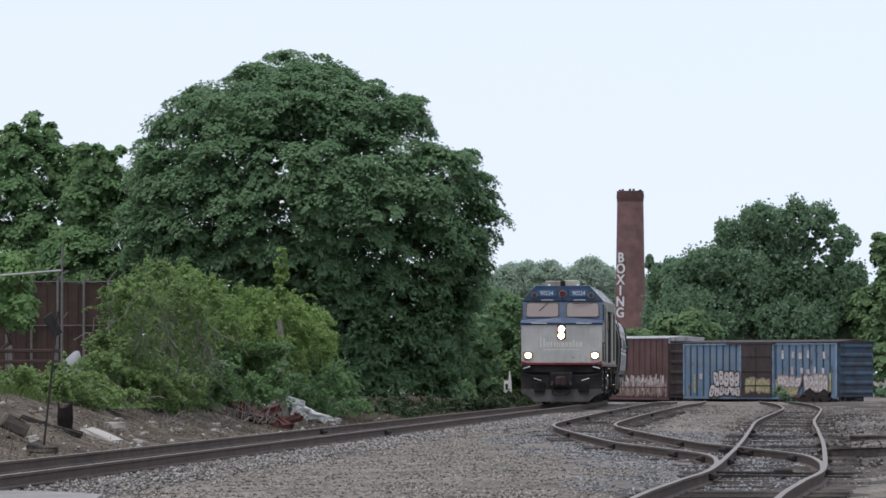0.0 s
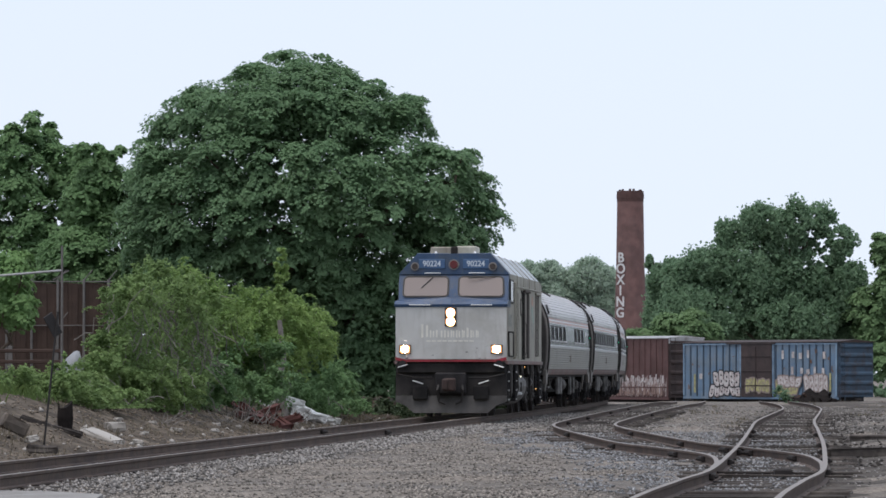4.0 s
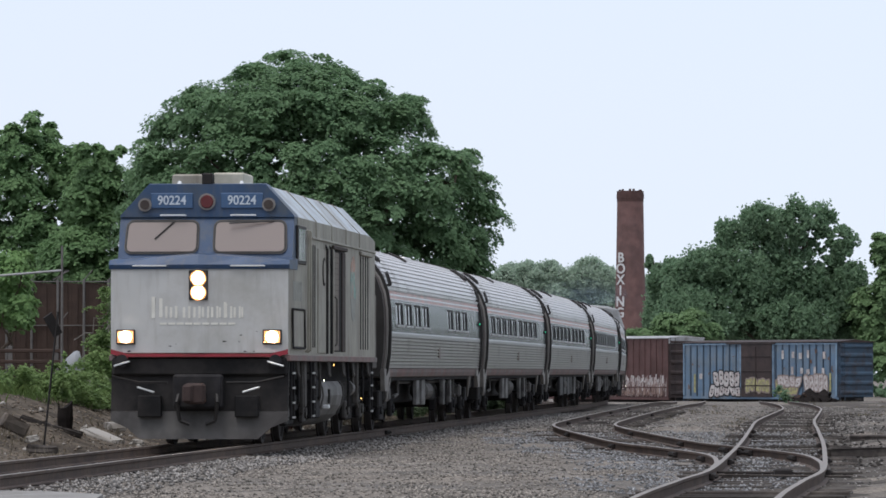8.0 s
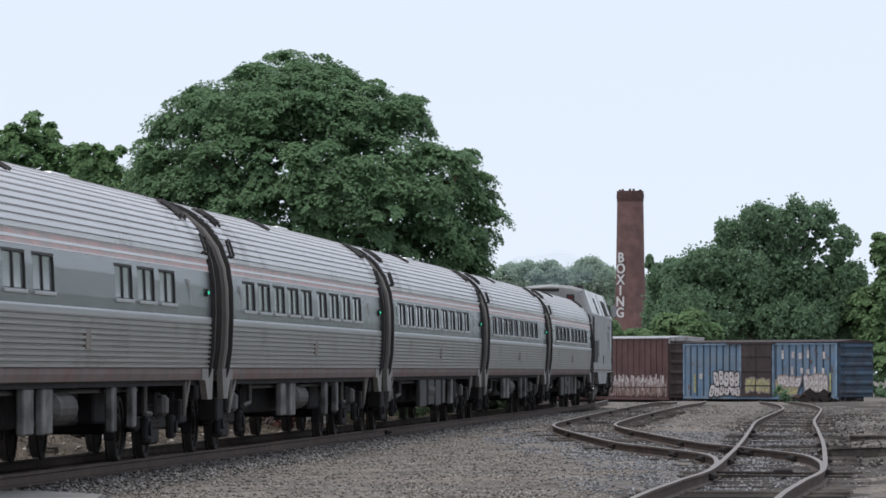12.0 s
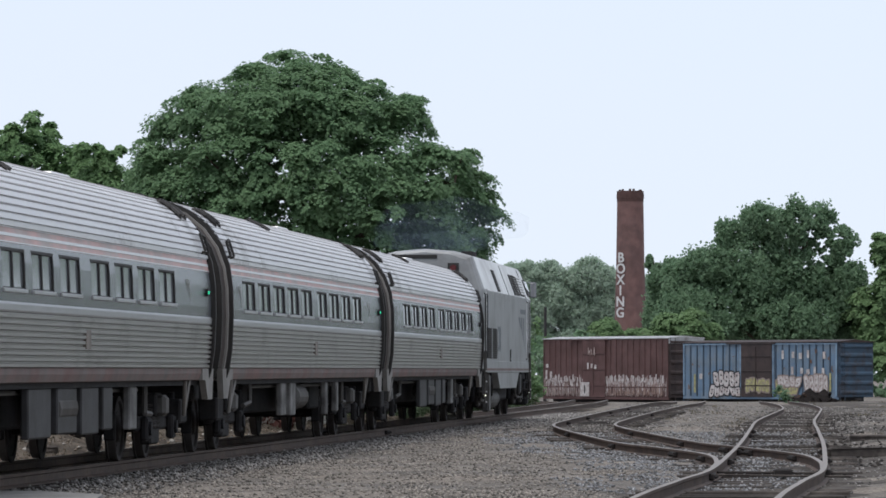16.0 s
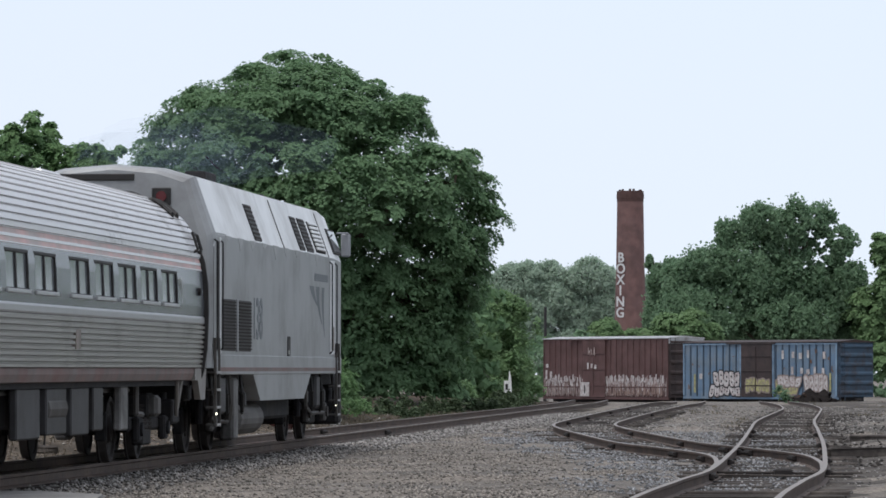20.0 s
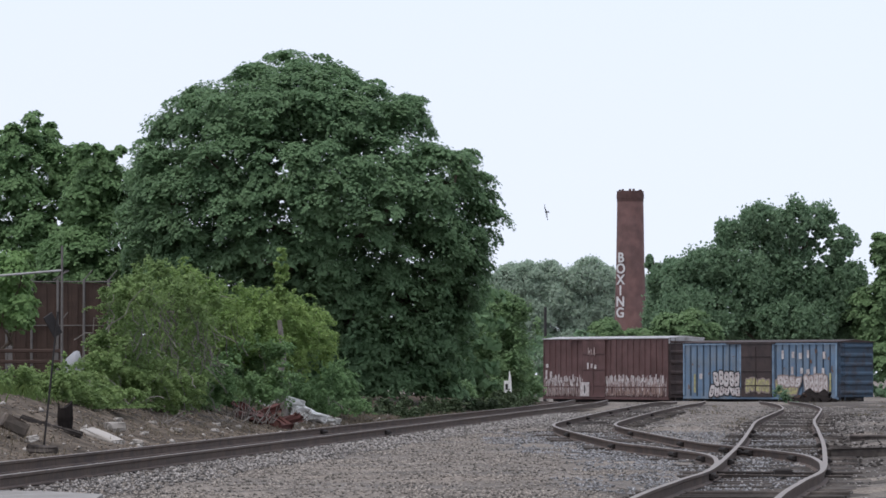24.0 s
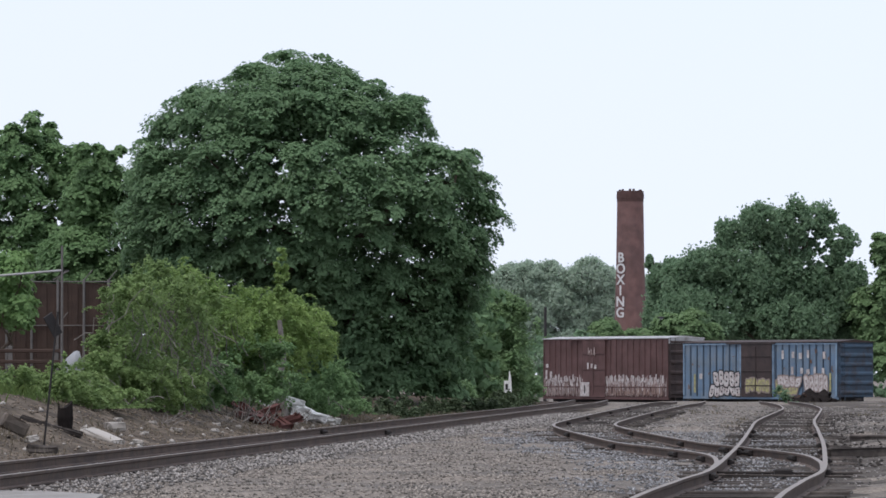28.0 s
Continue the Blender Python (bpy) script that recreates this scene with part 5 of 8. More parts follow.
    for sy in (1, -1):
        part("service_hatch", boxes((-0.30, 0.08, sy * 1.50 if sy > 0 else -1.577, 1.577 if sy > 0 else -1.50, 1.53, 1.77), bevel=0.004), M_BROWN, t)
        bm = bmesh.new()
        cyl(bm, (-11.35, sy * 1.555, 2.40), (-11.35, sy * 1.60, 2.40), 0.06, n=10)
        part("marker_housing", bm, M_UNDER, t)
        bm = bmesh.new()
        cyl(bm, (-11.35, sy * 1.60, 2.40), (-11.35, sy * 1.618, 2.40), 0.024, n=10)
        part("marker_lamp", bm, M_DARKGLASS if starts is NINE_BACK else M_GREEN, t, "unlit marker lamp" if starts is NINE_BACK else "green marker lamp")
        for x in (-9.35, 10.75):
            bm = bmesh.new()
            for k in range(3):
                x1 = x + 0.16 - 0.14 * k
                vs = [bm.verts.new((x1 + a, sy * (1.5655 - 0.03 * max(0, b - 2.4)), b)) for a, b in ((0, 2.56), (-0.1, 2.56 - 0.01 * k), (-0.12 - 0.03 * k, 2.2 + 0.1 * (2 - k)))]
                bm.faces.new(vs)
            part("faded_emblem", bm, M_FADED, t)
    # under the floor
    rng = random.Random(20 + gear)
    plates = [(3.55, 2.85), (2.2, 1.45), (-3.4, -3.8), (-5.25, -5.6)] if gear % 2 == 0 else [(3.25, 1.6), (1.1, -0.4), (-0.8, -2.2), (-2.6, -3.4), (-4.95, -5.6)]
    for a, b in plates:
        for sy in (1, -1):
            part("equipment_cover", boxes((b, a, min(sy * 1.28, sy * 1.38), max(sy * 1.28, sy * 1.38), 0.46 + rng.uniform(-0.02, 0.05), 1.06), bevel=0.02), M_PALE if a - b < 0.76 else M_DARKBOX, t)
    part("equipment_box", boxes((-3.9, 4.6, -0.85, 0.85, 0.55, 1.05), bevel=0.04), M_UNDER, t)
    part("equipment_box", boxes((4.7, 6.4, -0.8, 0.8, 0.62, 1.05), bevel=0.04), M_UNDER, t)
    part("equipment_box", boxes((-6.6, -5.0, -0.9, 0.9, 0.55, 1.05), bevel=0.04), M_UNDER, t)
    for sy in (1, -1):
        bm = bmesh.new()
        cyl(bm, (-0.35, sy * 1.2, 0.8), (1.0, sy * 1.2, 0.8), 0.21, n=16)
        cyl(bm, (1.0, sy * 1.2, 0.8), (1.1, sy * 1.2, 0.8), 0.21, 0.1, n=16)
        part("air_tank", bm, M_DUST, t)
        bm = bmesh.new()
        tube(bm, [(7.3, sy * 1.3, 1.05), (7.3, sy * 1.3, 0.75), (8.0, sy * 1.28, 0.7)], 0.04)
        part("brake_pipe", bm, M_DUST, t)
        bm = bmesh.new()
        tube(bm, [(-6.9, sy * 1.3, 1.05), (-6.9, sy * 1.3, 0.68), (-7.6, sy * 1.28, 0.66)], 0.04)
        part("brake_pipe", bm, M_DUST, t)
        bm = bmesh.new()
        tube(bm, [(-6.8, sy * 1.2, 1.0), (6.9, sy * 1.2, 1.0)], 0.03)
        part("brake_pipe", bm, M_DUST, t)
        for x in (-10.9, 10.95):
            part("step_box", boxes((x - 0.35, x + 0.35, min(sy * 1.0, sy * 1.3), max(sy * 1.0, sy * 1.3), 0.5, 0.85), bevel=0.03), M_UNDER, t)
            part("damper_bracket", boxes((x * 0.83 - 0.2, x * 0.83 + 0.2, min(sy * 1.15, sy * 1.32), max(sy * 1.15, sy * 1.32), 0.62, 0.92), bevel=0.05), M_DUST, t)
    for x in (9.07, -9.07):
        truck(t, x, 2.6, 0.457, WHEEL_COACH)
    return t


# ------------------------------------------------------------------ cab car: a former diesel with its baggage door
def cab_car():
    t = thing("cab_control_car", None, "weathered grey cab car with navy blue cab top and lit headlights", "locomotive")
    W = 1.50
    # shell, with the slanted roof edges and the lowered tail
    def sec(x, top, edge, half):
        return [(x, -W, 1.45), (x, -W, edge), (x, -half, top), (x, half, top), (x, W, edge), (x, W, 1.45)]
    bm = bmesh.new()
    loft(bm, [sec(7.0, 4.42, 3.88, 0.98), sec(-5.3, 4.42, 3.88, 0.98), sec(-6.5, 3.92, 3.80, 1.28)])
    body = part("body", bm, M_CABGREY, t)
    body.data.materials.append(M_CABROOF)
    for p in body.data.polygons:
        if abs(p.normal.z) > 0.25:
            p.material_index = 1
    for x in (4.2, 1.6, -0.9, -3.4):
        bm = bmesh.new()
        tube(bm, [(x, 1.505, 3.6), (x, 1.505, 3.885), (x, 0.985, 4.425), (x, -0.985, 4.425), (x, -1.505, 3.885), (x, -1.505, 3.6)], 0.011, 4)
        part("roof_seam", bm, M_CABGREY, t)
    # cab front
    def face(pts, x_of, name, material, thick=0.05, label=""):
        bm = bmesh.new()
        loft(bm, [[(x_of(y, z), y, z) for y, z in pts], [(x_of(y, z) - thick, y, z) for y, z in pts]])
        return part(name, bm, material, t, label)
    xs_ = lambda y, z: 8.78 - 0.10 * abs(y)
    bm = bmesh.new()
    loft(bm, [[(8.55 - 0.08 * abs(y), y, 1.50), (8.55 - 0.08 * abs(y), y, 2.98), (7.6, y, 3.02), (7.0, y, 3.02), (7.0, y, 1.5)] for y in (-W, -0.8, 0.0, 0.8, W)])
    part("nose_body", bm, M_CABGREY, t)
    for y0, y1 in ((-W, 0.0), (0.0, W)):
        face([(y0, 1.56), (y1, 1.56), (y1, 2.97 + 0.02 * (y1 == 0)), (y0, 2.97 + 0.02 * (y0 == 0))], lambda y, z: 8.61 - 0.08 * abs(y), "nose_panel", M_CABWHITE, 0.055, "dirty white front panel")
    bm = bmesh.new()
    loft(bm, [[(8.63 - 0.08 * abs(y), y, 2.965), (8.655 - 0.08 * abs(y), y, 3.04), (8.56 - 0.08 * abs(y), y, 3.12 + 0.09 * (1 - abs(y) / W)), (7.72, y, 3.16 + 0.1 * (1 - abs(y) / W)), (7.3, y, 3.16), (7.3, y, 2.97)]
              for y in (-1.53, -1.45, -0.75, 0.0, 0.75, 1.45, 1.53)])
    part("nose_hood", bm, M_BLUE, t, "navy blue rounded hood")
    part("red_line", boxes((8.45, 8.585, -1.2, 1.2, 1.49, 1.545)), M_RED, t)
    for sy in (-1, 1):
        bm = bmesh.new()
        loft(bm, [[(8.5, sy * 1.2, 1.46), (8.5, sy * 1.2, 1.54), (8.49, sy * 1.5, 1.62), (8.49, sy * 1.5, 1.54)], [(8.56, sy * 1.2, 1.46), (8.56, sy * 1.2, 1.54), (8.50, sy * 1.5, 1.62), (8.50, sy * 1.5, 1.54)]])
        part("red_line", bm, M_RED, t)
    # windshield wall and forehead
    slant = lambda z: 7.76 - 0.42 * (z - 3.15)
    bm = bmesh.new()
    loft(bm, [[(slant(3.15), s * 1.49, 3.15), (slant(3.88), s * 1.49, 3.88), (7.42, s * 1.49, 3.88), (6.98, s * 1.49, 3.88), (6.98, s * 1.49, 3.15)] for s in (-1, 1)])
    part("cab_front", bm, M_BLUE, t)
    bm = bmesh.new()
    prof = [(-W, 3.87), (-1.47, 3.92), (-1.0, 4.43), (1.0, 4.43), (1.47, 3.92), (W, 3.87)]
    loft(bm, [[(7.50, y, z) for y, z in prof], [(7.38, y * 1.0, z + 0.015 * (z > 4)) for y, z in prof], [(6.95, y * 1.004, z + 0.006) for y, z in prof]])
    part("forehead", bm, M_BLUE, t, "navy blue cab brow")
    for sy in (-1, 1):
        # windshield with rubber frame
        y0, y1 = sorted((sy * 0.12, sy * 1.40))
        def pane_ring(inset, x_off):
            """A windshield outline with rounded corners, drawn in at its outer top corner."""
            lo, hi, r = 3.235 + inset, 3.825 - inset, 0.13 - inset
            a0, a1 = y0 + inset, y1 - inset
            out = []
            for cy, cz, start in ((a1 - r, hi - r, 0), (a0 + r, hi - r, 90), (a0 + r, lo + r, 180), (a1 - r, lo + r, 270)):
                for k in range(5):
                    a = math.radians(start + 22.5 * k)
                    y, z = cy + r * math.cos(a), cz + r * math.sin(a)
                    if abs(y) > 1.0:
                        y -= math.copysign(0.05 * (z - 3.2), y)
                    out.append((slant(z) + x_off, y, z))
            return out
        bm = bmesh.new()
        loft(bm, [pane_ring(0.0, 0.0), pane_ring(0.0, 0.026)])
        fr = part("windshield", bm, M_DUST, t, "rubber-framed windshield")
        bm = bmesh.new()
        loft(bm, [pane_ring(0.018, 0.02), pane_ring(0.018, 0.034)])
        part("seal", bm, M_RUBBER, fr, "black rubber seal")
        bm = bmesh.new()
        loft(bm, [pane_ring(0.045, 0.02), pane_ring(0.045, 0.042)])
        part("pane", bm, M_SHIELD, fr, "glass with a brown reflection put into its colour")
        bm = bmesh.new()
        yb = -0.55 if sy < 0 else 1.15
        tube(bm, [(slant(3.8) + 0.06, yb, 3.80), (slant(3.5) + 0.06, yb + (-0.32 if sy < 0 else -0.75), 3.5 if sy < 0 else 3.76)], 0.012, 5)
        part("wiper", bm, M_RUBBER, t)
        # number board, class lamp
        yc = sy * 0.60
        nb = part("number_board", boxes((7.49, 7.53, yc - 0.36, yc + 0.36, 4.02, 4.28), bevel=0.01), M_BOARD, t, "blue number board")
        text_part("digits", "90224", 0.215, M_DIGIT, nb, Matrix(((0, 0, 1, 7.535), (1, 0, 0, yc), (0, 1, 0, 4.15), (0, 0, 0, 1))), "white digits", 0.003, 0.92, 0.004)
        bm = bmesh.new()
        cyl(bm, (7.44, sy * 1.06, 4.08), (7.56, sy * 1.06, 4.08), 0.115, n=16)
        cl = part("class_lamp", bm, M_SKIRT, t)
        bm = bmesh.new()
        cyl(bm, (7.55, sy * 1.06, 4.08), (7.575, sy * 1.06, 4.08), 0.082, n=14)
        part("lens", bm, M_JAMB, cl, "dark brown lens")
        # grab irons on the front
        bm = bmesh.new()
        tube(bm, [(7.55, yc - 0.18, 3.895), (7.62, yc - 0.18, 3.90), (7.62, yc + 0.24, 3.90), (7.55, yc + 0.24, 3.895)], 0.014, 5)
        part("grab_iron", bm, M_GRAB, t)
        bm = bmesh.new()
        yk = sy * 0.83
        tube(bm, [(8.52, yk - 0.28, 3.02), (8.62, yk - 0.28, 3.02), (8.62, yk + 0.28, 3.02), (8.52, yk + 0.28, 3.02)], 0.014, 5)
        part("grab_iron", bm, M_GRAB, t)
        # ditch light
        yd = sy * 1.24
        dl = part("ditch_light", boxes((8.38, 8.57, yd - 0.16, yd + 0.16, 1.70, 1.95), bevel=0.012), M_RUBBER, t, "square ditch light box")
        part("reflector", boxes((8.565, 8.574, yd - 0.135, yd + 0.135, 1.725, 1.925)), M_REFLECT, dl, "reflector with the warm lamp halo put into its glow")
        bm = bmesh.new()
        cyl(bm, (8.56, yd, 1.825), (8.59, yd, 1.825), 0.095, n=16)
        part("lens", bm, M_LAMP2, dl, "lit lens")
    bm = bmesh.new()
    cyl(bm, (7.42, 0, 4.13), (7.54, 0, 4.13), 0.145, n=16)
    bc = part("beacon", bm, M_SKIRT, t)
    bm = bmesh.new()
    cyl(bm, (7.53, 0, 4.13), (7.575, 0, 4.13), 0.12, 0.10, n=16)
    part("lens", bm, M_BEACON, bc, "red lens")
    part("horn_bracket", boxes((7.2, 7.5, -0.09, 0.09, 4.42, 4.62), bevel=0.02), M_PLOW, t)
    part("roof_unit", boxes((5.6, 6.9, 0.02, 0.56, 4.43, 4.65), bevel=0.03), M_ROOFBOX, t, "beige roof air-conditioning box")
    part("roof_unit", boxes((5.7, 6.8, -0.70, -0.08, 4.43, 4.63), bevel=0.03), M_CABGREY, t, "grey roof box")
    part("roof_hatch", boxes((1.2, 2.1, -0.3, 0.3, 4.42, 4.47), bevel=0.02), M_CABGREY, t)
    for y in (-0.52, 0.55):
        bm = bmesh.new()
        cyl(bm, (7.15, y, 4.42), (7.15, y, 4.50), 0.06, 0.02, n=10)
        part("antenna_dome", bm, M_GRAB, t)
    # twin headlight
    hl = part("headlight", boxes((8.45, 8.64, -0.16, 0.16, 2.44, 2.95), bevel=0.015), M_RUBBER, t, "dark twin headlight box")
    for z in (2.57, 2.81):
        bm = bmesh.new()
        cyl(bm, (8.63, 0, z), (8.648, 0, z), 0.135, n=18)
        part("reflector", bm, M_REFLECT, hl, "reflector with the warm lamp halo put into its glow")
        bm = bmesh.new()
        cyl(bm, (8.64, 0, z), (8.66, 0, z), 0.100, n=18)
        part("lens", bm, M_LAMP, hl, "lit lens")
    # front lettering, as plain bars
    yy = -0.80
    for wd, hh, stem in ((0.20, 0.36, 0.06), (0.13, 0.20, 0.04), (0.19, 0.20, 0.045), (0.14, 0.20, 0.04), (0.11, 0.20, 0.04), (0.12, 0.20, 0.04), (0.09, 0.20, 0.035), (0.07, 0.27, 0.04), (0.11, 0.20, 0.04), (0.09, 0.20, 0.035)):
        x = 8.613 - 0.08 * abs(yy + wd / 2)
        bar = part("lettering_bar", boxes((x, x + 0.004, yy, yy + stem, 2.14, 2.14 + hh), bevel=0.0015), M_GOLD, t)
        part("lettering_bar", boxes((x, x + 0.004, yy + wd - stem - 0.012, yy + wd - 0.012, 2.15, 2.14 + hh * 0.92), bevel=0.0015), M_GOLD, t)
        yy += wd + 0.035
    for k in range(9):
        y = -0.66 + 0.145 * k
        x = 8.613 - 0.08 * abs(y + 0.06)
        part("lettering_bar", boxes((x, x + 0.004, y, y + 0.118, 2.03, 2.065)), M_GOLD, t)
    rng = random.Random(31)
    bm = bmesh.new()
    for k in range(11):
        y = rng.uniform(-1.45, 1.45)
        z = 1.58 + 0.35 * rng.random() ** 4
        x = 8.6115 - 0.08 * abs(y)
        w, h = rng.uniform(0.01, 0.06), rng.uniform(0.006, 0.015)
        bm.faces.new([bm.verts.new((x, y + w * math.cos(a) * rng.uniform(0.6, 1), z + h * math.sin(a) * rng.uniform(0.6, 1))) for a in np.linspace(0, 5.2, 6)])
    tagged(part("paint_chips", bm, M_UNDER, t), kind="stuff")
    # plow and front gear
    bm = bmesh.new()
    pts = [(-1.50, 1.40), (1.50, 1.40), (1.50, 0.58), (-1.50, 0.58)]
    loft(bm, [[(8.66 - 0.12 * abs(y) - 0.12 * (z > 1), y, z) for y, z in pts], [(8.56 - 0.12 * abs(y) - 0.12 * (z > 1), y, z) for y, z in pts]])
    part("snow_plow", bm, M_PLOW, t, "dark grey snow plow")
    bm = bmesh.new()
    pts = [(-1.50, 0.575), (1.50, 0.575), (1.50, 0.42), (1.22, 0.30), (1.0, 0.11), (-1.0, 0.11), (-1.22, 0.30), (-1.50, 0.42)]
    loft(bm, [[(d - 0.12 * abs(y) + 0.10 * (0.575 - z), y, z) for y, z in pts] for d in (8.665, 8.565)])
    part("plow_blade", bm, M_PLOWDUST, t, "dusty grey plow blade")
    part("front_beam", boxes((8.2, 8.5, -1.48, 1.48, 1.18, 1.48), bevel=0.03), M_PLOW, t)
    bm = bmesh.new()
    cyl(bm, (8.4, 0, 0.87), (9.0, 0, 0.87), 0.15, n=12)
    box(bm, 8.88, 9.14, -0.17, 0.17, 0.70, 1.05, 0.04)
    box(bm, 9.05, 9.2, -0.2, -0.02, 0.72, 1.03, 0.04)
    part("coupler", bm, M_RUSTRED, t, "rust-brown coupler")
    part("coupler_pocket", boxes((8.5, 8.72, -0.42, 0.42, 0.62, 1.2), bevel=0.04), M_UNDER, t)
    for sy in (-1, 1):
        bm = bmesh.new()
        tube(bm, [(8.62, sy * 0.3, 0.98), (8.78, sy * 0.34, 0.72), (8.7, sy * 0.3, 0.42), (8.68, sy * 0.14, 0.36)], 0.035, 6)
        part("air_hose", bm, M_RUBBER, t)
        bm = bmesh.new()
        tube(bm, [(8.5, sy * 1.42, 1.34), (8.62, sy * 1.42, 1.34), (8.62, sy * 1.18, 1.41), (8.52, sy * 1.18, 1.41)], 0.016, 5)
        part("grab_iron", bm, M_GRAB, t)
        bm = bmesh.new()
        tube(bm, [(8.55, sy * 1.02, 0.98), (8.64, sy * 1.02, 0.98), (8.64, sy * 0.76, 0.90 if sy < 0 else 0.90), (8.55, sy * 0.76, 0.9)], 0.016, 5)
        part("grab_iron", bm, M_GRAB, t)
        bm = bmesh.new()
        tube(bm, [(8.66, sy * 1.45, 1.16), (8.74, sy * 1.0, 1.06), (8.76, sy * 0.5, 1.06)], 0.022, 5)
        part("uncoupling_lever", bm, M_PLOW, t)
        part("cover_plate", boxes((8.5, 8.66, min(sy * 0.62, sy * 1.02), max(sy * 0.62, sy * 1.02), 0.48, 0.84), bevel=0.015), M_PLOW, t)
        bm = bmesh.new()
        cyl(bm, (8.45, sy * 1.30, 1.42), (8.6, sy * 1.30, 1.42), 0.09, 0.11, n=12)
        part("horn", bm, M_UNDER, t)
        # sides: doors, hatches, ribs
        q = lambda a, b: (min(sy * a, sy * b), max(sy * a, sy * b))
        part("side_sill", boxes((-6.6, 8.45, *q(1.42, 1.535), 1.42, 1.52), bevel=0.01), M_PINK2, t)
        win = part("cab_side_window", boxes((5.95, 7.25, *q(1.49, 1.53), 3.08, 3.74), bevel=0.012), M_RUBBER, t)
        part("pane", boxes((6.62, 7.18, *q(1.525, 1.54), 3.14, 3.68)), M_PANE, win)
        part("pane", boxes((6.02, 6.54, *q(1.525, 1.54), 3.14, 3.68)), M_PANE, win)
        part("nose_hatch", boxes((6.3, 8.0, *q(1.495, 1.525), 1.66, 2.28), bevel=0.012), M_CABGREY, t)
        bm = bmesh.new()
        tube(bm, [(8.05, sy * 1.53, 2.30), (8.05, sy * 1.54, 1.64), (6.25, sy * 1.54, 1.64), (6.25, sy * 1.53, 2.3), (8.05, sy * 1.53, 2.3)], 0.018, 4)
        part("hatch_seal", bm, M_UNDER, t)
        for x in (5.92, 5.55):
            bm = bmesh.new()
            tube(bm, [(x, sy * 1.50, 3.7), (x, sy * 1.56, 3.66), (x, sy * 1.56, 1.62), (x, sy * 1.50, 1.58)], 0.022, 5)
            part("handrail", bm, M_CABGREY, t)
        for x0, n in ((5.3, 4), (-3.65, 4)):
            for k in range(n):
                x = x0 - 0.30 * k - (0.16 * k if x0 < 0 else 0)
                part("body_rib", boxes((x - 0.035, x + 0.035, *q(1.498, 1.512), 1.66, 3.46)), M_UNDER, t)
        part("rib_cap", boxes((-5.5, -3.4, *q(1.5, 1.56), 3.46, 3.54), bevel=0.015), M_CABGREY, t)
        part("body_lip", boxes((-6.4, 4.9, *q(1.5, 1.53), 3.56, 3.60), bevel=0.008), M_CABGREY, t)
        door = part("side_door", boxes((2.64, 3.95, *q(1.498, 1.52), 1.56, 3.42), bevel=0.012), M_CABGREY, t)
        bm = bmesh.new()
        cyl(bm, (3.06, sy * 1.515, 3.02), (3.06, sy * 1.535, 3.02), 0.25, n=20)
        ph = part("porthole", bm, M_UNDER, door, "dark rubber porthole ring")
        bm = bmesh.new()
        cyl(bm, (3.06, sy * 1.53, 3.02), (3.06, sy * 1.54, 3.02), 0.205, n=20)
        part("pane", bm, M_CABGREY, ph, "grimy pane")
        bm = bmesh.new()
        tube(bm, [(1.95, sy * 1.5, 3.5), (2.0, sy * 1.545, 3.44), (2.0, sy * 1.545, 1.56)], 0.026, 4)
        tube(bm, [(2.62, sy * 1.5, 3.5), (2.66, sy * 1.535, 3.44), (2.66, sy * 1.535, 1.56)], 0.026, 4)
        part("door_seal", bm, M_UNDER, door)
        # Flush black panel stands in for the unlit inside of the doorway.
        bag = part("baggage_doorway", boxes((-0.62, 1.50, *q(1.497, 1.508), 1.60, 3.46)), M_VOID, t, "flush black panel for the dark inside the baggage doorway")
        for k in range(18):
            part("shutter_slat", boxes((0.50, 1.46, *q(1.507, 1.522), 1.62 + 0.1 * k, 1.62 + 0.1 * k + 0.097), bevel=0.006), M_LOUVRE2, bag)
        part("door_jamb", boxes((-0.60, -0.05, *q(1.507, 1.53), 1.60, 3.44), bevel=0.01), M_JAMB, bag, "dark brown door jamb")
        part("door_lintel", boxes((-0.72, 1.60, *q(1.5, 1.56), 3.46, 3.53), bevel=0.01), M_JAMB, bag)
        part("door_post", boxes((1.50, 1.60, *q(1.5, 1.545), 1.58, 3.46), bevel=0.01), M_CABGREY, bag)
        bm = bmesh.new()
        tube(bm, [(1.3, sy * 1.53, 2.6), (1.3, sy * 1.57, 2.55), (1.3, sy * 1.57, 1.75), (1.3, sy * 1.53, 1.7)], 0.014, 5)
        part("handrail", bm, M_DUST, bag)
        def oval(z0, z1, name, material, label):
            """A slice of the faded oval emblem."""
            zs = np.linspace(z0, z1, 7)
            hw = 0.52 * np.sqrt(np.maximum(0.0, 1 - ((zs - 2.80) / 0.62) ** 2)) + 0.004
            ring = [(-2.25 - w, z) for w, z in zip(hw, zs)] + [(-2.25 + w, z) for w, z in zip(hw[::-1], zs[::-1])]
            bm = bmesh.new()
            loft(bm, [[(x, sy * 1.501, z) for x, z in ring], [(x, sy * 1.505, z) for x, z in ring]])
            part(name, bm, material, t, label)
        oval(3.12, 3.41, "faded_emblem", M_FADED3, "faded orange emblem top")
        oval(2.62, 3.118, "faded_emblem", M_FADED2, "faded teal emblem field")
        oval(2.19, 2.618, "faded_emblem", M_FADED, "worn pale emblem foot")
        bm = bmesh.new()
        for k in range(5):
            box(bm, 7.55 - 0.28 * k, 7.73 - 0.28 * k, *q(1.501, 1.505), 2.45, 2.78)
        part("number_bar", bm, M_FADED, t)
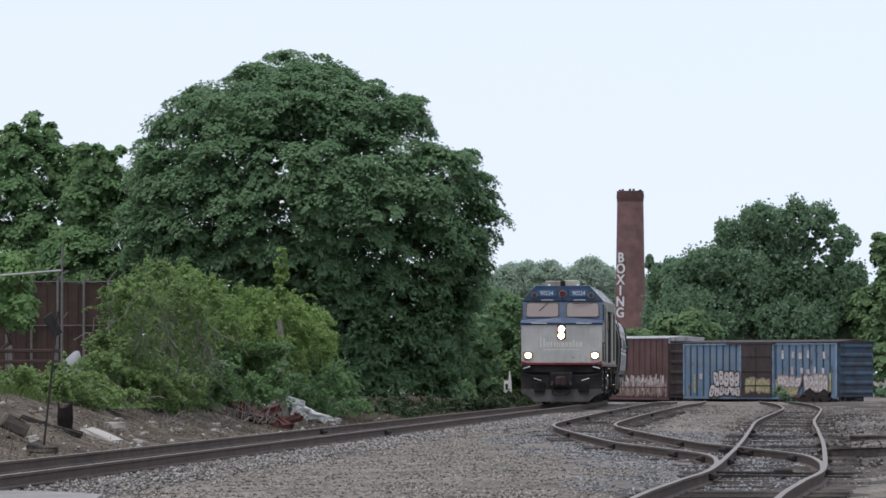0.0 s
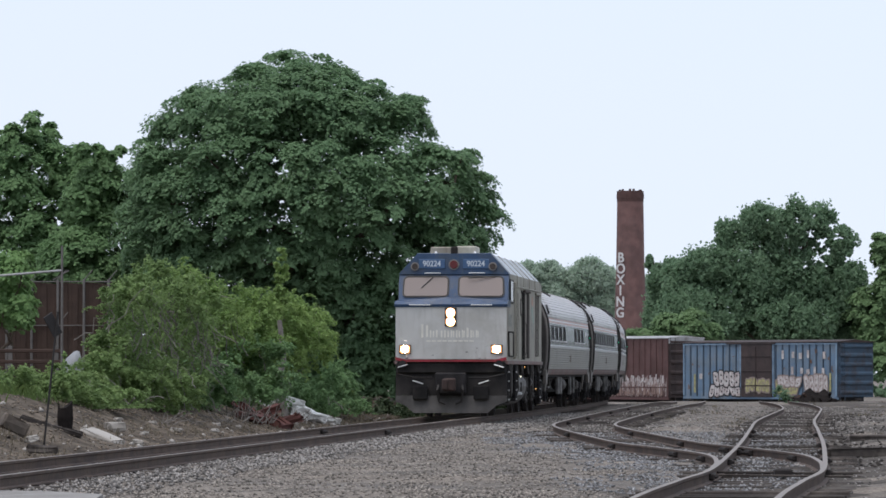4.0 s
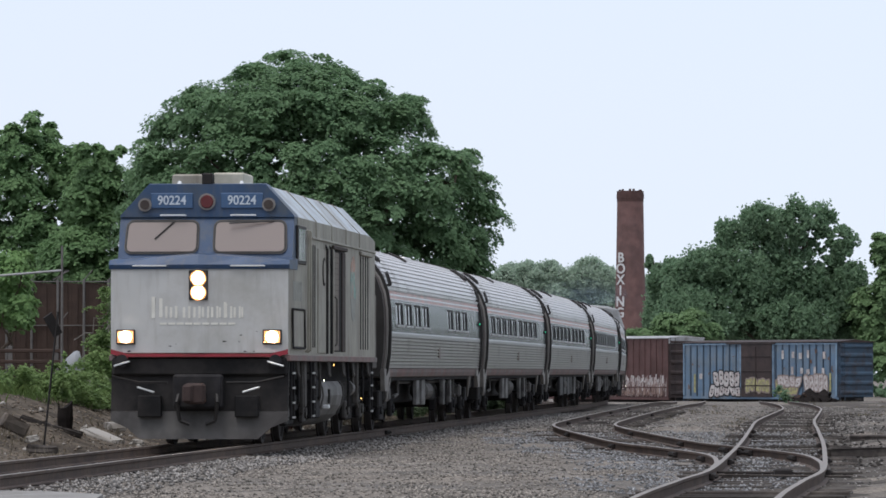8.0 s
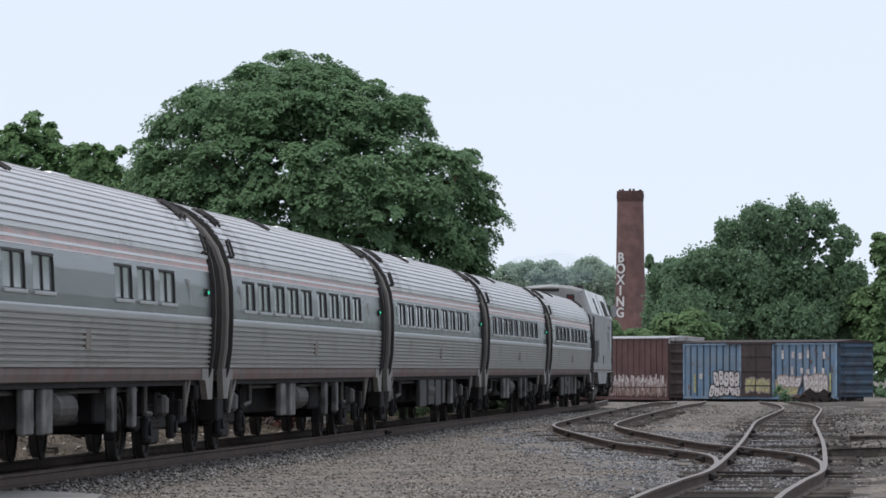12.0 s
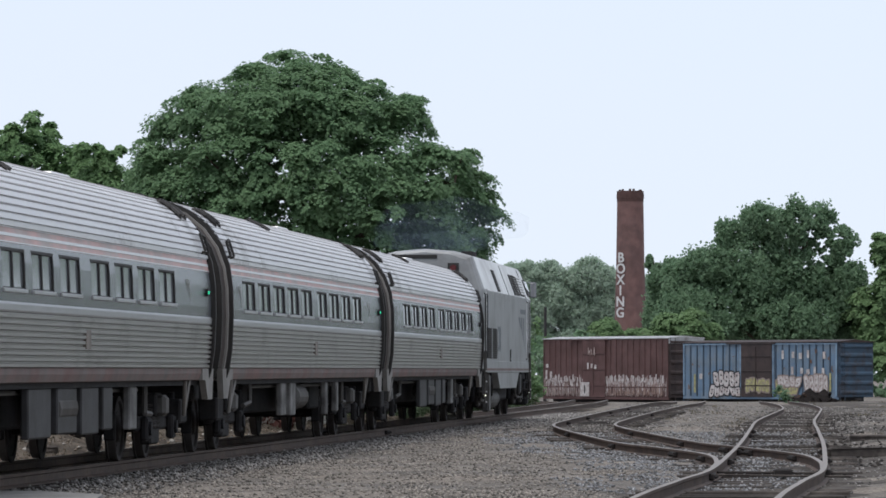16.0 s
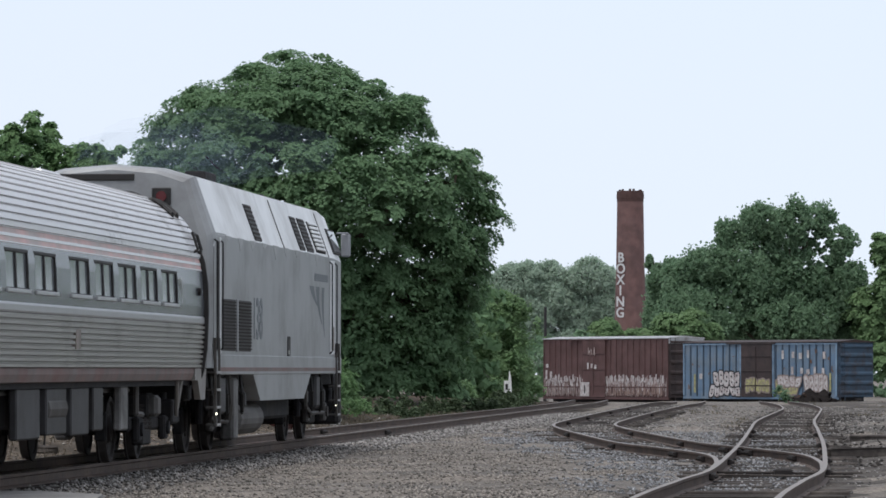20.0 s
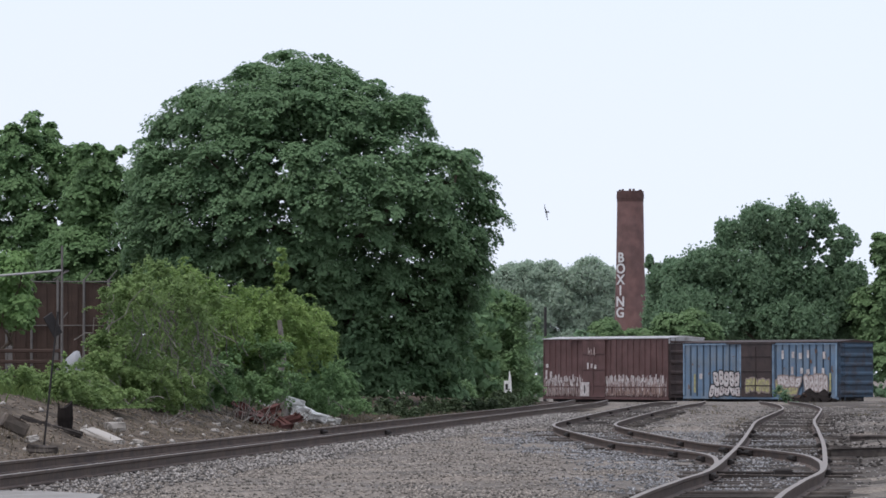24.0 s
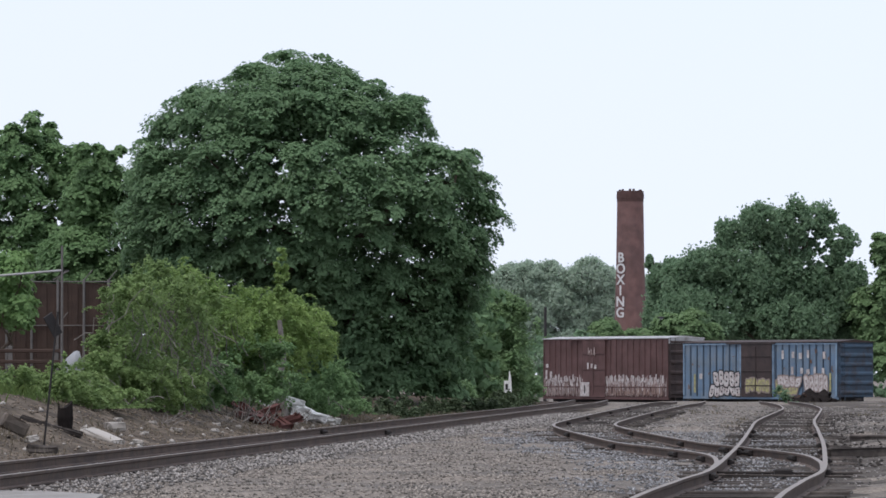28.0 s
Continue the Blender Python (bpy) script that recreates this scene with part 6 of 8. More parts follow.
        # rear porch
        for z in (1.8, 2.25, 2.7):
            bm = bmesh.new()
            tube(bm, [(-6.5, sy * 1.3, z + 0.12), (-6.95, sy * 1.42, z), (-7.3, sy * 1.42, z)], 0.02, 5)
            part("porch_rail", bm, M_SKIRT, t)
        for x in (-7.3, -6.98):
            bm = bmesh.new()
            tube(bm, [(x, sy * 1.42, 1.45), (x, sy * 1.42, 2.75)], 0.025, 5)
            part("porch_post", bm, M_SKIRT, t)
        # below the sill
        for x in (7.6, 4.55, -5.9):
            bm = bmesh.new()
            for xx in (x - 0.2, x + 0.2):
                tube(bm, [(xx, sy * 1.47, 1.45), (xx, sy * 1.47, 0.42)], 0.025, 5)
            for k in range(4):
                box(bm, x - 0.2, x + 0.2, *q(1.40, 1.49), 0.45 + 0.25 * k, 0.475 + 0.25 * k)
            ld = part("step_ladder", bm, M_UNDER, t)
            for k in range(4):
                part("step_edge", boxes((x - 0.19, x + 0.19, *q(1.492, 1.51), 0.447 + 0.25 * k, 0.482 + 0.25 * k)), M_STEP, ld, "worn bright step edge")
        for k, (x, low) in enumerate(((6.2, 0.75), (5.6, 0.55), (3.75, 0.6), (2.75, 0.8), (-2.2, 0.6), (-3.0, 0.9), (-4.9, 0.7), (-6.3, 0.8))):
            bm = bmesh.new()
            tube(bm, [(x, sy * 1.40, 1.44), (x + 0.03, sy * 1.42, (1.44 + low) / 2), (x - 0.05, sy * 1.41, low), (x - 0.3, sy * 1.36, low - 0.06)], 0.028, 6)
            part("air_pipe", bm, M_DUST if k % 2 else M_UNDER, t)
        for x in (6.75, 4.05, 1.75, -0.75, -2.6, -5.4):
            bm = bmesh.new()
            tube(bm, [(x + 0.14, sy * 1.46, 1.43), (x + 0.14, sy * 1.48, 1.22), (x - 0.14, sy * 1.48, 1.16), (x - 0.14, sy * 1.46, 1.43)], 0.022, 5)
            part("lift_bracket", bm, M_DUST, t)
        bm = bmesh.new()
        cyl(bm, (7.0, sy * 1.30, 0.98), (7.45, sy * 1.30, 0.98), 0.15, n=14)
        part("brake_cylinder", bm, M_PALE, t)
        bm = bmesh.new()
        cyl(bm, (-3.2, sy * 1.30, 0.92), (-2.8, sy * 1.30, 0.92), 0.15, n=14)
        part("brake_cylinder", bm, M_PALE, t)
        for x, z, mm in ((3.0, 1.08, M_YELLOW), (1.35, 1.36, M_AMBER), (-3.6, 0.72, M_AMBER)):
            bm = bmesh.new()
            cyl(bm, (x, sy * 1.51, z), (x, sy * 1.525, z), 0.017, n=10)
            part("side_lamp", bm, mm, t, "small lit side lamp")
        bm = bmesh.new()
        tube(bm, [(6.8, sy * 1.25, 1.4), (6.8, sy * 1.25, 0.6), (5.9, sy * 1.25, 0.5)], 0.035)
        part("brake_pipe", bm, M_DUST, t)
        bm = bmesh.new()
        tube(bm, [(-4.6, sy * 1.3, 1.4), (-4.6, sy * 1.3, 0.7), (-5.3, sy * 1.28, 0.55)], 0.035)
        part("brake_pipe", bm, M_DUST, t)
        bm = bmesh.new()
        tube(bm, [(3.3, sy * 1.35, 1.4), (3.3, sy * 1.35, 0.55)], 0.05)
        part("brake_pipe", bm, M_DUST, t)
        for ta, tb in ((4.9, 5.15), (-4.1, -3.9)):
            part("hanger", boxes((ta, tb, *q(1.3, 1.42), 0.62, 1.42), bevel=0.02), M_DUST, t)
    bm = bmesh.new()
    ring = [(-1.28, 1.06), (-1.36, 0.96), (-1.38, 0.80), (-1.34, 0.62), (-1.24, 0.45), (-1.06, 0.32), (-0.84, 0.25)]
    ring += [(-y, z) for y, z in ring[::-1]]
    loft(bm, [[(2.2, y, z) for y, z in ring], [(-1.7, y, z) for y, z in ring]])
    tk = part("fuel_tank", bm, M_TANK, t, "dusty grey fuel tank")
    for sy in (-1, 1):
        for x in (2.0, -1.5):
            bm = bmesh.new()
            tube(bm, [(x, sy * 1.30, 1.07), (x, sy * 1.375, 0.96), (x, sy * 1.395, 0.80), (x, sy * 1.355, 0.62), (x, sy * 1.255, 0.45)], 0.018, 5)
            part("tank_strap", bm, M_DUST, tk)
        part("fuel_gauge", boxes((0.9, 1.0, min(sy * 1.37, sy * 1.41), max(sy * 1.37, sy * 1.41), 0.66, 0.92), bevel=0.01), M_RUBBER, tk)
        part("filler_cap", boxes((1.25, 1.5, min(sy * 1.3, sy * 1.44), max(sy * 1.3, sy * 1.44), 0.56, 0.64), bevel=0.02), M_GRAB, tk)
    part("tank_skirt", boxes((2.22, 2.9, -1.36, 1.36, 0.4, 1.1), bevel=0.03), M_UNDER, t)
    part("underframe", boxes((-6.9, 8.2, -0.95, 0.95, 1.0, 1.44), bevel=0.02), M_UNDER, t)
    part("rear_porch", boxes((-7.4, -6.5, -1.45, 1.45, 1.30, 1.46), bevel=0.02), M_DUST, t)
    part("rear_wall", boxes((-6.62, -6.5, -0.6, 0.6, 1.46, 3.6), bevel=0.02), M_UNDER, t)
    bm = bmesh.new()
    cyl(bm, (-6.9, 0, 0.87), (-8.1, 0, 0.87), 0.14, n=10)
    part("coupler", bm, M_UNDER, t)
    for x in (5.03, -5.03):
        truck(t, x, 2.74, 0.508, WHEEL_ENGINE, True)
    return t


# ------------------------------------------------------------------ diesel locomotive at the tail, its nose away from the coaches
def engine():
    t = thing("diesel_locomotive", None, "silver-grey diesel passenger locomotive with louvred side grilles", "locomotive")
    W = 1.50
    def sec(x, edge=3.30, top=4.28, half=1.19, w=W, low=1.42):
        return [(x, -w, low), (x, -w, edge), (x, -half, top - 0.12), (x, -half * 0.6, top), (x, half * 0.6, top), (x, half, top - 0.12), (x, w, edge), (x, w, low)]
    bm = bmesh.new()
    loft(bm, [sec(9.95, 3.1, 4.22, 1.12), sec(9.7), sec(-6.9), sec(-8.3, 3.26, 4.2, 1.18, 1.49), sec(-8.9, 3.2, 4.05, 1.12, 1.42), sec(-9.75, 2.95, 3.25, 1.0, 1.15), sec(-10.1, 2.2, 2.6, 0.95, 1.05)])
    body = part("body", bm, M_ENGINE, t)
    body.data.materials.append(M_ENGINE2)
    # Faces turned upward take the paler material.
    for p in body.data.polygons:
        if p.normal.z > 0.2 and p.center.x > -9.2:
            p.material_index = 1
    bm = bmesh.new()
    def hood(x, w, shoulder, top):
        half = w * 0.80
        arch = [(w, shoulder - 0.05), (w - 0.01, shoulder + 0.03), (half + 0.03, top - 0.27), (half, top - 0.19), (half * 0.62, top - 0.06), (0.0, top)]
        return [(x, -w, 1.3)] + [(x, -y, z) for y, z in arch] + [(x, y, z) for y, z in arch[-2::-1]] + [(x, w, 1.3)]
    loft(bm, [hood(10.14, 1.33, 3.18, 4.25), hood(10.11, 1.42, 3.23, 4.30), hood(10.0, 1.485, 3.28, 4.335), hood(9.75, 1.506, 3.30, 4.345), hood(8.6, 1.504, 3.30, 4.34), hood(6.6, 1.48, 3.26, 4.29)])
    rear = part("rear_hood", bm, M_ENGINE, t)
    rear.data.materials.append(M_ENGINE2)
    # Upward hood faces ahead of the tail take the paler material.
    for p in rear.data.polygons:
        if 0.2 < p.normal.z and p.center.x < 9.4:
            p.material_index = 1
    part("roof_vent_box", boxes((6.0, 7.3, 0.70, 1.02, 4.15, 4.34), bevel=0.02), M_UNDER, t, "dark square roof vent")
    part("rear_slot", boxes((10.13, 10.17, -0.92, 0.33, 4.09, 4.19), bevel=0.01), M_RUBBER, t, "dark vent slot")
    rl = part("rear_light_box", boxes((10.12, 10.18, 0.60, 0.88, 3.72, 3.98), bevel=0.012), M_RUBBER, t)
    bm = bmesh.new()
    cyl(bm, (10.17, 0.74, 3.85), (10.20, 0.74, 3.85), 0.08, n=14)
    part("lens", bm, M_BEACON, rl, "red lens")
    part("exhaust_hood", boxes((2.6, 4.0, -0.35, 0.35, 4.27, 4.42), bevel=0.03), M_UNDER, t, "sooty exhaust hood")
    part("roof_fan_housing", boxes((5.6, 6.2, -0.45, 0.45, 4.25, 4.33), bevel=0.03), M_ENGINE2, t)
    part("roof_hatch", boxes((-3.5, 2.0, -0.5, 0.5, 4.27, 4.315), bevel=0.02), M_ENGINE2, t)
    bm = bmesh.new()
    for y in (-0.25, 0.0, 0.25):
        cyl(bm, (-6.2, y, 4.36), (-5.8, y, 4.36), 0.09, 0.04, n=10)
    part("horn", bm, M_UNDER, t)
    for sy in (-1, 1):
        q = lambda a, b: (min(sy * a, sy * b), max(sy * a, sy * b))
        def lie(x, z, w, h, name, material, out=0.0, bev=0.0, parent=t, label="", th=0.02, rise=None):
            """A panel on the slanted upper side."""
            sl = math.atan2(0.31, 0.86)
            bm = boxes((-w / 2, w / 2, -th, th + out, -h / 2, h / 2), bevel=bev)
            ob = part(name, bm, material, parent, label)
            f = (z - 3.30) / 0.86
            m = pose(x, sy * (1.50 - 0.31 * f), z) @ (pose(0, 0, 0, math.degrees(sl) * sy) if sy > 0 else pose(0, 0, 0, -math.degrees(sl)) @ pose(0, 0, 0, 0, 0, 180))
            ob.matrix_local = parent.matrix_local.inverted() @ m if parent is not t else m
            return ob
        part("lower_band", boxes((-8.2, 9.85, *q(1.49, 1.512), 1.20, 1.50), bevel=0.01), M_ENGINE, t)
        bm = bmesh.new()
        loft(bm, [[(5.15, sy * yy, 1.22), (4.15, sy * yy, 0.78), (-2.1, sy * yy, 0.78), (-3.25, sy * yy, 1.22)] for yy in (1.2, 1.498)])
        part("tank_skirt", bm, M_ENGINE, t)
        for x0, x1 in ((9.08, 7.42), (7.12, 5.45)):
            g = part("side_grille", boxes((x1, x0, *q(1.495, 1.508), 1.56, 2.35), bevel=0.006), M_RUBBER, t, "dark louvred grille")
            for k in range(15):
                part("slat", boxes((x1 + 0.04, x0 - 0.04, *q(1.506, 1.528), 1.585 + 0.051 * k, 1.607 + 0.051 * k)), M_LOUVRE, g)
        part("grille_divider", boxes((7.20, 7.34, *q(1.495, 1.53), 1.55, 2.36), bevel=0.008), M_ENGINE, t)
        # Flat black panel stands in for the shade in the door recess.
        part("rear_door_recess", boxes((9.34, 9.72, *q(1.496, 1.509), 1.56, 3.20)), M_RUBBER, t)
        rf = part("recess_frame", boxes((9.22, 9.32, *q(1.496, 1.52), 1.52, 3.26), bevel=0.006), M_ENGINE2, t, "pale door edge")
        part("sill_line", boxes((-8.0, 9.6, *q(1.505, 1.516), 1.25, 1.31)), M_PINK2, t, "thin faded red line")
        for k in range(9):
            # pale paint worn down over the side below the slope
            x, dz = 8.3 - 1.55 * k, 0.05 + 0.17 * ((k * 5) % 7) / 7
            bm = bmesh.new()
            loft(bm, [[(x + 0.34, sy * yy, 3.31), (x + 0.12, sy * yy, 3.28 - dz * 0.6), (x + 0.03, sy * yy, 3.28 - dz), (x - 0.1, sy * yy, 3.27 - dz * 0.5), (x - 0.4, sy * yy, 3.31)] for yy in (1.47, 1.5035)])
            part("worn_paint_patch", bm, M_WORN, t, "pale worn paint")
        for x in (9.28, 9.9, -6.25, -7.05):
            bm = bmesh.new()
            tube(bm, [(x, sy * 1.5, 3.22), (x, sy * 1.55, 3.18), (x, sy * 1.55, 1.6), (x, sy * 1.5, 1.56)], 0.013, 5)
            part("handrail", bm, M_UNDER, t)
        dr = part("cab_door", boxes((-7.0, -6.3, *q(1.498, 1.516), 1.55, 3.25), bevel=0.008), M_ENGINE2, t)
        part("door_handle_recess", boxes((-6.85, -6.5, *q(1.514, 1.522), 1.62, 2.05)), M_BROWN, dr)
        # Flat black panel, painted for the shade in the filler recess.
        hd = part("fuel_filler_recess", boxes((0.1, 0.42, *q(1.496, 1.508), 1.50, 1.83), bevel=0.02), M_RUBBER, t)
        part("filler_lamp", boxes((0.2, 0.4, *q(1.507, 1.52), 1.53, 1.6)), M_FADED, hd)
        text_part("number", "138", 0.92, M_LOGO, t, (Matrix(((-1, 0, 0, 4.55), (0, 0, sy, sy * 1.502), (0, 1, 0, 2.05), (0, 0, 0, 1))) if sy > 0 else Matrix(((1, 0, 0, 4.55), (0, 0, -1, -1.502), (0, 1, 0, 2.05), (0, 0, 0, 1)))), "slate-blue digits", 0.003, 0.95, 0.012)
        part("word_bar", boxes((-5.9, -3.75, *q(1.501, 1.505), 2.84, 2.97)), M_LOGO, t)
        for k, (spread, foot, wide) in enumerate(((2.0, 2.36, 0.66), (1.05, 2.08, 0.50), (0.15, 1.86, 0.38))):
            bm = bmesh.new()
            near, far = [], []
            for j in range(8):
                s = j / 7
                zz, xx, hw = foot + (2.74 - foot) * s, -5.45 + spread * (0.45 + 0.55 * s ** 0.7) + 0.25 * math.sin(s * 2.4), 0.05 + wide * 0.5 * s ** 0.9
                near.append((xx + hw, zz))
                far.append((xx - hw, zz))
            for j in range(7):
                bm.faces.new([bm.verts.new((x, sy * 1.5035, z)) for x, z in (near[j], near[j + 1], far[j + 1], far[j])])
            part("emblem_stroke", bm, M_LOGO, t)
        for x, w in ((4.4, 0.85), (-1.95, 0.75), (-3.2, 1.0)):
            v = lie(x, 3.62, w, 0.62, "upper_vent", M_RUBBER, label="dark slatted upper vent", bev=0.01)
            for k in range(8):
                o = part("slat", boxes((-w / 2 + 0.04, w / 2 - 0.04, 0.018, 0.03, -0.28 + 0.075 * k, -0.25 + 0.075 * k)), M_LOUVRE, v)
        v = lie(-4.95, 3.62, 1.45, 0.58, "upper_louvre", M_UNDER, label="pale louvred panel", bev=0.01)
        for k in range(7):
            part("slat", boxes((-0.68, 0.68, 0.015, 0.045, -0.25 + 0.08 * k, -0.20 + 0.08 * k), bevel=0.004), M_ENGINE2, v)
        for x in (0.9, -6.1):
            lie(x, 3.70, 0.05, 0.85, "panel_seam", M_DUST, th=0.012)
        cw = lie(-7.85, 3.62, 1.3, 0.5, "cab_side_window", M_RUBBER, bev=0.02)
        part("pane", boxes((-0.56, 0.56, 0.018, 0.028, -0.2, 0.2)), M_DARKGLASS, cw)
        bm = bmesh.new()
        box(bm, -8.62, -8.56, *q(1.46, 1.64), 3.36, 3.80, 0.03)
        tube(bm, [(-8.4, sy * 1.4, 3.8), (-8.58, sy * 1.6, 3.8)], 0.018, 5)
        part("mirror", bm, M_MIRROR, t, "grey mirror housing")
        # steps, pipes and lamps below
        for x in (9.75, -7.4):
            bm = bmesh.new()
            for xx in (x - 0.22, x + 0.22):
                tube(bm, [(xx, sy * 1.52, 1.75), (xx, sy * 1.53, 0.42)], 0.025, 5)
            for k in range(4):
                box(bm, x - 0.22, x + 0.22, *q(1.38, 1.54), 0.44 + 0.26 * k, 0.47 + 0.26 * k)
            ld = part("step_ladder", bm, M_DUST, t)
            for k in range(4):
                part("step_edge", boxes((x - 0.21, x + 0.21, *q(1.542, 1.555), 0.437 + 0.26 * k, 0.475 + 0.26 * k)), M_STEP, ld, "worn bright step edge")
        for x, mm, rr in ((10.0, M_YELLOW, 0.016), (-6.9, M_YELLOW, 0.008)):
            bm = bmesh.new()
            cyl(bm, (x, sy * 1.54, 0.62), (x, sy * 1.555, 0.62), rr, n=10)
            part("step_lamp", bm, mm, t, "small lit step lamp")
        for x in (9.35, 7.55, 5.7, -4.35, -5.9, -7.9, -8.8):
            bm = bmesh.new()
            tube(bm, [(x, sy * 1.36, 1.22), (x + 0.05, sy * 1.40, 0.9), (x - 0.12, sy * 1.38, 0.62), (x - 0.3, sy * 1.3, 0.5)], 0.03, 6)
            part("sand_hose", bm, M_RUBBER, t)
        for x in (8.95, 4.95, -3.95, -6.75, -8.4):
            part("brake_cylinder", boxes((x - 0.14, x + 0.14, *q(1.22, 1.36), 0.66, 0.94), bevel=0.05), M_DARKBOX, t)
        for ta, tb in ((7.9, 8.6), (-5.4, -4.8)):
            part("truck_box", boxes((ta, tb, *q(1.2, 1.42), 0.6, 1.18), bevel=0.04), M_DARKBOX, t)
        part("sand_box", boxes((6.2, 6.85, *q(1.2, 1.40), 0.18, 1.15), bevel=0.04), M_PALE, t)
        bm = bmesh.new()
        cyl(bm, (2.7, sy * 1.12, 0.5), (5.6, sy * 1.12, 0.5), 0.26, n=18)
        cyl(bm, (5.6, sy * 1.12, 0.5), (5.75, sy * 1.12, 0.5), 0.26, 0.14, n=18)
        part("air_reservoir", bm, M_DUST, t)
        bm = bmesh.new()
        tube(bm, [(9.2, sy * 1.35, 1.2), (9.2, sy * 1.35, 0.6), (8.5, sy * 1.3, 0.5), (5.9, sy * 1.3, 0.45)], 0.035)
        part("brake_pipe", bm, M_DUST, t)
        bm = bmesh.new()
        tube(bm, [(-3.6, sy * 1.35, 1.2), (-3.7, sy * 1.35, 0.62), (-5.0, sy * 1.3, 0.5), (-7.0, sy * 1.3, 0.5)], 0.035)
        part("brake_pipe", bm, M_DUST, t)
        bm = bmesh.new()
        tube(bm, [(7.3, sy * 1.38, 1.2), (7.2, sy * 1.4, 0.75), (7.2, sy * 1.38, 0.5)], 0.05)
        part("brake_pipe", bm, M_DUST, t)
    part("windshield", boxes((-9.45, -9.4, -0.95, 0.95, 3.25, 3.75), bevel=0.02), M_DARKGLASS, t)
    part("tank_body", boxes((-2.4, 4.0, -1.2, 1.2, 0.45, 1.22), bevel=0.05), M_UNDER, t)
    part("underframe", boxes((-9.6, 9.9, -1.3, 1.3, 1.0, 1.40), bevel=0.02), M_UNDER, t)
    part("nose_pilot", boxes((-10.2, -9.6, -1.3, 1.3, 0.25, 1.3), bevel=0.06), M_UNDER, t)
    bm = bmesh.new()
    cyl(bm, (9.8, 0, 0.87), (10.5, 0, 0.87), 0.14, n=10)
    part("coupler", bm, M_UNDER, t)
    for x in (6.6, -6.6):
        truck(t, x, 2.84, 0.508, WHEEL_ENGINE, True)
    return t


WINDOW = window_meshes()
NINE = [10.26 - 2.045 * i for i in range(5)] + [-0.36 - 2.045 * i for i in range(4)]
NINE_BACK = [9.15 - 2.02 * i for i in range(4)] + [0.5 - 2.02 * i for i in range(5)]
CAFE = [10.29 - 2.07 * i for i in range(4)] + [-2.37 - 2.07 * i for i in range(3)]
VEHICLES = [(cab_car(), -8.56, 5.03)]
VEHICLES.append((coach(CAFE, "fluted stainless-steel cafe coach with few windows", gear=0), -29.205, 9.07))
VEHICLES.append((coach(NINE, "fluted stainless-steel passenger coach with blue-grey window band", gear=0), -55.215, 9.07))
VEHICLES.append((coach(NINE, "fluted stainless-steel passenger coach with blue-grey window band", gear=1), -81.225, 9.07))
VEHICLES.append((coach(NINE, "fluted stainless-steel passenger coach with blue-grey window band", gear=0), -107.235, 9.07))
VEHICLES.append((coach(NINE_BACK, "fluted stainless-steel passenger coach coupled to the locomotive", gear=1), -133.245, 9.07))
VEHICLES.append((engine(), -156.75, 6.6))


def front_s(t):
    """Where the head of the train stands along the main line at t seconds."""
    u = t - 8.0
    return 12.8425 * u + 0.0097 * u * u / 2 + 0.0536 * u ** 3 / 60
# ------------------------------------------------------------------ freight cars
M_OXIDE = streaked(mat("oxide_red_freight_paint", (0.112, 0.058, 0.055), 0.7, vary=0.16, scale=1.5, bump=0.08, second=(0.075, 0.035, 0.032), amount=0.4, second_scale=0.6), (0.055, 0.030, 0.026), 0.5, 2.0, 0.25)
# Ribs are darker than the blue panels between them.
M_FRIB = mat("dark_blue_rib", (0.035, 0.056, 0.085), 0.7, vary=0.2, scale=1.5)
M_FBLUE = streaked(mat("sky_blue_freight_paint", (0.118, 0.192, 0.285), 0.6, vary=0.18, scale=1.5, bump=0.08, second=(0.16, 0.205, 0.25), amount=0.35, second_scale=0.8), (0.20, 0.215, 0.23), 0.5, 2.0, 0.3)
M_FBLUE2 = mat("dull_navy_freight_paint", (0.05, 0.088, 0.138), 0.65, vary=0.15, scale=1.5, bump=0.08, second=(0.05, 0.05, 0.06), amount=0.35)
M_FBROWN = mat("dark_brown_freight_paint", (0.05, 0.034, 0.032), 0.75, vary=0.2, scale=1.5, bump=0.08, second=(0.03, 0.022, 0.022), amount=0.4)
M_FGREY = mat("pale_grey_freight_roof", (0.42, 0.43, 0.44), 0.6, vary=0.12, scale=1.0, second=(0.26, 0.25, 0.25), amount=0.35)
M_SPRAY = mat("white_spray_paint", (0.55, 0.53, 0.52), 0.6, vary=0.2, scale=6, second=(0.33, 0.27, 0.26), amount=0.4, second_scale=4)
M_SPRAY2 = mat("pale_pink_spray_paint", (0.42, 0.36, 0.34), 0.6, vary=0.25, scale=6, second=(0.18, 0.10, 0.09), amount=0.4, second_scale=5)
M_SPRAY3 = mat("yellow_spray_paint", (0.42, 0.40, 0.17), 0.6, vary=0.25, scale=6, second=(0.20, 0.19, 0.12), amount=0.4, second_scale=5)
M_SPRAY5 = mat("grey_brown_spray_paint", (0.20, 0.17, 0.155), 0.6, vary=0.25, scale=6, second=(0.30, 0.22, 0.20), amount=0.4, second_scale=5)
M_SPRAY6 = mat("dull_pink_spray_paint", (0.27, 0.185, 0.155), 0.6, vary=0.25, scale=6)
M_FBLUE3 = mat("pale_worn_blue_edge", (0.22, 0.32, 0.43), 0.6, vary=0.2, scale=2, second=(0.12, 0.2, 0.3), amount=0.4)
M_RUST2B = mat("orange_brown_rust_patch", (0.14, 0.075, 0.045), 0.85, vary=0.3, scale=4)
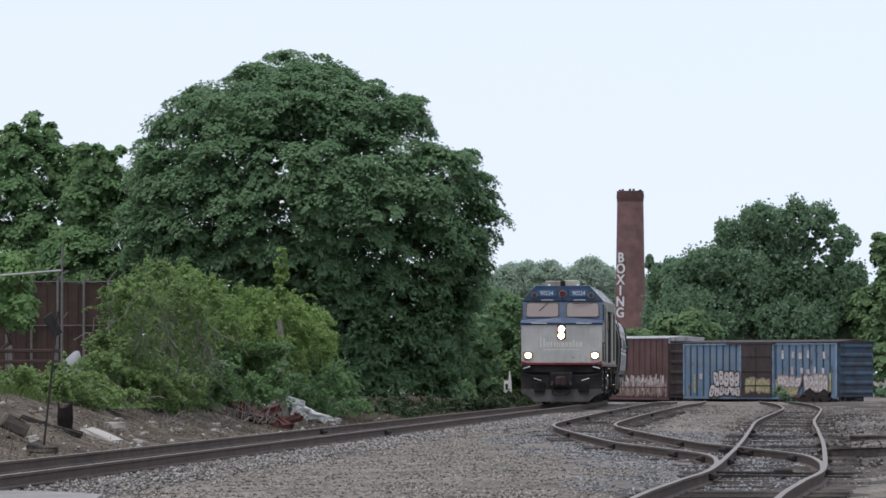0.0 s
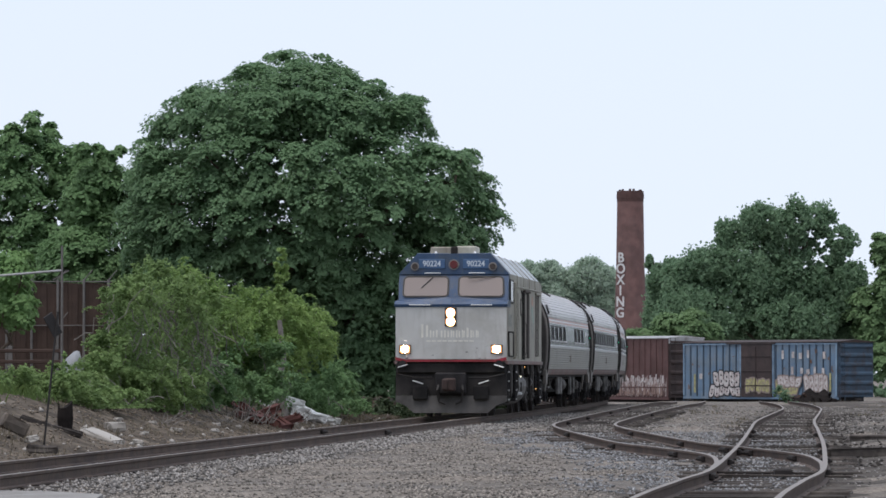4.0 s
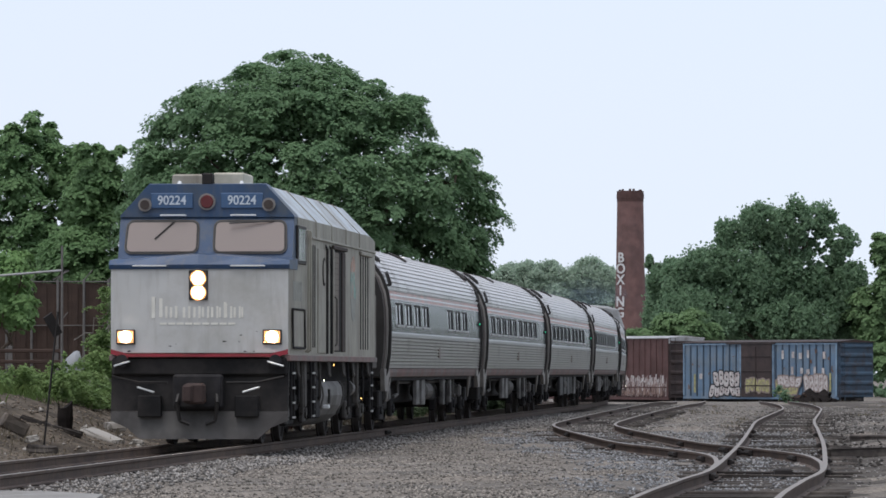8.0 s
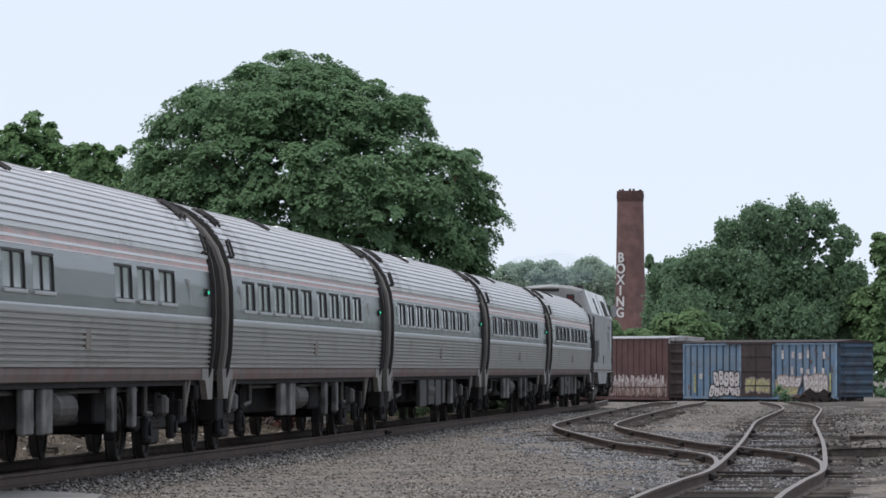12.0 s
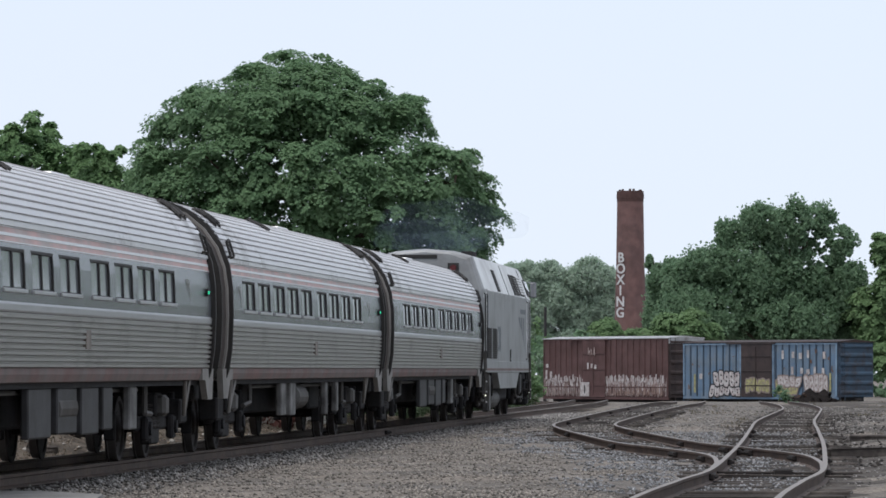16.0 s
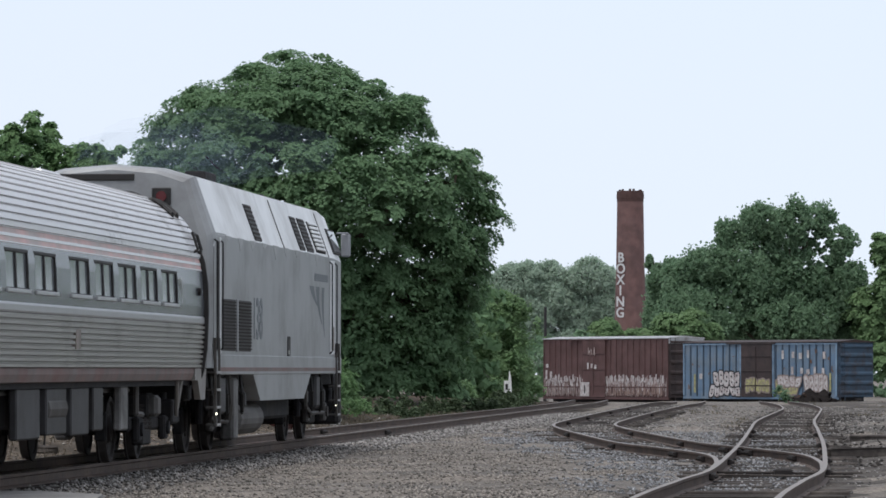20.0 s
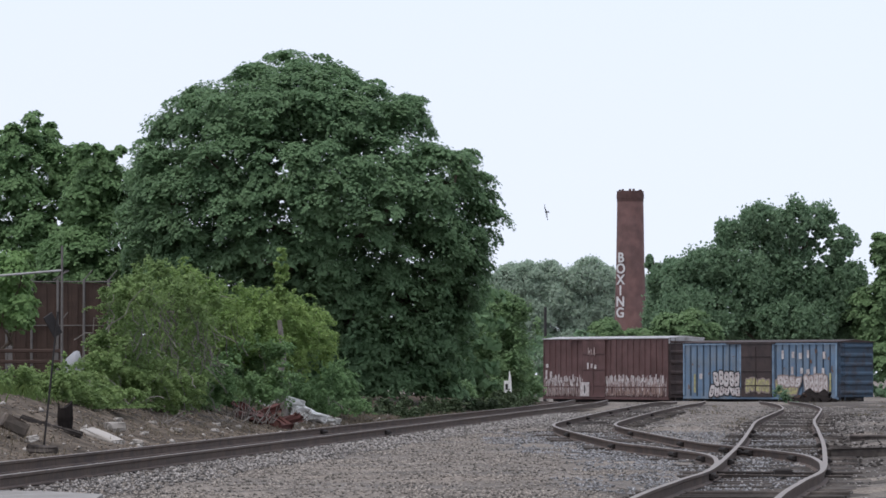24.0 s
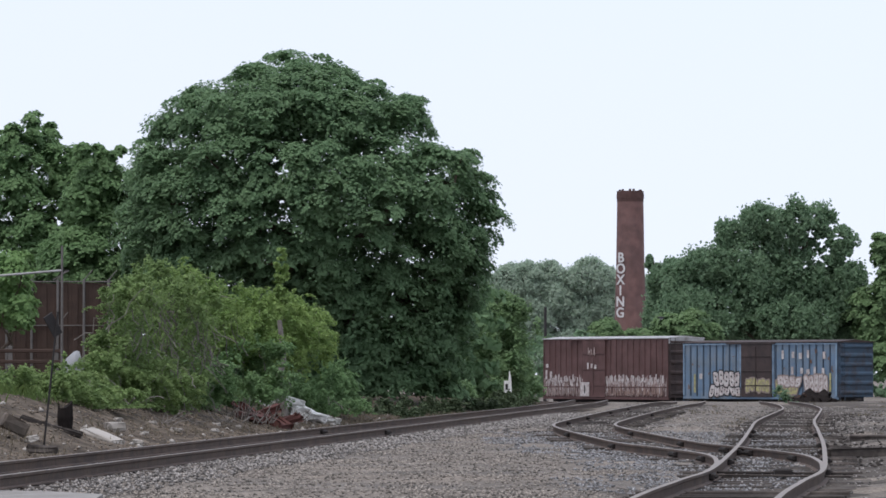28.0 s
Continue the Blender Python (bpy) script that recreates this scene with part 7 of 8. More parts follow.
M_SPRAY4 = mat("black_spray_outline", (0.015, 0.015, 0.018), 0.6, vary=0.2)


def freight_car(name, m, length, body_h, side_mat, door, door_mat, end_mat, roof_mat, label, ribs, sill=0.95, rib_mat=None):
    """A boxcar: its near side at y = 0, running from x = 0 back to x = length, rails at z = 0."""
    t = thing(name, m, label, "freight car", "parked freight cars")
    top = sill + body_h
    part("side_wall", boxes((0.05, length - 0.05, 0.02, 0.10, sill, top - 0.06)), side_mat, t)
    part("side_wall", boxes((0.05, length - 0.05, 2.95, 3.03, sill, top - 0.06)), side_mat, t)
    for k in range(ribs + 1):
        x = 0.08 + (length - 0.16) * k / ribs
        if door[0] - 0.1 < x < door[1] + 0.1:
            continue
        part("side_rib", boxes((x - 0.05, x + 0.05, -0.035, 0.03, sill + 0.02, top - 0.1), bevel=0.01), rib_mat or side_mat, t)
    if door[1] > door[0]:
        d = part("sliding_door", boxes((door[0], door[1], -0.09, 0.015, sill - 0.02, top - 0.14), bevel=0.015), door_mat, t)
        for k in range(3):
            z = sill + body_h * (0.2 + 0.27 * k)
            part("door_brace", boxes((door[0] + 0.05, door[1] - 0.05, -0.13, -0.09, z - 0.04, z + 0.04), bevel=0.01), door_mat, d)
        part("door_rail", boxes((max(0.1, door[0] - 1.5), door[1] + 0.3, -0.12, -0.02, top - 0.14, top - 0.06)), door_mat, t)
        bm = bmesh.new()
        tube(bm, [((door[0] + door[1]) / 2, -0.16, sill + 0.1), ((door[0] + door[1]) / 2, -0.16, top - 0.3)], 0.025)
        part("lock_bar", bm, door_mat, d)
    for x0, s in ((0.0, -1), (length, 1)):
        part("end_wall", boxes((min(x0, x0 - s * 0.06), max(x0, x0 - s * 0.06), 0.03, 3.02, sill, top - 0.04)), end_mat, t)
        for k in range(6):
            z = sill + 0.3 + (body_h - 0.6) * k / 5
            bm = bmesh.new()
            loft(bm, [[(x0 + s * 0.0, yy, z - 0.16), (x0 + s * 0.09, yy, z - 0.05), (x0 + s * 0.09, yy, z + 0.05), (x0 + s * 0.0, yy, z + 0.16)] for yy in (0.14, 2.9)])
            part("end_corrugation", bm, end_mat, t)
        bm = bmesh.new()
        for yy in (0.1, 0.5):
            tube(bm, [(x0 + s * 0.13, yy, sill - 0.4), (x0 + s * 0.13, yy, top)], 0.02, 5)
        for k in range(8):
            tube(bm, [(x0 + s * 0.13, 0.1, sill - 0.3 + 0.42 * k), (x0 + s * 0.13, 0.5, sill - 0.3 + 0.42 * k)], 0.016, 5)
        part("ladder", bm, end_mat, t)
    bm = bmesh.new()
    loft(bm, [[(x, -0.06, top - 0.06), (x, -0.06, top), (x, 1.5, top + 0.14), (x, 3.1, top), (x, 3.1, top - 0.06)] for x in (-0.08, length + 0.08)])
    part("roof", bm, roof_mat, t)
    part("side_sill", boxes((0, length, -0.02, 0.1, sill - 0.16, sill)), side_mat, t)
    part("underframe", boxes((0.2, length - 0.2, 0.7, 2.4, sill - 0.35, sill), bevel=0.02), M_UNDER, t)
    for x in (2.3, length - 2.3):
        tr = new("truck")
        tr.parent = t
        tr.matrix_local = pose(x, 1.53, 0)
        for sx in (-0.86, 0.86):
            w = link_mesh("wheelset", WHEEL_COACH, None, tr)
            w.matrix_local = pose(sx, 0, 0.43)
        for sy in (-1, 1):
            part("side_frame", boxes((-1.2, 1.2, min(sy * 0.98, sy * 1.1), max(sy * 0.98, sy * 1.1), 0.35, 0.62), bevel=0.05), M_UNDER, tr)
    for x, s in ((0, -1), (length, 1)):
        bm = bmesh.new()
        cyl(bm, (x, 1.53, sill - 0.2), (x + s * 0.6, 1.53, sill - 0.2), 0.12, n=8)
        part("coupler", bm, M_UNDER, t)
    return t


def sprayed(parent, x0, x1, z0, z1, material, seed, n=26, y=-0.045, outline=None, name="spray_mark"):
    """Unreadable sprayed shapes: a cluster of rounded strokes."""
    rng = random.Random(seed)
    bm = bmesh.new()
    for k in range(n):
        x = x0 + (x1 - x0) * (k + rng.uniform(0.1, 0.9)) / n
        w = (x1 - x0) / n * rng.uniform(0.35, 0.75)
        a, b = z0 + (z1 - z0) * rng.uniform(0.0, 0.25), z1 - (z1 - z0) * rng.uniform(0.0, 0.45)
        t = rng.uniform(-0.12, 0.12)
        pts = [(x - w / 2, a), (x + w / 2, a + 0.05), (x + w * 0.6 + t, (a + b) / 2), (x + w / 2 + t, b), (x - w / 2 + t, b - 0.04), (x - w * 0.4 + t, (a + b) / 2)]
        loft(bm, [[(px_, y, pz) for px_, pz in pts], [(px_, y - 0.004, pz) for px_, pz in pts]])
    return tagged(part(name, bm, material, parent), kind="stuff")


def bubble(parent, x0, x1, z0, z1, fill, seed, letters, y=-0.05, line=M_SPRAY4):
    """A big sprayed tag of swollen block shapes with a dark outline and dark counters, no readable word."""
    for grow, mm, yy, name in ((0.09, line, y, "spray_outline"), (0.0, fill, y - 0.006, "spray_tag")):
        r2 = random.Random(seed)
        for k in range(letters):
            cx, cw = x0 + (x1 - x0) * (k + 0.5) / letters, (x1 - x0) / letters * 0.46
            cz, ch, lean = (z0 + z1) / 2 + r2.uniform(-0.06, 0.06), (z1 - z0) / 2 * r2.uniform(0.85, 1.05), r2.uniform(-0.12, 0.12)
            pts = []
            for i in range(20):
                a = 2 * math.pi * i / 20
                c, n = math.cos(a), math.sin(a)
                wob = 1 + r2.uniform(-0.09, 0.09)
                px_, pz = math.copysign(abs(c) ** 0.6, c), math.copysign(abs(n) ** 0.6, n)
                pts.append((cx + lean * pz + (cw * wob + grow) * px_, cz + (ch * wob + grow) * pz))
            bm = bmesh.new()
            loft(bm, [[(p[0], yy - 0.0012 * k, p[1]) for p in pts], [(p[0], yy - 0.003 - 0.0012 * k, p[1]) for p in pts]])
            part(name, bm, mm, parent)
            h1, h2 = r2.uniform(0.15, 0.5), r2.uniform(-0.6, -0.2)
            if not grow:
                for hz in (h1, h2):
                    bm = bmesh.new()
                    q = [(cx + cw * (0.28 * math.cos(a) + 0.1 * math.sin(2 * a)) + lean * hz, cz + ch * (hz + 0.17 * math.sin(a))) for a in np.linspace(0, 2 * math.pi, 9)[:-1]]
                    loft(bm, [[(p[0], yy - 0.004 - 0.0012 * k, p[1]) for p in q], [(p[0], yy - 0.006 - 0.0012 * k, p[1]) for p in q]])
                    part("spray_counter", bm, line, parent)


def worn_letters(parent, xs_, z0, z1, material, y=-0.045, w=0.42):
    """Worn painted lettering of a freight car, as plain bars."""
    for k, x in enumerate(xs_):
        part("lettering_bar", boxes((x, x + w * (0.62 + 0.14 * (k % 3)), y - 0.004, y, z0 + 0.06 * (k % 2), z1 - 0.08 * (k % 3))), material, parent)


def car_pose(x, y, heading, z=-1.6):
    """A car standing on its own piece of rusty track."""
    h = radians(heading)
    run = thing("storage_track", None, "rusty storage track under the parked freight cars", "railway track", kind="structure")
    cx, cy = x - math.sin(h) * 1.53, y + math.cos(h) * 1.53
    line = np.array([(cx + math.cos(h) * a, cy + math.sin(h) * a) for a in (-1.5, 8, 17)])
    for off in (-GAUGE / 2, GAUGE / 2):
        rail_run("rail", line, off, lambda a, b: z, run)
    return pose(x, y, z, 0, 0, heading)


red = freight_car("red_boxcar", car_pose(7.26, 364.0, -57, -1.64), 15.5, 4.18, M_OXIDE, (5.1, 7.9), M_OXIDE, M_FBROWN, M_FGREY, "oxide-red boxcar sprayed with white graffiti along its base", 22)
part("end_fascia", boxes((15.5, 15.56, 0.02, 3.06, 4.72, 5.16), bevel=0.01), M_FGREY, red, "pale grey board across the top of the end")
sprayed(red, 0.2, 15.3, 0.95, 2.55, M_SPRAY2, 61, 150)
sprayed(red, 0.2, 15.3, 0.95, 2.45, M_SPRAY5, 68, 170, -0.047)
sprayed(red, 0.4, 15.2, 1.15, 2.3, M_SPRAY, 67, 60, -0.049)
sprayed(red, 0.3, 15.2, 0.95, 2.2, M_OXIDE, 69, 120, -0.0545)
sprayed(red, 0.3, 5.0, 0.95, 1.9, M_SPRAY5, 59, 26, -0.057)
sprayed(red, 8.1, 15.2, 1.6, 2.4, M_SPRAY2, 62, 34, -0.0565)
sprayed(red, 8.3, 14.9, 1.0, 1.9, M_SPRAY6, 60, 40, -0.058)
sprayed(red, 1.0, 15.0, 1.9, 2.6, M_SPRAY, 58, 60, -0.0585)
part("sill_strip", boxes((0.1, 15.4, -0.066, -0.06, 1.62, 1.70)), M_OXIDE, red)
pl = part("white_placard", boxes((4.9, 6.0, -0.145, -0.135, 1.0, 2.0)), M_SPRAY, red)
part("placard_mark", boxes((5.38, 5.52, -0.152, -0.146, 1.2, 1.8)), M_SPRAY4, pl)
worn_letters(red, (5.75, 6.2, 6.65), 2.95, 3.4, M_SPRAY, -0.138, 0.3)
sprayed(red, 5.8, 6.9, 3.75, 4.65, M_SPRAY2, 65, 5, -0.138)
worn_letters(red, (0.35, 0.9), 2.2, 2.85, M_SPRAY, -0.05, 0.36)
worn_letters(red, (0.4,), 3.05, 3.3, M_SPRAY, -0.05, 0.5)
blue = freight_car("blue_boxcar", car_pose(15.97, 334.4, -53.3, -1.45), 15.5, 3.56, M_FBLUE, (6.0, 9.1), M_FBROWN, M_FBLUE2, M_FBROWN, "sky-blue boxcar with a brown sliding door and sprayed tags", 23, rib_mat=M_FRIB)
for x0, x1 in ((0.02, 5.98), (9.12, 15.48)):
    for bx in ((x0, x1, 4.33, 4.40), (x0, x0 + 0.14, 1.0, 4.329), (x1 - 0.14, x1, 1.0, 4.329)):
        part("panel_edge", boxes((bx[0], bx[1], -0.05, -0.036, bx[2], bx[3])), M_FBLUE3, blue, "pale worn panel edge")
bubble(blue, 2.75, 5.9, 0.95, 1.75, M_SPRAY, 72, 6, -0.055)
bubble(blue, 3.2, 5.85, 1.62, 2.62, M_SPRAY, 71, 5, -0.068)
bubble(blue, 6.5, 8.9, 1.25, 2.15, M_SPRAY3, 73, 6, -0.10, M_SPRAY5)
bubble(blue, 9.5, 11.7, 1.1, 2.0, M_SPRAY3, 74, 5, -0.055, M_SPRAY5)
bubble(blue, 9.7, 12.0, 1.6, 2.3, M_SPRAY, 76, 4, -0.068, M_SPRAY5)
bubble(blue, 12.3, 14.6, 1.3, 2.35, M_SPRAY, 75, 5, -0.055, M_SPRAY5)
worn_letters(blue, (10.05, 11.05, 11.75, 12.55, 14.1), 3.4, 3.95, M_SPRAY, -0.041, 0.34)
worn_letters(blue, (11.0, 11.9, 12.5, 13.2, 14.0), 2.4, 2.9, M_SPRAY, -0.041, 0.34)
worn_letters(blue, (1.7,), 2.1, 2.45, M_SPRAY, -0.041, 0.5)
for x, z, w, h in ((0.9, 2.9, 0.25, 0.35), (1.55, 2.75, 0.2, 0.4), (2.6, 2.3, 0.2, 0.3), (12.75, 3.05, 0.3, 0.35), (13.4, 3.7, 0.2, 0.4), (14.6, 3.3, 0.25, 0.3), (4.9, 3.5, 0.3, 0.12), (0.5, 1.3, 0.3, 0.5), (14.9, 2.5, 0.2, 0.5), (10.2, 2.7, 0.2, 0.2)):
    sprayed(blue, x, x + w, z, z + h, M_RUST2B, int(x * 100), 2, -0.045, name="rust_patch")
part("yellow_stripe", boxes((14.75, 14.92, -0.056, -0.05, 1.3, 2.5)), M_SPRAY3, blue)
part("yellow_stripe", boxes((1.15, 1.33, -0.056, -0.05, 1.2, 2.4)), M_SPRAY3, blue)

# ------------------------------------------------------------------ brick chimney
M_BRICK = mat("dark_red_chimney_brick", (0.18, 0.10, 0.09), 0.85, vary=0.25, scale=1.2, bump=0.2, fine=18, second=(0.135, 0.08, 0.075), amount=0.45, second_scale=0.35)
M_BRICK2 = mat("sooty_chimney_cap", (0.085, 0.045, 0.04), 0.85, vary=0.25, scale=2)
M_SIGN = mat("white_painted_letter", (0.62, 0.62, 0.62), 0.7, vary=0.15, scale=3)
chim = thing("brick_chimney", pose(19.35, 520, -1.6), "tall dark-red brick chimney with white BOXING lettering", "chimney")
bm = bmesh.new()
def ring8(r, z, n=20):
    return [(r * math.cos(2 * math.pi * i / n), r * math.sin(2 * math.pi * i / n), z) for i in range(n)]
loft(bm, [ring8(1.80, 0), ring8(1.62, 8), ring8(1.46, 14), ring8(1.36, 20.3)])
part("shaft", bm, M_BRICK, chim)
for r, z0, z1 in ((1.385, 20.2, 20.5), (1.42, 20.5, 20.95), (1.385, 20.95, 21.3)):
    bm = bmesh.new()
    loft(bm, [ring8(r, z0), ring8(r, z1)])
    part("corbel", bm, M_BRICK2, chim)
bm = bmesh.new()
rr_ = random.Random(5)
for k in range(9):
    a = rr_.uniform(0, 6.28)
    box(bm, 1.1 * math.cos(a) - 0.12, 1.1 * math.cos(a) + 0.12, 1.1 * math.sin(a) - 0.1, 1.1 * math.sin(a) + 0.1, 21.29, 21.32 + rr_.uniform(0, 0.2))
part("broken_brick_rim", bm, M_BRICK2, chim)
for k, ch in enumerate("BOXING"):
    z = 14.35 - 1.135 * k
    rr2 = 1.80 - 0.0217 * z + 0.03
    ang = -132
    a = math.radians(ang)
    m = Matrix.Translation((rr2 * math.cos(a), rr2 * math.sin(a), z)) @ pose(0, 0, 0, 90, 0, ang + 90)
    text_part("letter", ch, 1.42, M_SIGN, chim, m, "white painted letter", 0.02, 1.05, 0.03)
bm = bmesh.new()
tube(bm, [(1.3, -0.9, 0), (1.05, -0.75, 21)], 0.03, 5)
part("lightning_rod", bm, M_BRICK2, chim)
shed = thing("brick_boiler_house", pose(19.8, 505, -1.6), "low pale gabled roof at the foot of the chimney", "building")
bm = bmesh.new()
loft(bm, [[(x, -3.2, 0), (x, -3.2, 4.2), (x, 0, 6.4), (x, 3.2, 4.2), (x, 3.2, 0)] for x in (-4, 4)])
part("wall", bm, M_BRICK, shed)

# ------------------------------------------------------------------ poles, posts and fence
M_POLE = mat("grey_weathered_pole", (0.14, 0.132, 0.125), 0.8, vary=0.25, scale=6)
M_ARM = mat("pale_galvanised_arm", (0.36, 0.36, 0.37), 0.6, 0.2, vary=0.15, scale=6)
M_BLACK = mat("black_iron", (0.02, 0.018, 0.018), 0.7, vary=0.3)
M_RUST = mat("rust_brown_slats", (0.055, 0.034, 0.026), 0.85, vary=0.3, scale=3, second=(0.05, 0.03, 0.022), amount=0.5)
M_HEAP = mat("black_wet_dirt", (0.022, 0.019, 0.018), 1.0, vary=0.4, scale=5, spec=0.05, bump=0.6, fine=12)
M_RUST2 = mat("dark_red_rust", (0.095, 0.036, 0.03), 0.85, vary=0.3, scale=5)
M_CONC = mat("pale_concrete", (0.42, 0.40, 0.37), 0.9, vary=0.15, scale=4, second=(0.27, 0.25, 0.22), amount=0.4)
M_PAVE = mat("worn_grey_paving", (0.27, 0.262, 0.25), 0.9, vary=0.15, scale=4, second=(0.19, 0.18, 0.165), amount=0.4)
M_WHITE = mat("dirty_white_sheet", (0.84, 0.84, 0.82), 0.8, vary=0.15, scale=4, second=(0.5, 0.49, 0.46), amount=0.3)
M_TARP = mat("faded_grey_tarpaulin", (0.25, 0.265, 0.28), 0.7, vary=0.15, scale=3, second=(0.27, 0.28, 0.28), amount=0.4)
M_TIMBER = mat("grey_old_timber", (0.13, 0.105, 0.085), 0.9, vary=0.3, scale=6, second=(0.07, 0.06, 0.05), amount=0.4)

pole = thing("utility_pole", pose(13.1 * 380 / 640 - 0.1, 380, -1.9), "thin dark wooden utility pole behind the boxcars", "pole")
bm = bmesh.new()
cyl(bm, (0, 0, 0), (0.05, 0, 7.9), 0.14, 0.10, 8)
part("shaft", bm, M_BLACK, pole)
pole2 = thing("signal_bracket_pole", pose(-8.93, 118, float(ground_z(-8.93, 118))), "grey steel pole with a long sideways arm", "pole")
z2 = float(ground_z(-8.93, 118))
bm = bmesh.new()
cyl(bm, (0, 0, 0), (0, 0, 4.18 - z2), 0.034, 0.026, 8)
part("shaft", bm, M_POLE, pole2)
bm = bmesh.new()
cyl(bm, (0.02, 0, 3.6 - z2), (-1.75, 0.0, 3.45 - z2), 0.026, n=8)
part("arm", bm, M_ARM, pole2, "pale sideways arm")
bm = bmesh.new()
tube(bm, [(-0.22, 0, 3.02 - z2 + 0.35), (0.16, 0, 3.6 - z2)], 0.014, 5)
part("brace", bm, M_POLE, pole2)
bm = bmesh.new()
tube(bm, [(0.14, 0, 2.62 - z2), (0.0, 0, 2.45 - z2)], 0.014, 5)
part("brace", bm, M_POLE, pole2)

fence = thing("slatted_chain_fence", pose(-11.0, 131, 0), "tall rust-brown slatted chain-link fence with grey posts", "fence")
fz = float(ground_z(-11.0, 131))
for k in range(26):
    x = -1.0 + 0.135 * k
    part("slat", boxes((x - 0.072, x + 0.072, -0.012 + 0.026 * (k % 2), 0.012 + 0.026 * (k % 2), fz - 0.1, 3.55 - 0.012 * (k % 5)), bevel=0.004), M_RUST, fence)
for x in (-0.35, 0.30, 0.98, 1.66, 2.30):
    bm = bmesh.new()
    cyl(bm, (x, -0.06, fz - 0.2), (x, -0.06, 3.62), 0.035, n=8)
    part("post", bm, M_POLE, fence)
    bm = bmesh.new()
    tube(bm, [(x, -0.06, 3.6), (x + 0.22, -0.06, 3.86)], 0.014, 5)
    part("barb_arm", bm, M_POLE, fence)
for z in (3.56, 2.42):
    bm = bmesh.new()
    cyl(bm, (-1.1, -0.05, z), (2.4, -0.05, z), 0.016, n=6)
    part("rail_wire", bm, M_POLE, fence)
guard = thing("guard_rail", pose(-10.4, 121, float(ground_z(-10.4, 121))), "dark rusty guard rail below the fence", "barrier")
for z in (0.62, 0.88):
    part("beam", boxes((-1.6, 1.3, -0.03, 0.03, z, z + 0.09), bevel=0.015), M_RUST, guard)
for x in (-1.2, 0.0, 1.1):
    part("post", boxes((x - 0.05, x + 0.05, -0.02, 0.07, -0.1, 1.05), bevel=0.01), M_POLE, guard)
tarp = thing("white_tarp_heap", pose(-9.16, 123.5, float(ground_z(-9.16, 123.5))), "heap under a dirty white tarpaulin", "tarpaulin")
bm = bmesh.new()
bmesh.ops.create_icosphere(bm, subdivisions=3, radius=1.0)
for v in bm.verts:
    n_ = noise.noise(v.co * 2.3) * 0.25
    v.co = Vector((v.co.x * (0.36 + n_ * 0.3), v.co.y * 0.4, max(0.0, v.co.z) ** 0.7 * (0.80 + 0.5 * v.co.x + 0.4 * n_)))
part("sheet", bm, M_TARP, tarp, "", True)

post = thing("leaning_sign_post", pose(-6.93, 87.5, float(ground_z(-6.93, 87.5)) - 0.05), "leaning black iron post with a dark blank sign", "sign post")
bm = bmesh.new()
tube(bm, [(0, 0, 0), (0.10, 0, 1.0), (0.24, 0, 2.33)], 0.02, 6)
part("shaft", bm, M_BLACK, post)
bm = boxes((-0.10, 0.10, -0.012, 0.012, -0.21, 0.21), bevel=0.01)
sg = part("plate", bm, M_BLACK, post, "dark weathered sign plate")
sg.matrix_local = pose(0.15, -0.02, 2.1, 0, -32, 35)
marker = thing("white_trackside_marker", pose(2.66, 204, float(ground_z(2.66, 204)) - 0.05), "small white and black trackside marker board", "sign post")
bm = bmesh.new()
cyl(bm, (0, 0, 0), (0.03, 0, 0.95), 0.03, n=6)
part("shaft", bm, M_BLACK, marker)
part("board", boxes((-0.19, 0.0, -0.05, -0.03, 0.56, 1.05), bevel=0.01), M_WHITE, marker)
bm = bmesh.new()
loft(bm, [[(0.0, y, 0.55), (0.12, y, 0.55), (0.11, y, 1.1), (0.05, y, 1.44), (0.02, y, 1.44), (-0.01, y, 1.1)] for y in (-0.075, -0.055)])
part("pointer", bm, M_WHITE, marker)
part("black_spot", boxes((-0.13, -0.03, -0.056, -0.051, 0.68, 0.92)), M_BLACK, marker)


# ------------------------------------------------------------------ rubble on the bank
def slab(name, x, y, l, w, h, rz, tilt, material, label, seed, lift=0.0):
    rng = random.Random(seed)
    bm = bmesh.new()
    box(bm, -l / 2, l / 2, -w / 2, w / 2, -h / 2, h / 2, 0.02)
    bmesh.ops.subdivide_edges(bm, edges=bm.edges, cuts=1)
    for v in bm.verts:
        v.co += Vector((rng.uniform(-1, 1), rng.uniform(-1, 1), rng.uniform(-1, 1))) * (0.06 if material in (M_WHITE, M_RUST2) else 0.022)
    ob = part(name, bm, material)
    ob.matrix_world = pose(x, y, float(ground_z(x, y)) + h * 0.35 + lift, 0, tilt, rz)
    return tagged(ob, label, "rubble", "rubble on the bank")


slab("concrete_slab", -6.32, 93.3, 0.85, 0.34, 0.11, -38, 16, M_CONC, "pale broken concrete slab on the bank", 1, 0.03)
slab("concrete_lump", -6.34, 97.3, 0.34, 0.3, 0.18, 30, -5, M_CONC, "rounded pale concrete lump", 2, 0.03)
slab("concrete_block", -7.45, 87.5, 0.46, 0.4, 0.26, 15, 26, M_TIMBER, "brown-grey concrete block on the bank", 3, 0.05)
slab("old_tie", -7.05, 90.6, 1.15, 0.16, 0.10, 0, 16, M_TIE, "dark old tie lying down the bank", 4, 0.10)
slab("old_tie", -6.75, 84.9, 0.5, 0.16, 0.12, 8, 4, M_TIE, "dark old tie end beside the track", 5)
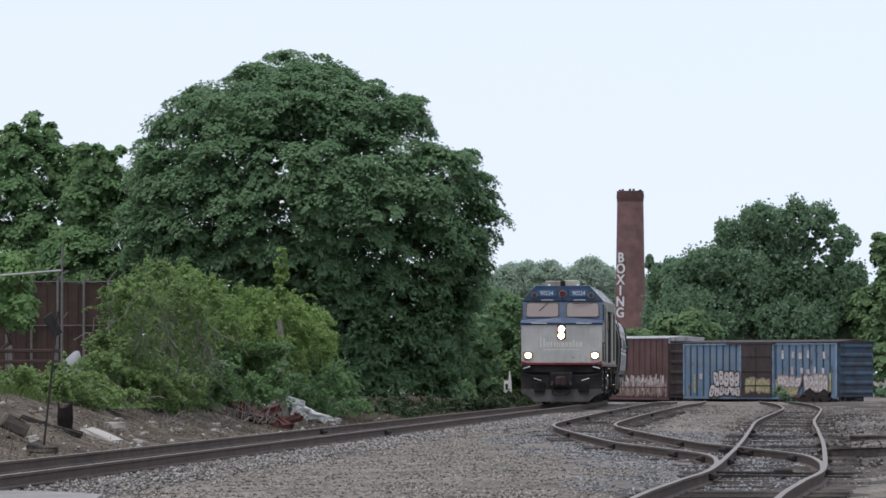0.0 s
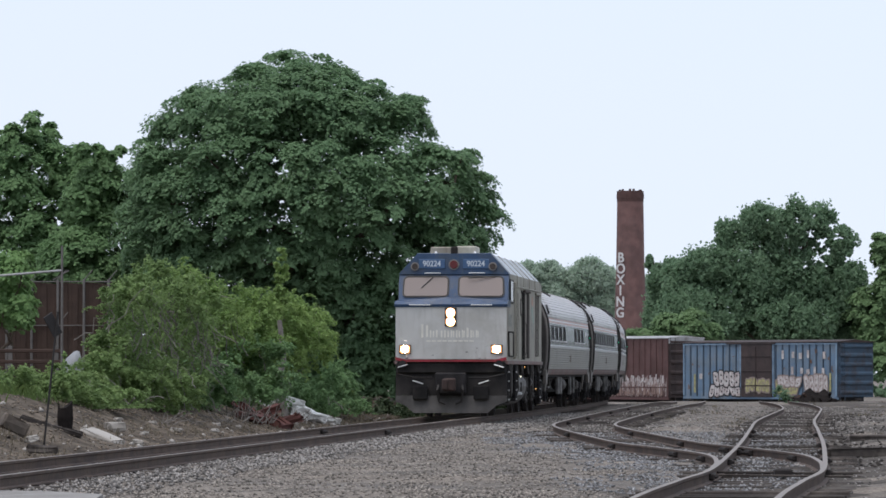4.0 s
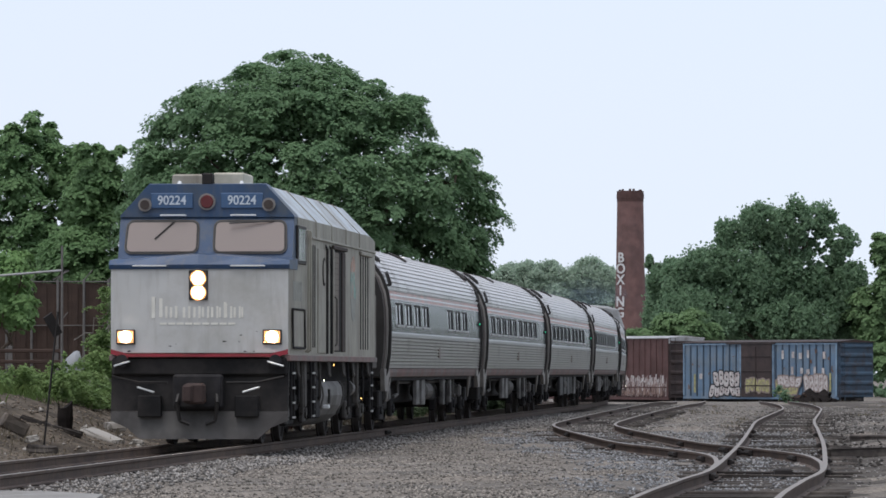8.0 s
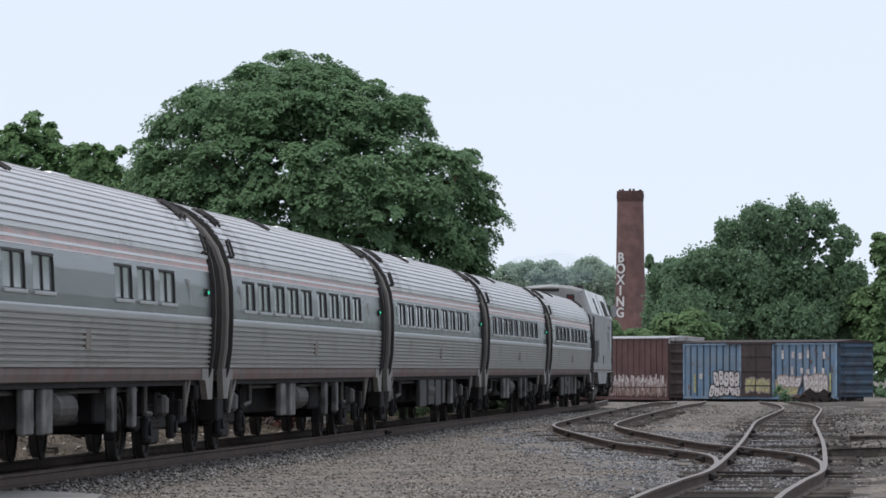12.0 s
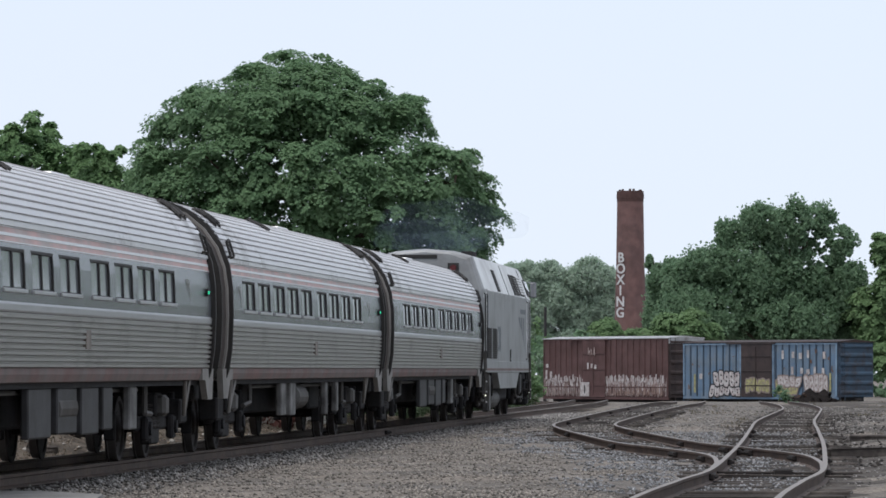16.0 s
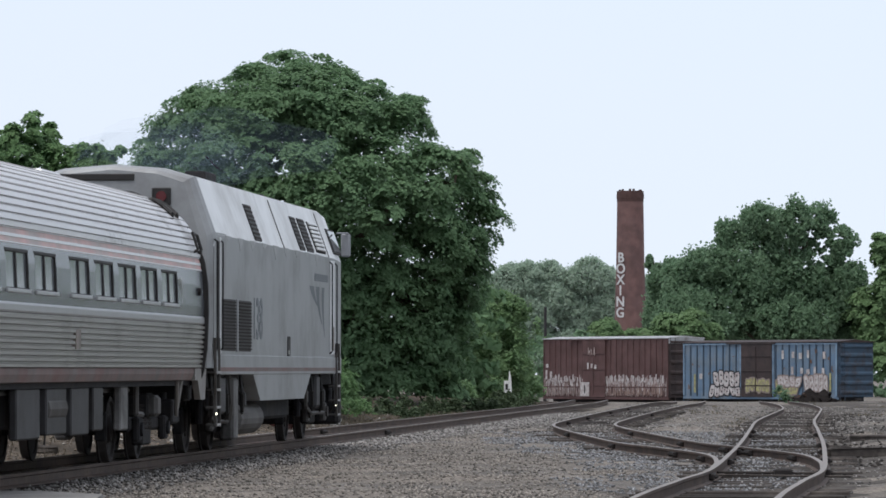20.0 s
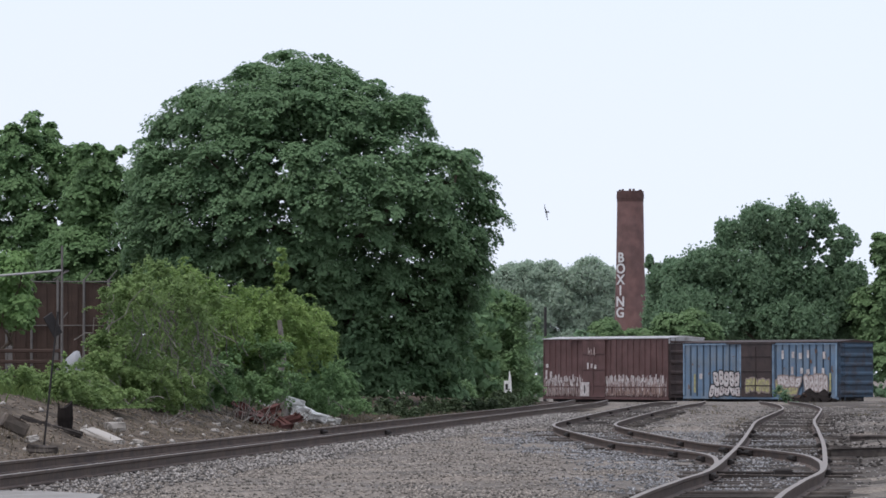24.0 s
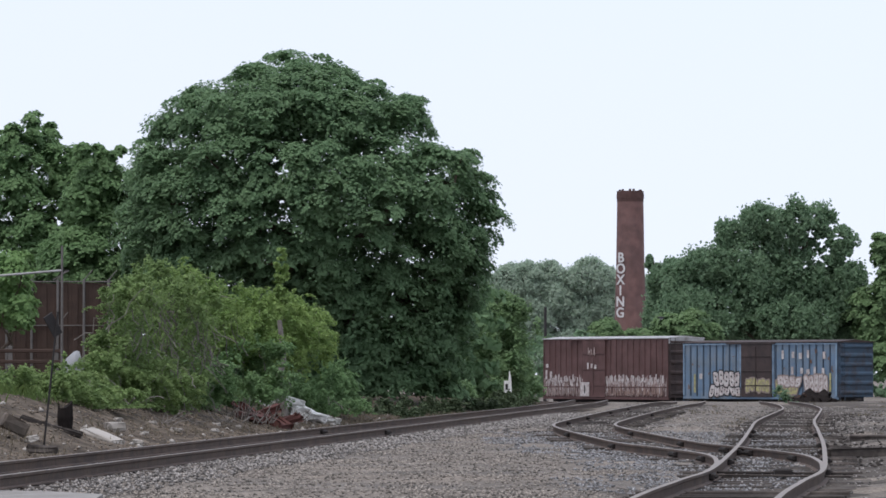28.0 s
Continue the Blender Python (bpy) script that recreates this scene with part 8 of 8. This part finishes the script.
for k, (x, y, l, w, h, rz, tilt, up) in enumerate(((-4.05, 128.6, 0.62, 0.4, 0.24, -30, 34, 0.16), (-3.80, 128.2, 0.42, 0.35, 0.26, 25, 20, 0.22), (-3.62, 127.4, 0.36, 0.32, 0.24, 12, 14, 0.08), (-3.50, 128.3, 0.45, 0.3, 0.16, -15, 30, 0.16),
                                                   (-3.2, 128.0, 0.46, 0.34, 0.16, 0, 8, 0.09), (-2.95, 128.8, 0.36, 0.3, 0.13, 30, 12, 0.08), (-2.82, 129.6, 0.30, 0.26, 0.12, 40, 0, 0.05), (-4.5, 127.2, 0.2, 0.16, 0.1, 10, 20, 0.1))):
    slab("white_rubble", x, y, l, w, h, rz, tilt, M_WHITE, "white broken plaster rubble on the bank", 6 + k, up)
for k, (x, y, l, w, rz, tilt, up) in enumerate(((-4.35, 119.0, 1.0, 0.6, 12, -20, 0.14), (-4.0, 118.6, 0.8, 0.5, -30, 24, 0.10), (-4.75, 119.6, 0.5, 0.4, 10, 36, 0.16), (-3.75, 120.4, 0.7, 0.4, 25, -14, 0.12), (-4.5, 117.6, 0.6, 0.4, -12, 10, 0.05))):
    slab("rusty_sheet", x, y, l, w, 0.16, rz, tilt, M_RUST2, "crumpled rust-red metal sheet", 30 + k, up)
for k, (x, y, sz) in enumerate(((-5.75, 95.1, 0.10), (-5.52, 103.8, 0.09), (-7.33, 90.9, 0.08), (-5.9, 99.5, 0.08), (-4.9, 108, 0.09), (-7.1, 87.2, 0.10), (-7.5, 88, 0.08), (-5.3, 98.5, 0.07), (-4.6, 113, 0.08), (-7.7, 93.5, 0.09), (-6.5, 101, 0.08), (-5.0, 111, 0.10), (-6.0, 104, 0.07))):
    slab("stone", x, y, sz * 2, sz * 1.6, sz, 40 * k, 5, M_CONC, "small pale stone on the bank", 20 + k)
drum = thing("rusty_bucket", pose(-6.9, 92.0, float(ground_z(-6.9, 92.0)) - 0.02), "torn dark rusty bucket standing on the bank", "bucket")
bm = bmesh.new()
rr_ = random.Random(8)
loft(bm, [[(0.12 * math.cos(a), 0.12 * math.sin(a), 0.0) for a in np.linspace(0, 6.28, 15)[:-1]], [(0.15 * math.cos(a), 0.15 * math.sin(a), 0.30) for a in np.linspace(0, 6.28, 15)[:-1]], [(0.14 * math.cos(a), 0.14 * math.sin(a), 0.48 + rr_.uniform(-0.14, 0.16)) for a in np.linspace(0, 6.28, 15)[:-1]]])
part("shell", bm, M_HEAP, drum)
rb = np.random.default_rng(9)
for bx, by, wide, high, n in ((-4.55, 117.0, 0.6, 0.62, 30), (-5.15, 112.5, 0.7, 0.35, 18), (-5.75, 106.0, 0.7, 0.30, 14), (-3.6, 124.5, 0.5, 0.35, 14), (-2.5, 136.0, 0.7, 0.3, 12)):
    brush = thing("dead_brush_pile", pose(bx, by, float(ground_z(bx, by))), "tangle of bare dead branches at the foot of the bushes", "brushwood", "brushwood on the bank")
    for k in range(n):
        bm = bmesh.new()
        a = rb.uniform(-wide, wide)
        limb(bm, (a, rb.uniform(-0.4, 0.4), 0.0), (a + rb.uniform(-0.5, 0.5), rb.uniform(-0.6, 0.6), rb.uniform(0.3, 1.0) * high), 0.014, 0.005, rb, 3, 5)
        part("branch", bm, M_TWIG, brush)
litter = np.stack([rb.uniform(-5.6, -2.1, 150), rb.uniform(78, 150, 150)], 1)
litter[:, 0] += track_x(litter[:, 1])

# dirt heap, scrub and pale paving
heap = thing("dark_dirt_heap", pose(20.5, 280, float(ground_z(20.5, 280)) - 0.1), "dark heap of dirt and scrap by the blue boxcar", "dirt heap")
bm = bmesh.new()
bmesh.ops.create_icosphere(bm, subdivisions=4, radius=1.0)
for v in bm.verts:
    n_ = noise.noise(v.co * 2.0) * 0.35 + noise.noise(v.co * 6.0) * 0.12
    v.co = Vector((v.co.x * (1.35 + n_), v.co.y * 1.2, max(-0.1, v.co.z) * (0.62 + n_ * 1.3)))
part("mound", bm, M_HEAP, heap)
rs_ = random.Random(17)
for k in range(16):
    a, r = rs_.uniform(0, 6.28), rs_.uniform(0.2, 1.5)
    z = 0.55 * (1 - r / 1.7) + 0.08
    o = part("scrap", boxes((-rs_.uniform(0.15, 0.5), rs_.uniform(0.15, 0.5), -0.08, 0.08, -0.06, 0.06), bevel=0.01), M_HEAP if k % 4 else M_RUST, heap)
    o.matrix_local = pose(r * math.cos(a), r * math.sin(a) * 0.8 - 0.2, z, rs_.uniform(-50, 50), rs_.uniform(-50, 50), rs_.uniform(0, 180))
shrub("yard_weed_bush", 18.2, 268, [(18.2, 268, float(ground_z(18.2, 268)) + 0.25, 0.5, 0.5, 0.35), (18.0, 268, float(ground_z(18, 268)) + 0.5, 0.22, 0.3, 0.35)], 34, 30, 0.2, 0.11, M_LEAF4, 35, "lone green weed bush before the blue boxcar", 4)
for k, (x, y, l, rz) in enumerate(((7.6, 86.5, 2.0, 9), (9.6, 104.0, 2.4, -4))):
    ob = slab("loose_tie", x, y, l, 0.22, 0.15, rz, 0, M_TIE, "dark loose railway tie lying in the gravel", 60 + k)
    tagged(ob, category="railway tie", group="loose ties")
bm = bmesh.new()
loft(bm, [[(-5.6, 59.8, z), (-4.6, 59.1, z), (-3.9, 57.8, z), (-3.5, 44, z), (-5.6, 44, z)] for z in (-0.3, -0.15)])
tagged(part("crossing_pavement", bm, M_PAVE), "pale worn paving at a track crossing", "pavement", kind="structure")

# ------------------------------------------------------------------ exhaust haze over the locomotive
def smoke_mat(name, colour, cover):
    """Thin smoke: mostly clear."""
    m = bpy.data.materials.new(name)
    m.use_nodes = True
    t = m.node_tree
    t.nodes.remove(t.nodes["Principled BSDF"])
    df, tr, mx = t.nodes.new("ShaderNodeBsdfDiffuse"), t.nodes.new("ShaderNodeBsdfTransparent"), t.nodes.new("ShaderNodeMixShader")
    df.inputs["Color"].default_value = (*colour, 1)
    mx.inputs[0].default_value = cover
    t.links.new(tr.outputs[0], mx.inputs[1])
    t.links.new(df.outputs[0], mx.inputs[2])
    t.links.new(mx.outputs[0], t.nodes["Material Output"].inputs[0])
    return m


M_HAZE = smoke_mat("thin_blue_grey_smoke", (0.32, 0.42, 0.54), 0.022)
HAZE = []
rh = np.random.default_rng(66)
for dx, dz, rx, rz, n in ((1.5, 4.80, 1.3, 0.32, 1), (-0.3, 5.0, 1.8, 0.50, 1), (-2.8, 5.2, 2.3, 0.6, 1)):
    hz = thing("exhaust_haze", pose(0, 300, 5), "thin blue-grey diesel exhaust haze", "smoke", "exhaust puffs")
    for k in range(n):
        bm = bmesh.new()
        bmesh.ops.create_icosphere(bm, subdivisions=3, radius=1.0)
        sx, sz = rx * rh.uniform(0.8, 1.0), rz * rh.uniform(0.8, 1.1)
        c = Vector((rh.uniform(-0.2, 0.2) * rx, rh.uniform(-0.2, 0.2) * rx, 0.0))
        for v in bm.verts:
            q = 1 + 0.35 * noise.noise(v.co * 1.7 + c * 3)
            v.co = Vector((v.co.x * sx * q, v.co.y * sx * 0.6 * q, v.co.z * sz * q)) + c
        ob = part("puff", bm, M_HAZE, hz, "", True)
        ob.visible_shadow = False
    HAZE.append((hz, dx, dz))

# ------------------------------------------------------------------ a swallow crossing the sky
M_BIRD = mat("dark_plumage", (0.03, 0.03, 0.035), 0.8, vary=0.2)
swallow = thing("swallow", pose(20, 60, 8), "small dark swallow in flight", "bird")
bm = bmesh.new()
loft(bm, [[(x, r * math.cos(a), 0.8 * r * math.sin(a)) for a in np.linspace(0, 6.28, 9)[:-1]] for x, r in ((0.085, 0.004), (0.06, 0.016), (0.0, 0.024), (-0.06, 0.012), (-0.085, 0.006))])
part("body", bm, M_BIRD, swallow)
bm = bmesh.new()
loft(bm, [[(-0.08, s * 0.006, 0.002), (-0.15, s * 0.03, 0.0), (-0.145, s * 0.02, 0.0)] for s in (-1, 1)])
part("tail", bm, M_BIRD, swallow)
WINGS = []
for s in (-1, 1):
    bm = bmesh.new()
    loft(bm, [[(0.035, 0.015 * s, z), (0.045, 0.08 * s, z), (-0.04, 0.18 * s, z), (0.0, 0.08 * s, z), (-0.025, 0.015 * s, z)] for z in (-0.002, 0.002)])
    WINGS.append((part("wing", bm, M_BIRD, swallow), s))

# ------------------------------------------------------------------ loose stone and ties
M_CLOD = mat("brown_clod", (0.16, 0.13, 0.10), 0.95, island=0.5, vary=0.2, scale=10)
rg = np.random.default_rng(88)
def stones(name, xy, z, size, material, seed, label):
    """Crushed stone, each a small angular lump, as one mesh."""
    rng = np.random.default_rng(seed)
    n = len(xy)
    base = np.array([(1, 0, 0), (-0.5, 0.87, 0), (-0.5, -0.87, 0), (0.2, 0.1, 0.85), (0.1, 0.2, -0.6)])
    a = rng.random(n) * 6.283
    c, s = np.cos(a), np.sin(a)
    v = base[None] * (0.7 + 0.6 * rng.random((n, 5, 3)))
    x = v[..., 0] * c[:, None] - v[..., 1] * s[:, None]
    y = v[..., 0] * s[:, None] + v[..., 1] * c[:, None]
    sz = size * (0.5 + 0.9 * rng.random(n)) * 0.5
    P = np.stack([x * sz[:, None] + xy[:, None, 0], y * sz[:, None] + xy[:, None, 1], v[..., 2] * sz[:, None] * 0.85 + (z + sz * 0.2)[:, None]], -1)
    tri = np.array([(0, 1, 3), (1, 2, 3), (2, 0, 3), (1, 0, 4), (2, 1, 4), (0, 2, 4)])
    idx = (np.arange(n)[:, None, None] * 5 + tri[None]).reshape(-1)
    me = bpy.data.meshes.new(name)
    me.vertices.add(5 * n)
    me.vertices.foreach_set("co", P.reshape(-1).astype(np.float32))
    me.loops.add(len(idx))
    me.loops.foreach_set("vertex_index", idx.astype(np.int32))
    me.polygons.add(6 * n)
    me.polygons.foreach_set("loop_start", np.arange(0, len(idx), 3, dtype=np.int32))
    me.update(calc_edges=True)
    return tagged(link_mesh(name, me, material), label, "gravel", kind="stuff")


def spread(n, seed, y0, y1):
    """Points over the open yard beside the main track."""
    rng = np.random.default_rng(seed)
    y = y0 + (y1 - y0) * rng.random(n) ** 1.5
    return np.stack([track_x(y) + 0.85 + 9.5 * rng.random(n) ** 1.2, y], 1)


clod = np.stack([rg.uniform(-5.2, -2.0, 5200), rg.uniform(76, 135, 5200)], 1)
clod[:, 0] += track_x(clod[:, 1])
stones("bank_clods", clod, ground_top(clod[:, 0], clod[:, 1]), 0.06, M_CLOD, 90, "brown clods and stones on the bare bank")
stones("bank_rubble", litter, ground_top(litter[:, 0], litter[:, 1]), 0.13, M_CONC, 96, "pale broken stones and scraps strewn over the bank")
g1 = spread(52000, 91, 48, 120)
u1 = g1[:, 0] - track_x(g1[:, 1])
lumps = rough_noise(g1[:, 0] * 1.5, g1[:, 1] * 0.4, 1.6) + 0.6 * rough_noise(g1[:, 0] * 2, g1[:, 1] * 0.6 + 9, 0.5)
beside = np.interp(g1[:, 1], SIDE[:, 1], SIDE[:, 0]) - g1[:, 0]
blue = (g1[:, 1] > 62) & (beside + 0.9 * lumps < 2.4)
pale = ~blue & (u1 > 0.85) & ((lumps > 0.25) | (np.random.default_rng(98).random(len(g1)) < 0.42))
blue &= (u1 > 0.85) & (lumps > -0.7)
stones("loose_gravel", g1[pale], ground_top(g1[pale, 0], g1[pale, 1]), 0.047, M_STONE3, 92, "scattered small stones on beige dirt")
g2 = np.random.default_rng(101).random((9000, 2)) * (16.0, 125.0) + (2.0, 118.0)
g2 = g2[(g2[:, 0] - track_x(g2[:, 1]) > 1.6) & (rough_noise(g2[:, 0], g2[:, 1] * 0.35, 1.6) > -0.3)]
stones("loose_gravel", g2, ground_top(g2[:, 0], g2[:, 1]), 0.075, M_STONE, 102, "scattered stones over the far yard")
stones("crushed_stone", g1[blue], ground_top(g1[blue, 0], g1[blue, 1]), 0.052, M_STONE2, 99, "blue-grey crushed stone beside the side track")
rg = np.random.default_rng(93)
yy_ = rg.uniform(46, 170, 13000)
uu_ = np.where(rg.random(13000) < 0.7, rg.uniform(0.75, 2.4, 13000), rg.uniform(-2.2, 0.75, 13000))
bal = np.stack([track_x(yy_) + uu_, yy_], 1)[(uu_ > -0.9) | (yy_ < 128)]
stones("track_ballast", bal, ground_top(bal[:, 0], bal[:, 1]) + 0.015, 0.06, M_STONE, 94, "grey ballast along the main track")
for pth, sd in ((THROUGH, 95), (SIDE, 97)):
    i_ = rg.integers(0, len(pth), 4500)
    pt = pth[i_] + np.stack([rg.normal(size=4500) * 1.2, rg.normal(size=4500) * 0.3], 1)
    pt = pt[pt[:, 1] < 150]
    stones("yard_ballast", pt, ground_top(pt[:, 0], pt[:, 1]), 0.055, M_STONE, sd, "grey crushed stone around the yard tracks")
n_ = 1700
k_ = rg.uniform(56, 190, n_)
spoil = np.stack([np.interp(k_, THROUGH[:, 1], THROUGH[:, 0]) + np.where(rg.random(n_) < 0.6, 1.0 + rg.exponential(0.8, n_), rg.choice([-0.9, 0.62], n_) + rg.normal(size=n_) * 0.12), k_], 1)
spoil = spoil[rough_noise(spoil[:, 0], spoil[:, 1] * 0.35, 1.3) > -0.1]
stones("track_spoil", spoil, ground_top(spoil[:, 0], spoil[:, 1]) + 0.0, 0.085, M_TIE, 89, "dark clods and splintered wood along the yard rails")
tie_run(main_track, main_pts[::-1][(main_pts[::-1][:, 1] > 44) & (main_pts[::-1][:, 1] < 190)], lambda x, y: fall(y), 0.55, seed=4, sink=0.01)
tie_run(yard_track, THROUGH[(THROUGH[:, 1] > 46) & (THROUGH[:, 1] < 205)], yard_z, 0.55, seed=5, sink=-0.012)
tie_run(side_track, SIDE[(SIDE[:, 1] > 71) & (SIDE[:, 1] < 190)], yard_z, 0.55, seed=6, sink=-0.012)


# ------------------------------------------------------------------ what moves
def motions():
    """The train runs along the main line; its wheels roll."""
    for ob, c, h in VEHICLES:
        rows = []
        for i in range(57):
            s = front_s(i * 0.5) + c
            a, b = line_at(s + h), line_at(s - h)
            za, zb = float(fall(a[1])), float(fall(b[1]))
            rz = math.degrees(math.atan2(a[1] - b[1], a[0] - b[0]))
            rows.append((i * 0.5, pose((a[0] + b[0]) / 2, (a[1] + b[1]) / 2, (za + zb) / 2, 0, -math.degrees(math.atan2(za - zb, 2 * h)), rz)))
        walk(ob, rows)
    turns = [(i / 30.0, front_s(i / 30.0)) for i in range(841)]
    for ob, x, r in SPINNERS:
        walk(ob, [(t, pose(x, 0, r) @ Matrix.Rotation(s / r, 4, "Y")) for t, s in turns])

    # the haze hangs over the locomotive's exhaust and trails behind it
    for k, (ob, dx, dz) in enumerate(HAZE):
        rows = []
        for i in range(57):
            x, y = line_at(front_s(i * 0.5) - 156.75 + dx)
            rows.append((i * 0.5, pose(x - 0.25 * k + 0.2 * math.sin(i * 0.9 + k), y, dz + float(fall(y)) + 0.15 * math.sin(i * 1.3 + 2 * k), 0, 0, 7 * math.sin(i * 0.7 + k))))
        walk(ob, rows)
    # the swallow comes in from the side, crosses low, turns beyond the maple and flies back
    way = [(0.0, 16.0, 9.0), (20.0, 12.0, 5.0), (22.6, 5.9, 2.9), (23.5, 2.61, 2.86), (23.8, 1.59, 3.07), (24.1, 0.86, 3.21), (24.4, -1.6, 3.8), (24.7, -4.5, 4.55), (25.0, -6.6, 5.0), (25.3, -5.4, 5.0), (25.6, -2.2, 4.6),
           (25.9, 0.05, 4.18), (26.2, 0.59, 3.99), (26.5, 1.27, 3.72), (26.8, 1.83, 3.37), (27.0, 1.96, 3.1), (27.2, 2.12, 2.8), (27.5, 2.3, 2.4), (28.0, 2.6, 1.9)]
    BANKED = {23.5: (130, 45), 23.8: (112, 70), 24.1: (108, 78), 24.4: (130, 60), 24.7: (160, 25)}
    rows = []
    for i, (t, x, h) in enumerate(way):
        a, b = way[max(0, i - 1)], way[min(len(way) - 1, i + 1)]
        face = 180 if b[1] < a[1] else 0
        if t == 25.0:
            face = 100
        bank = 0
        if t in BANKED:
            face, bank = BANKED[t]
        rows.append((t, pose(1.7 * x, 102 + 0.8 * math.sin(t), 1.28 + 1.7 * (h - 1.28), bank, 0, face)))
    walk(swallow, rows)
    for ob, s in WINGS:
        walk(ob, [(i / 10.0, Matrix.Rotation(s * radians(8 + 34 * math.sin(i * 1.9)), 4, "X")) for i in range(281)])


motions()
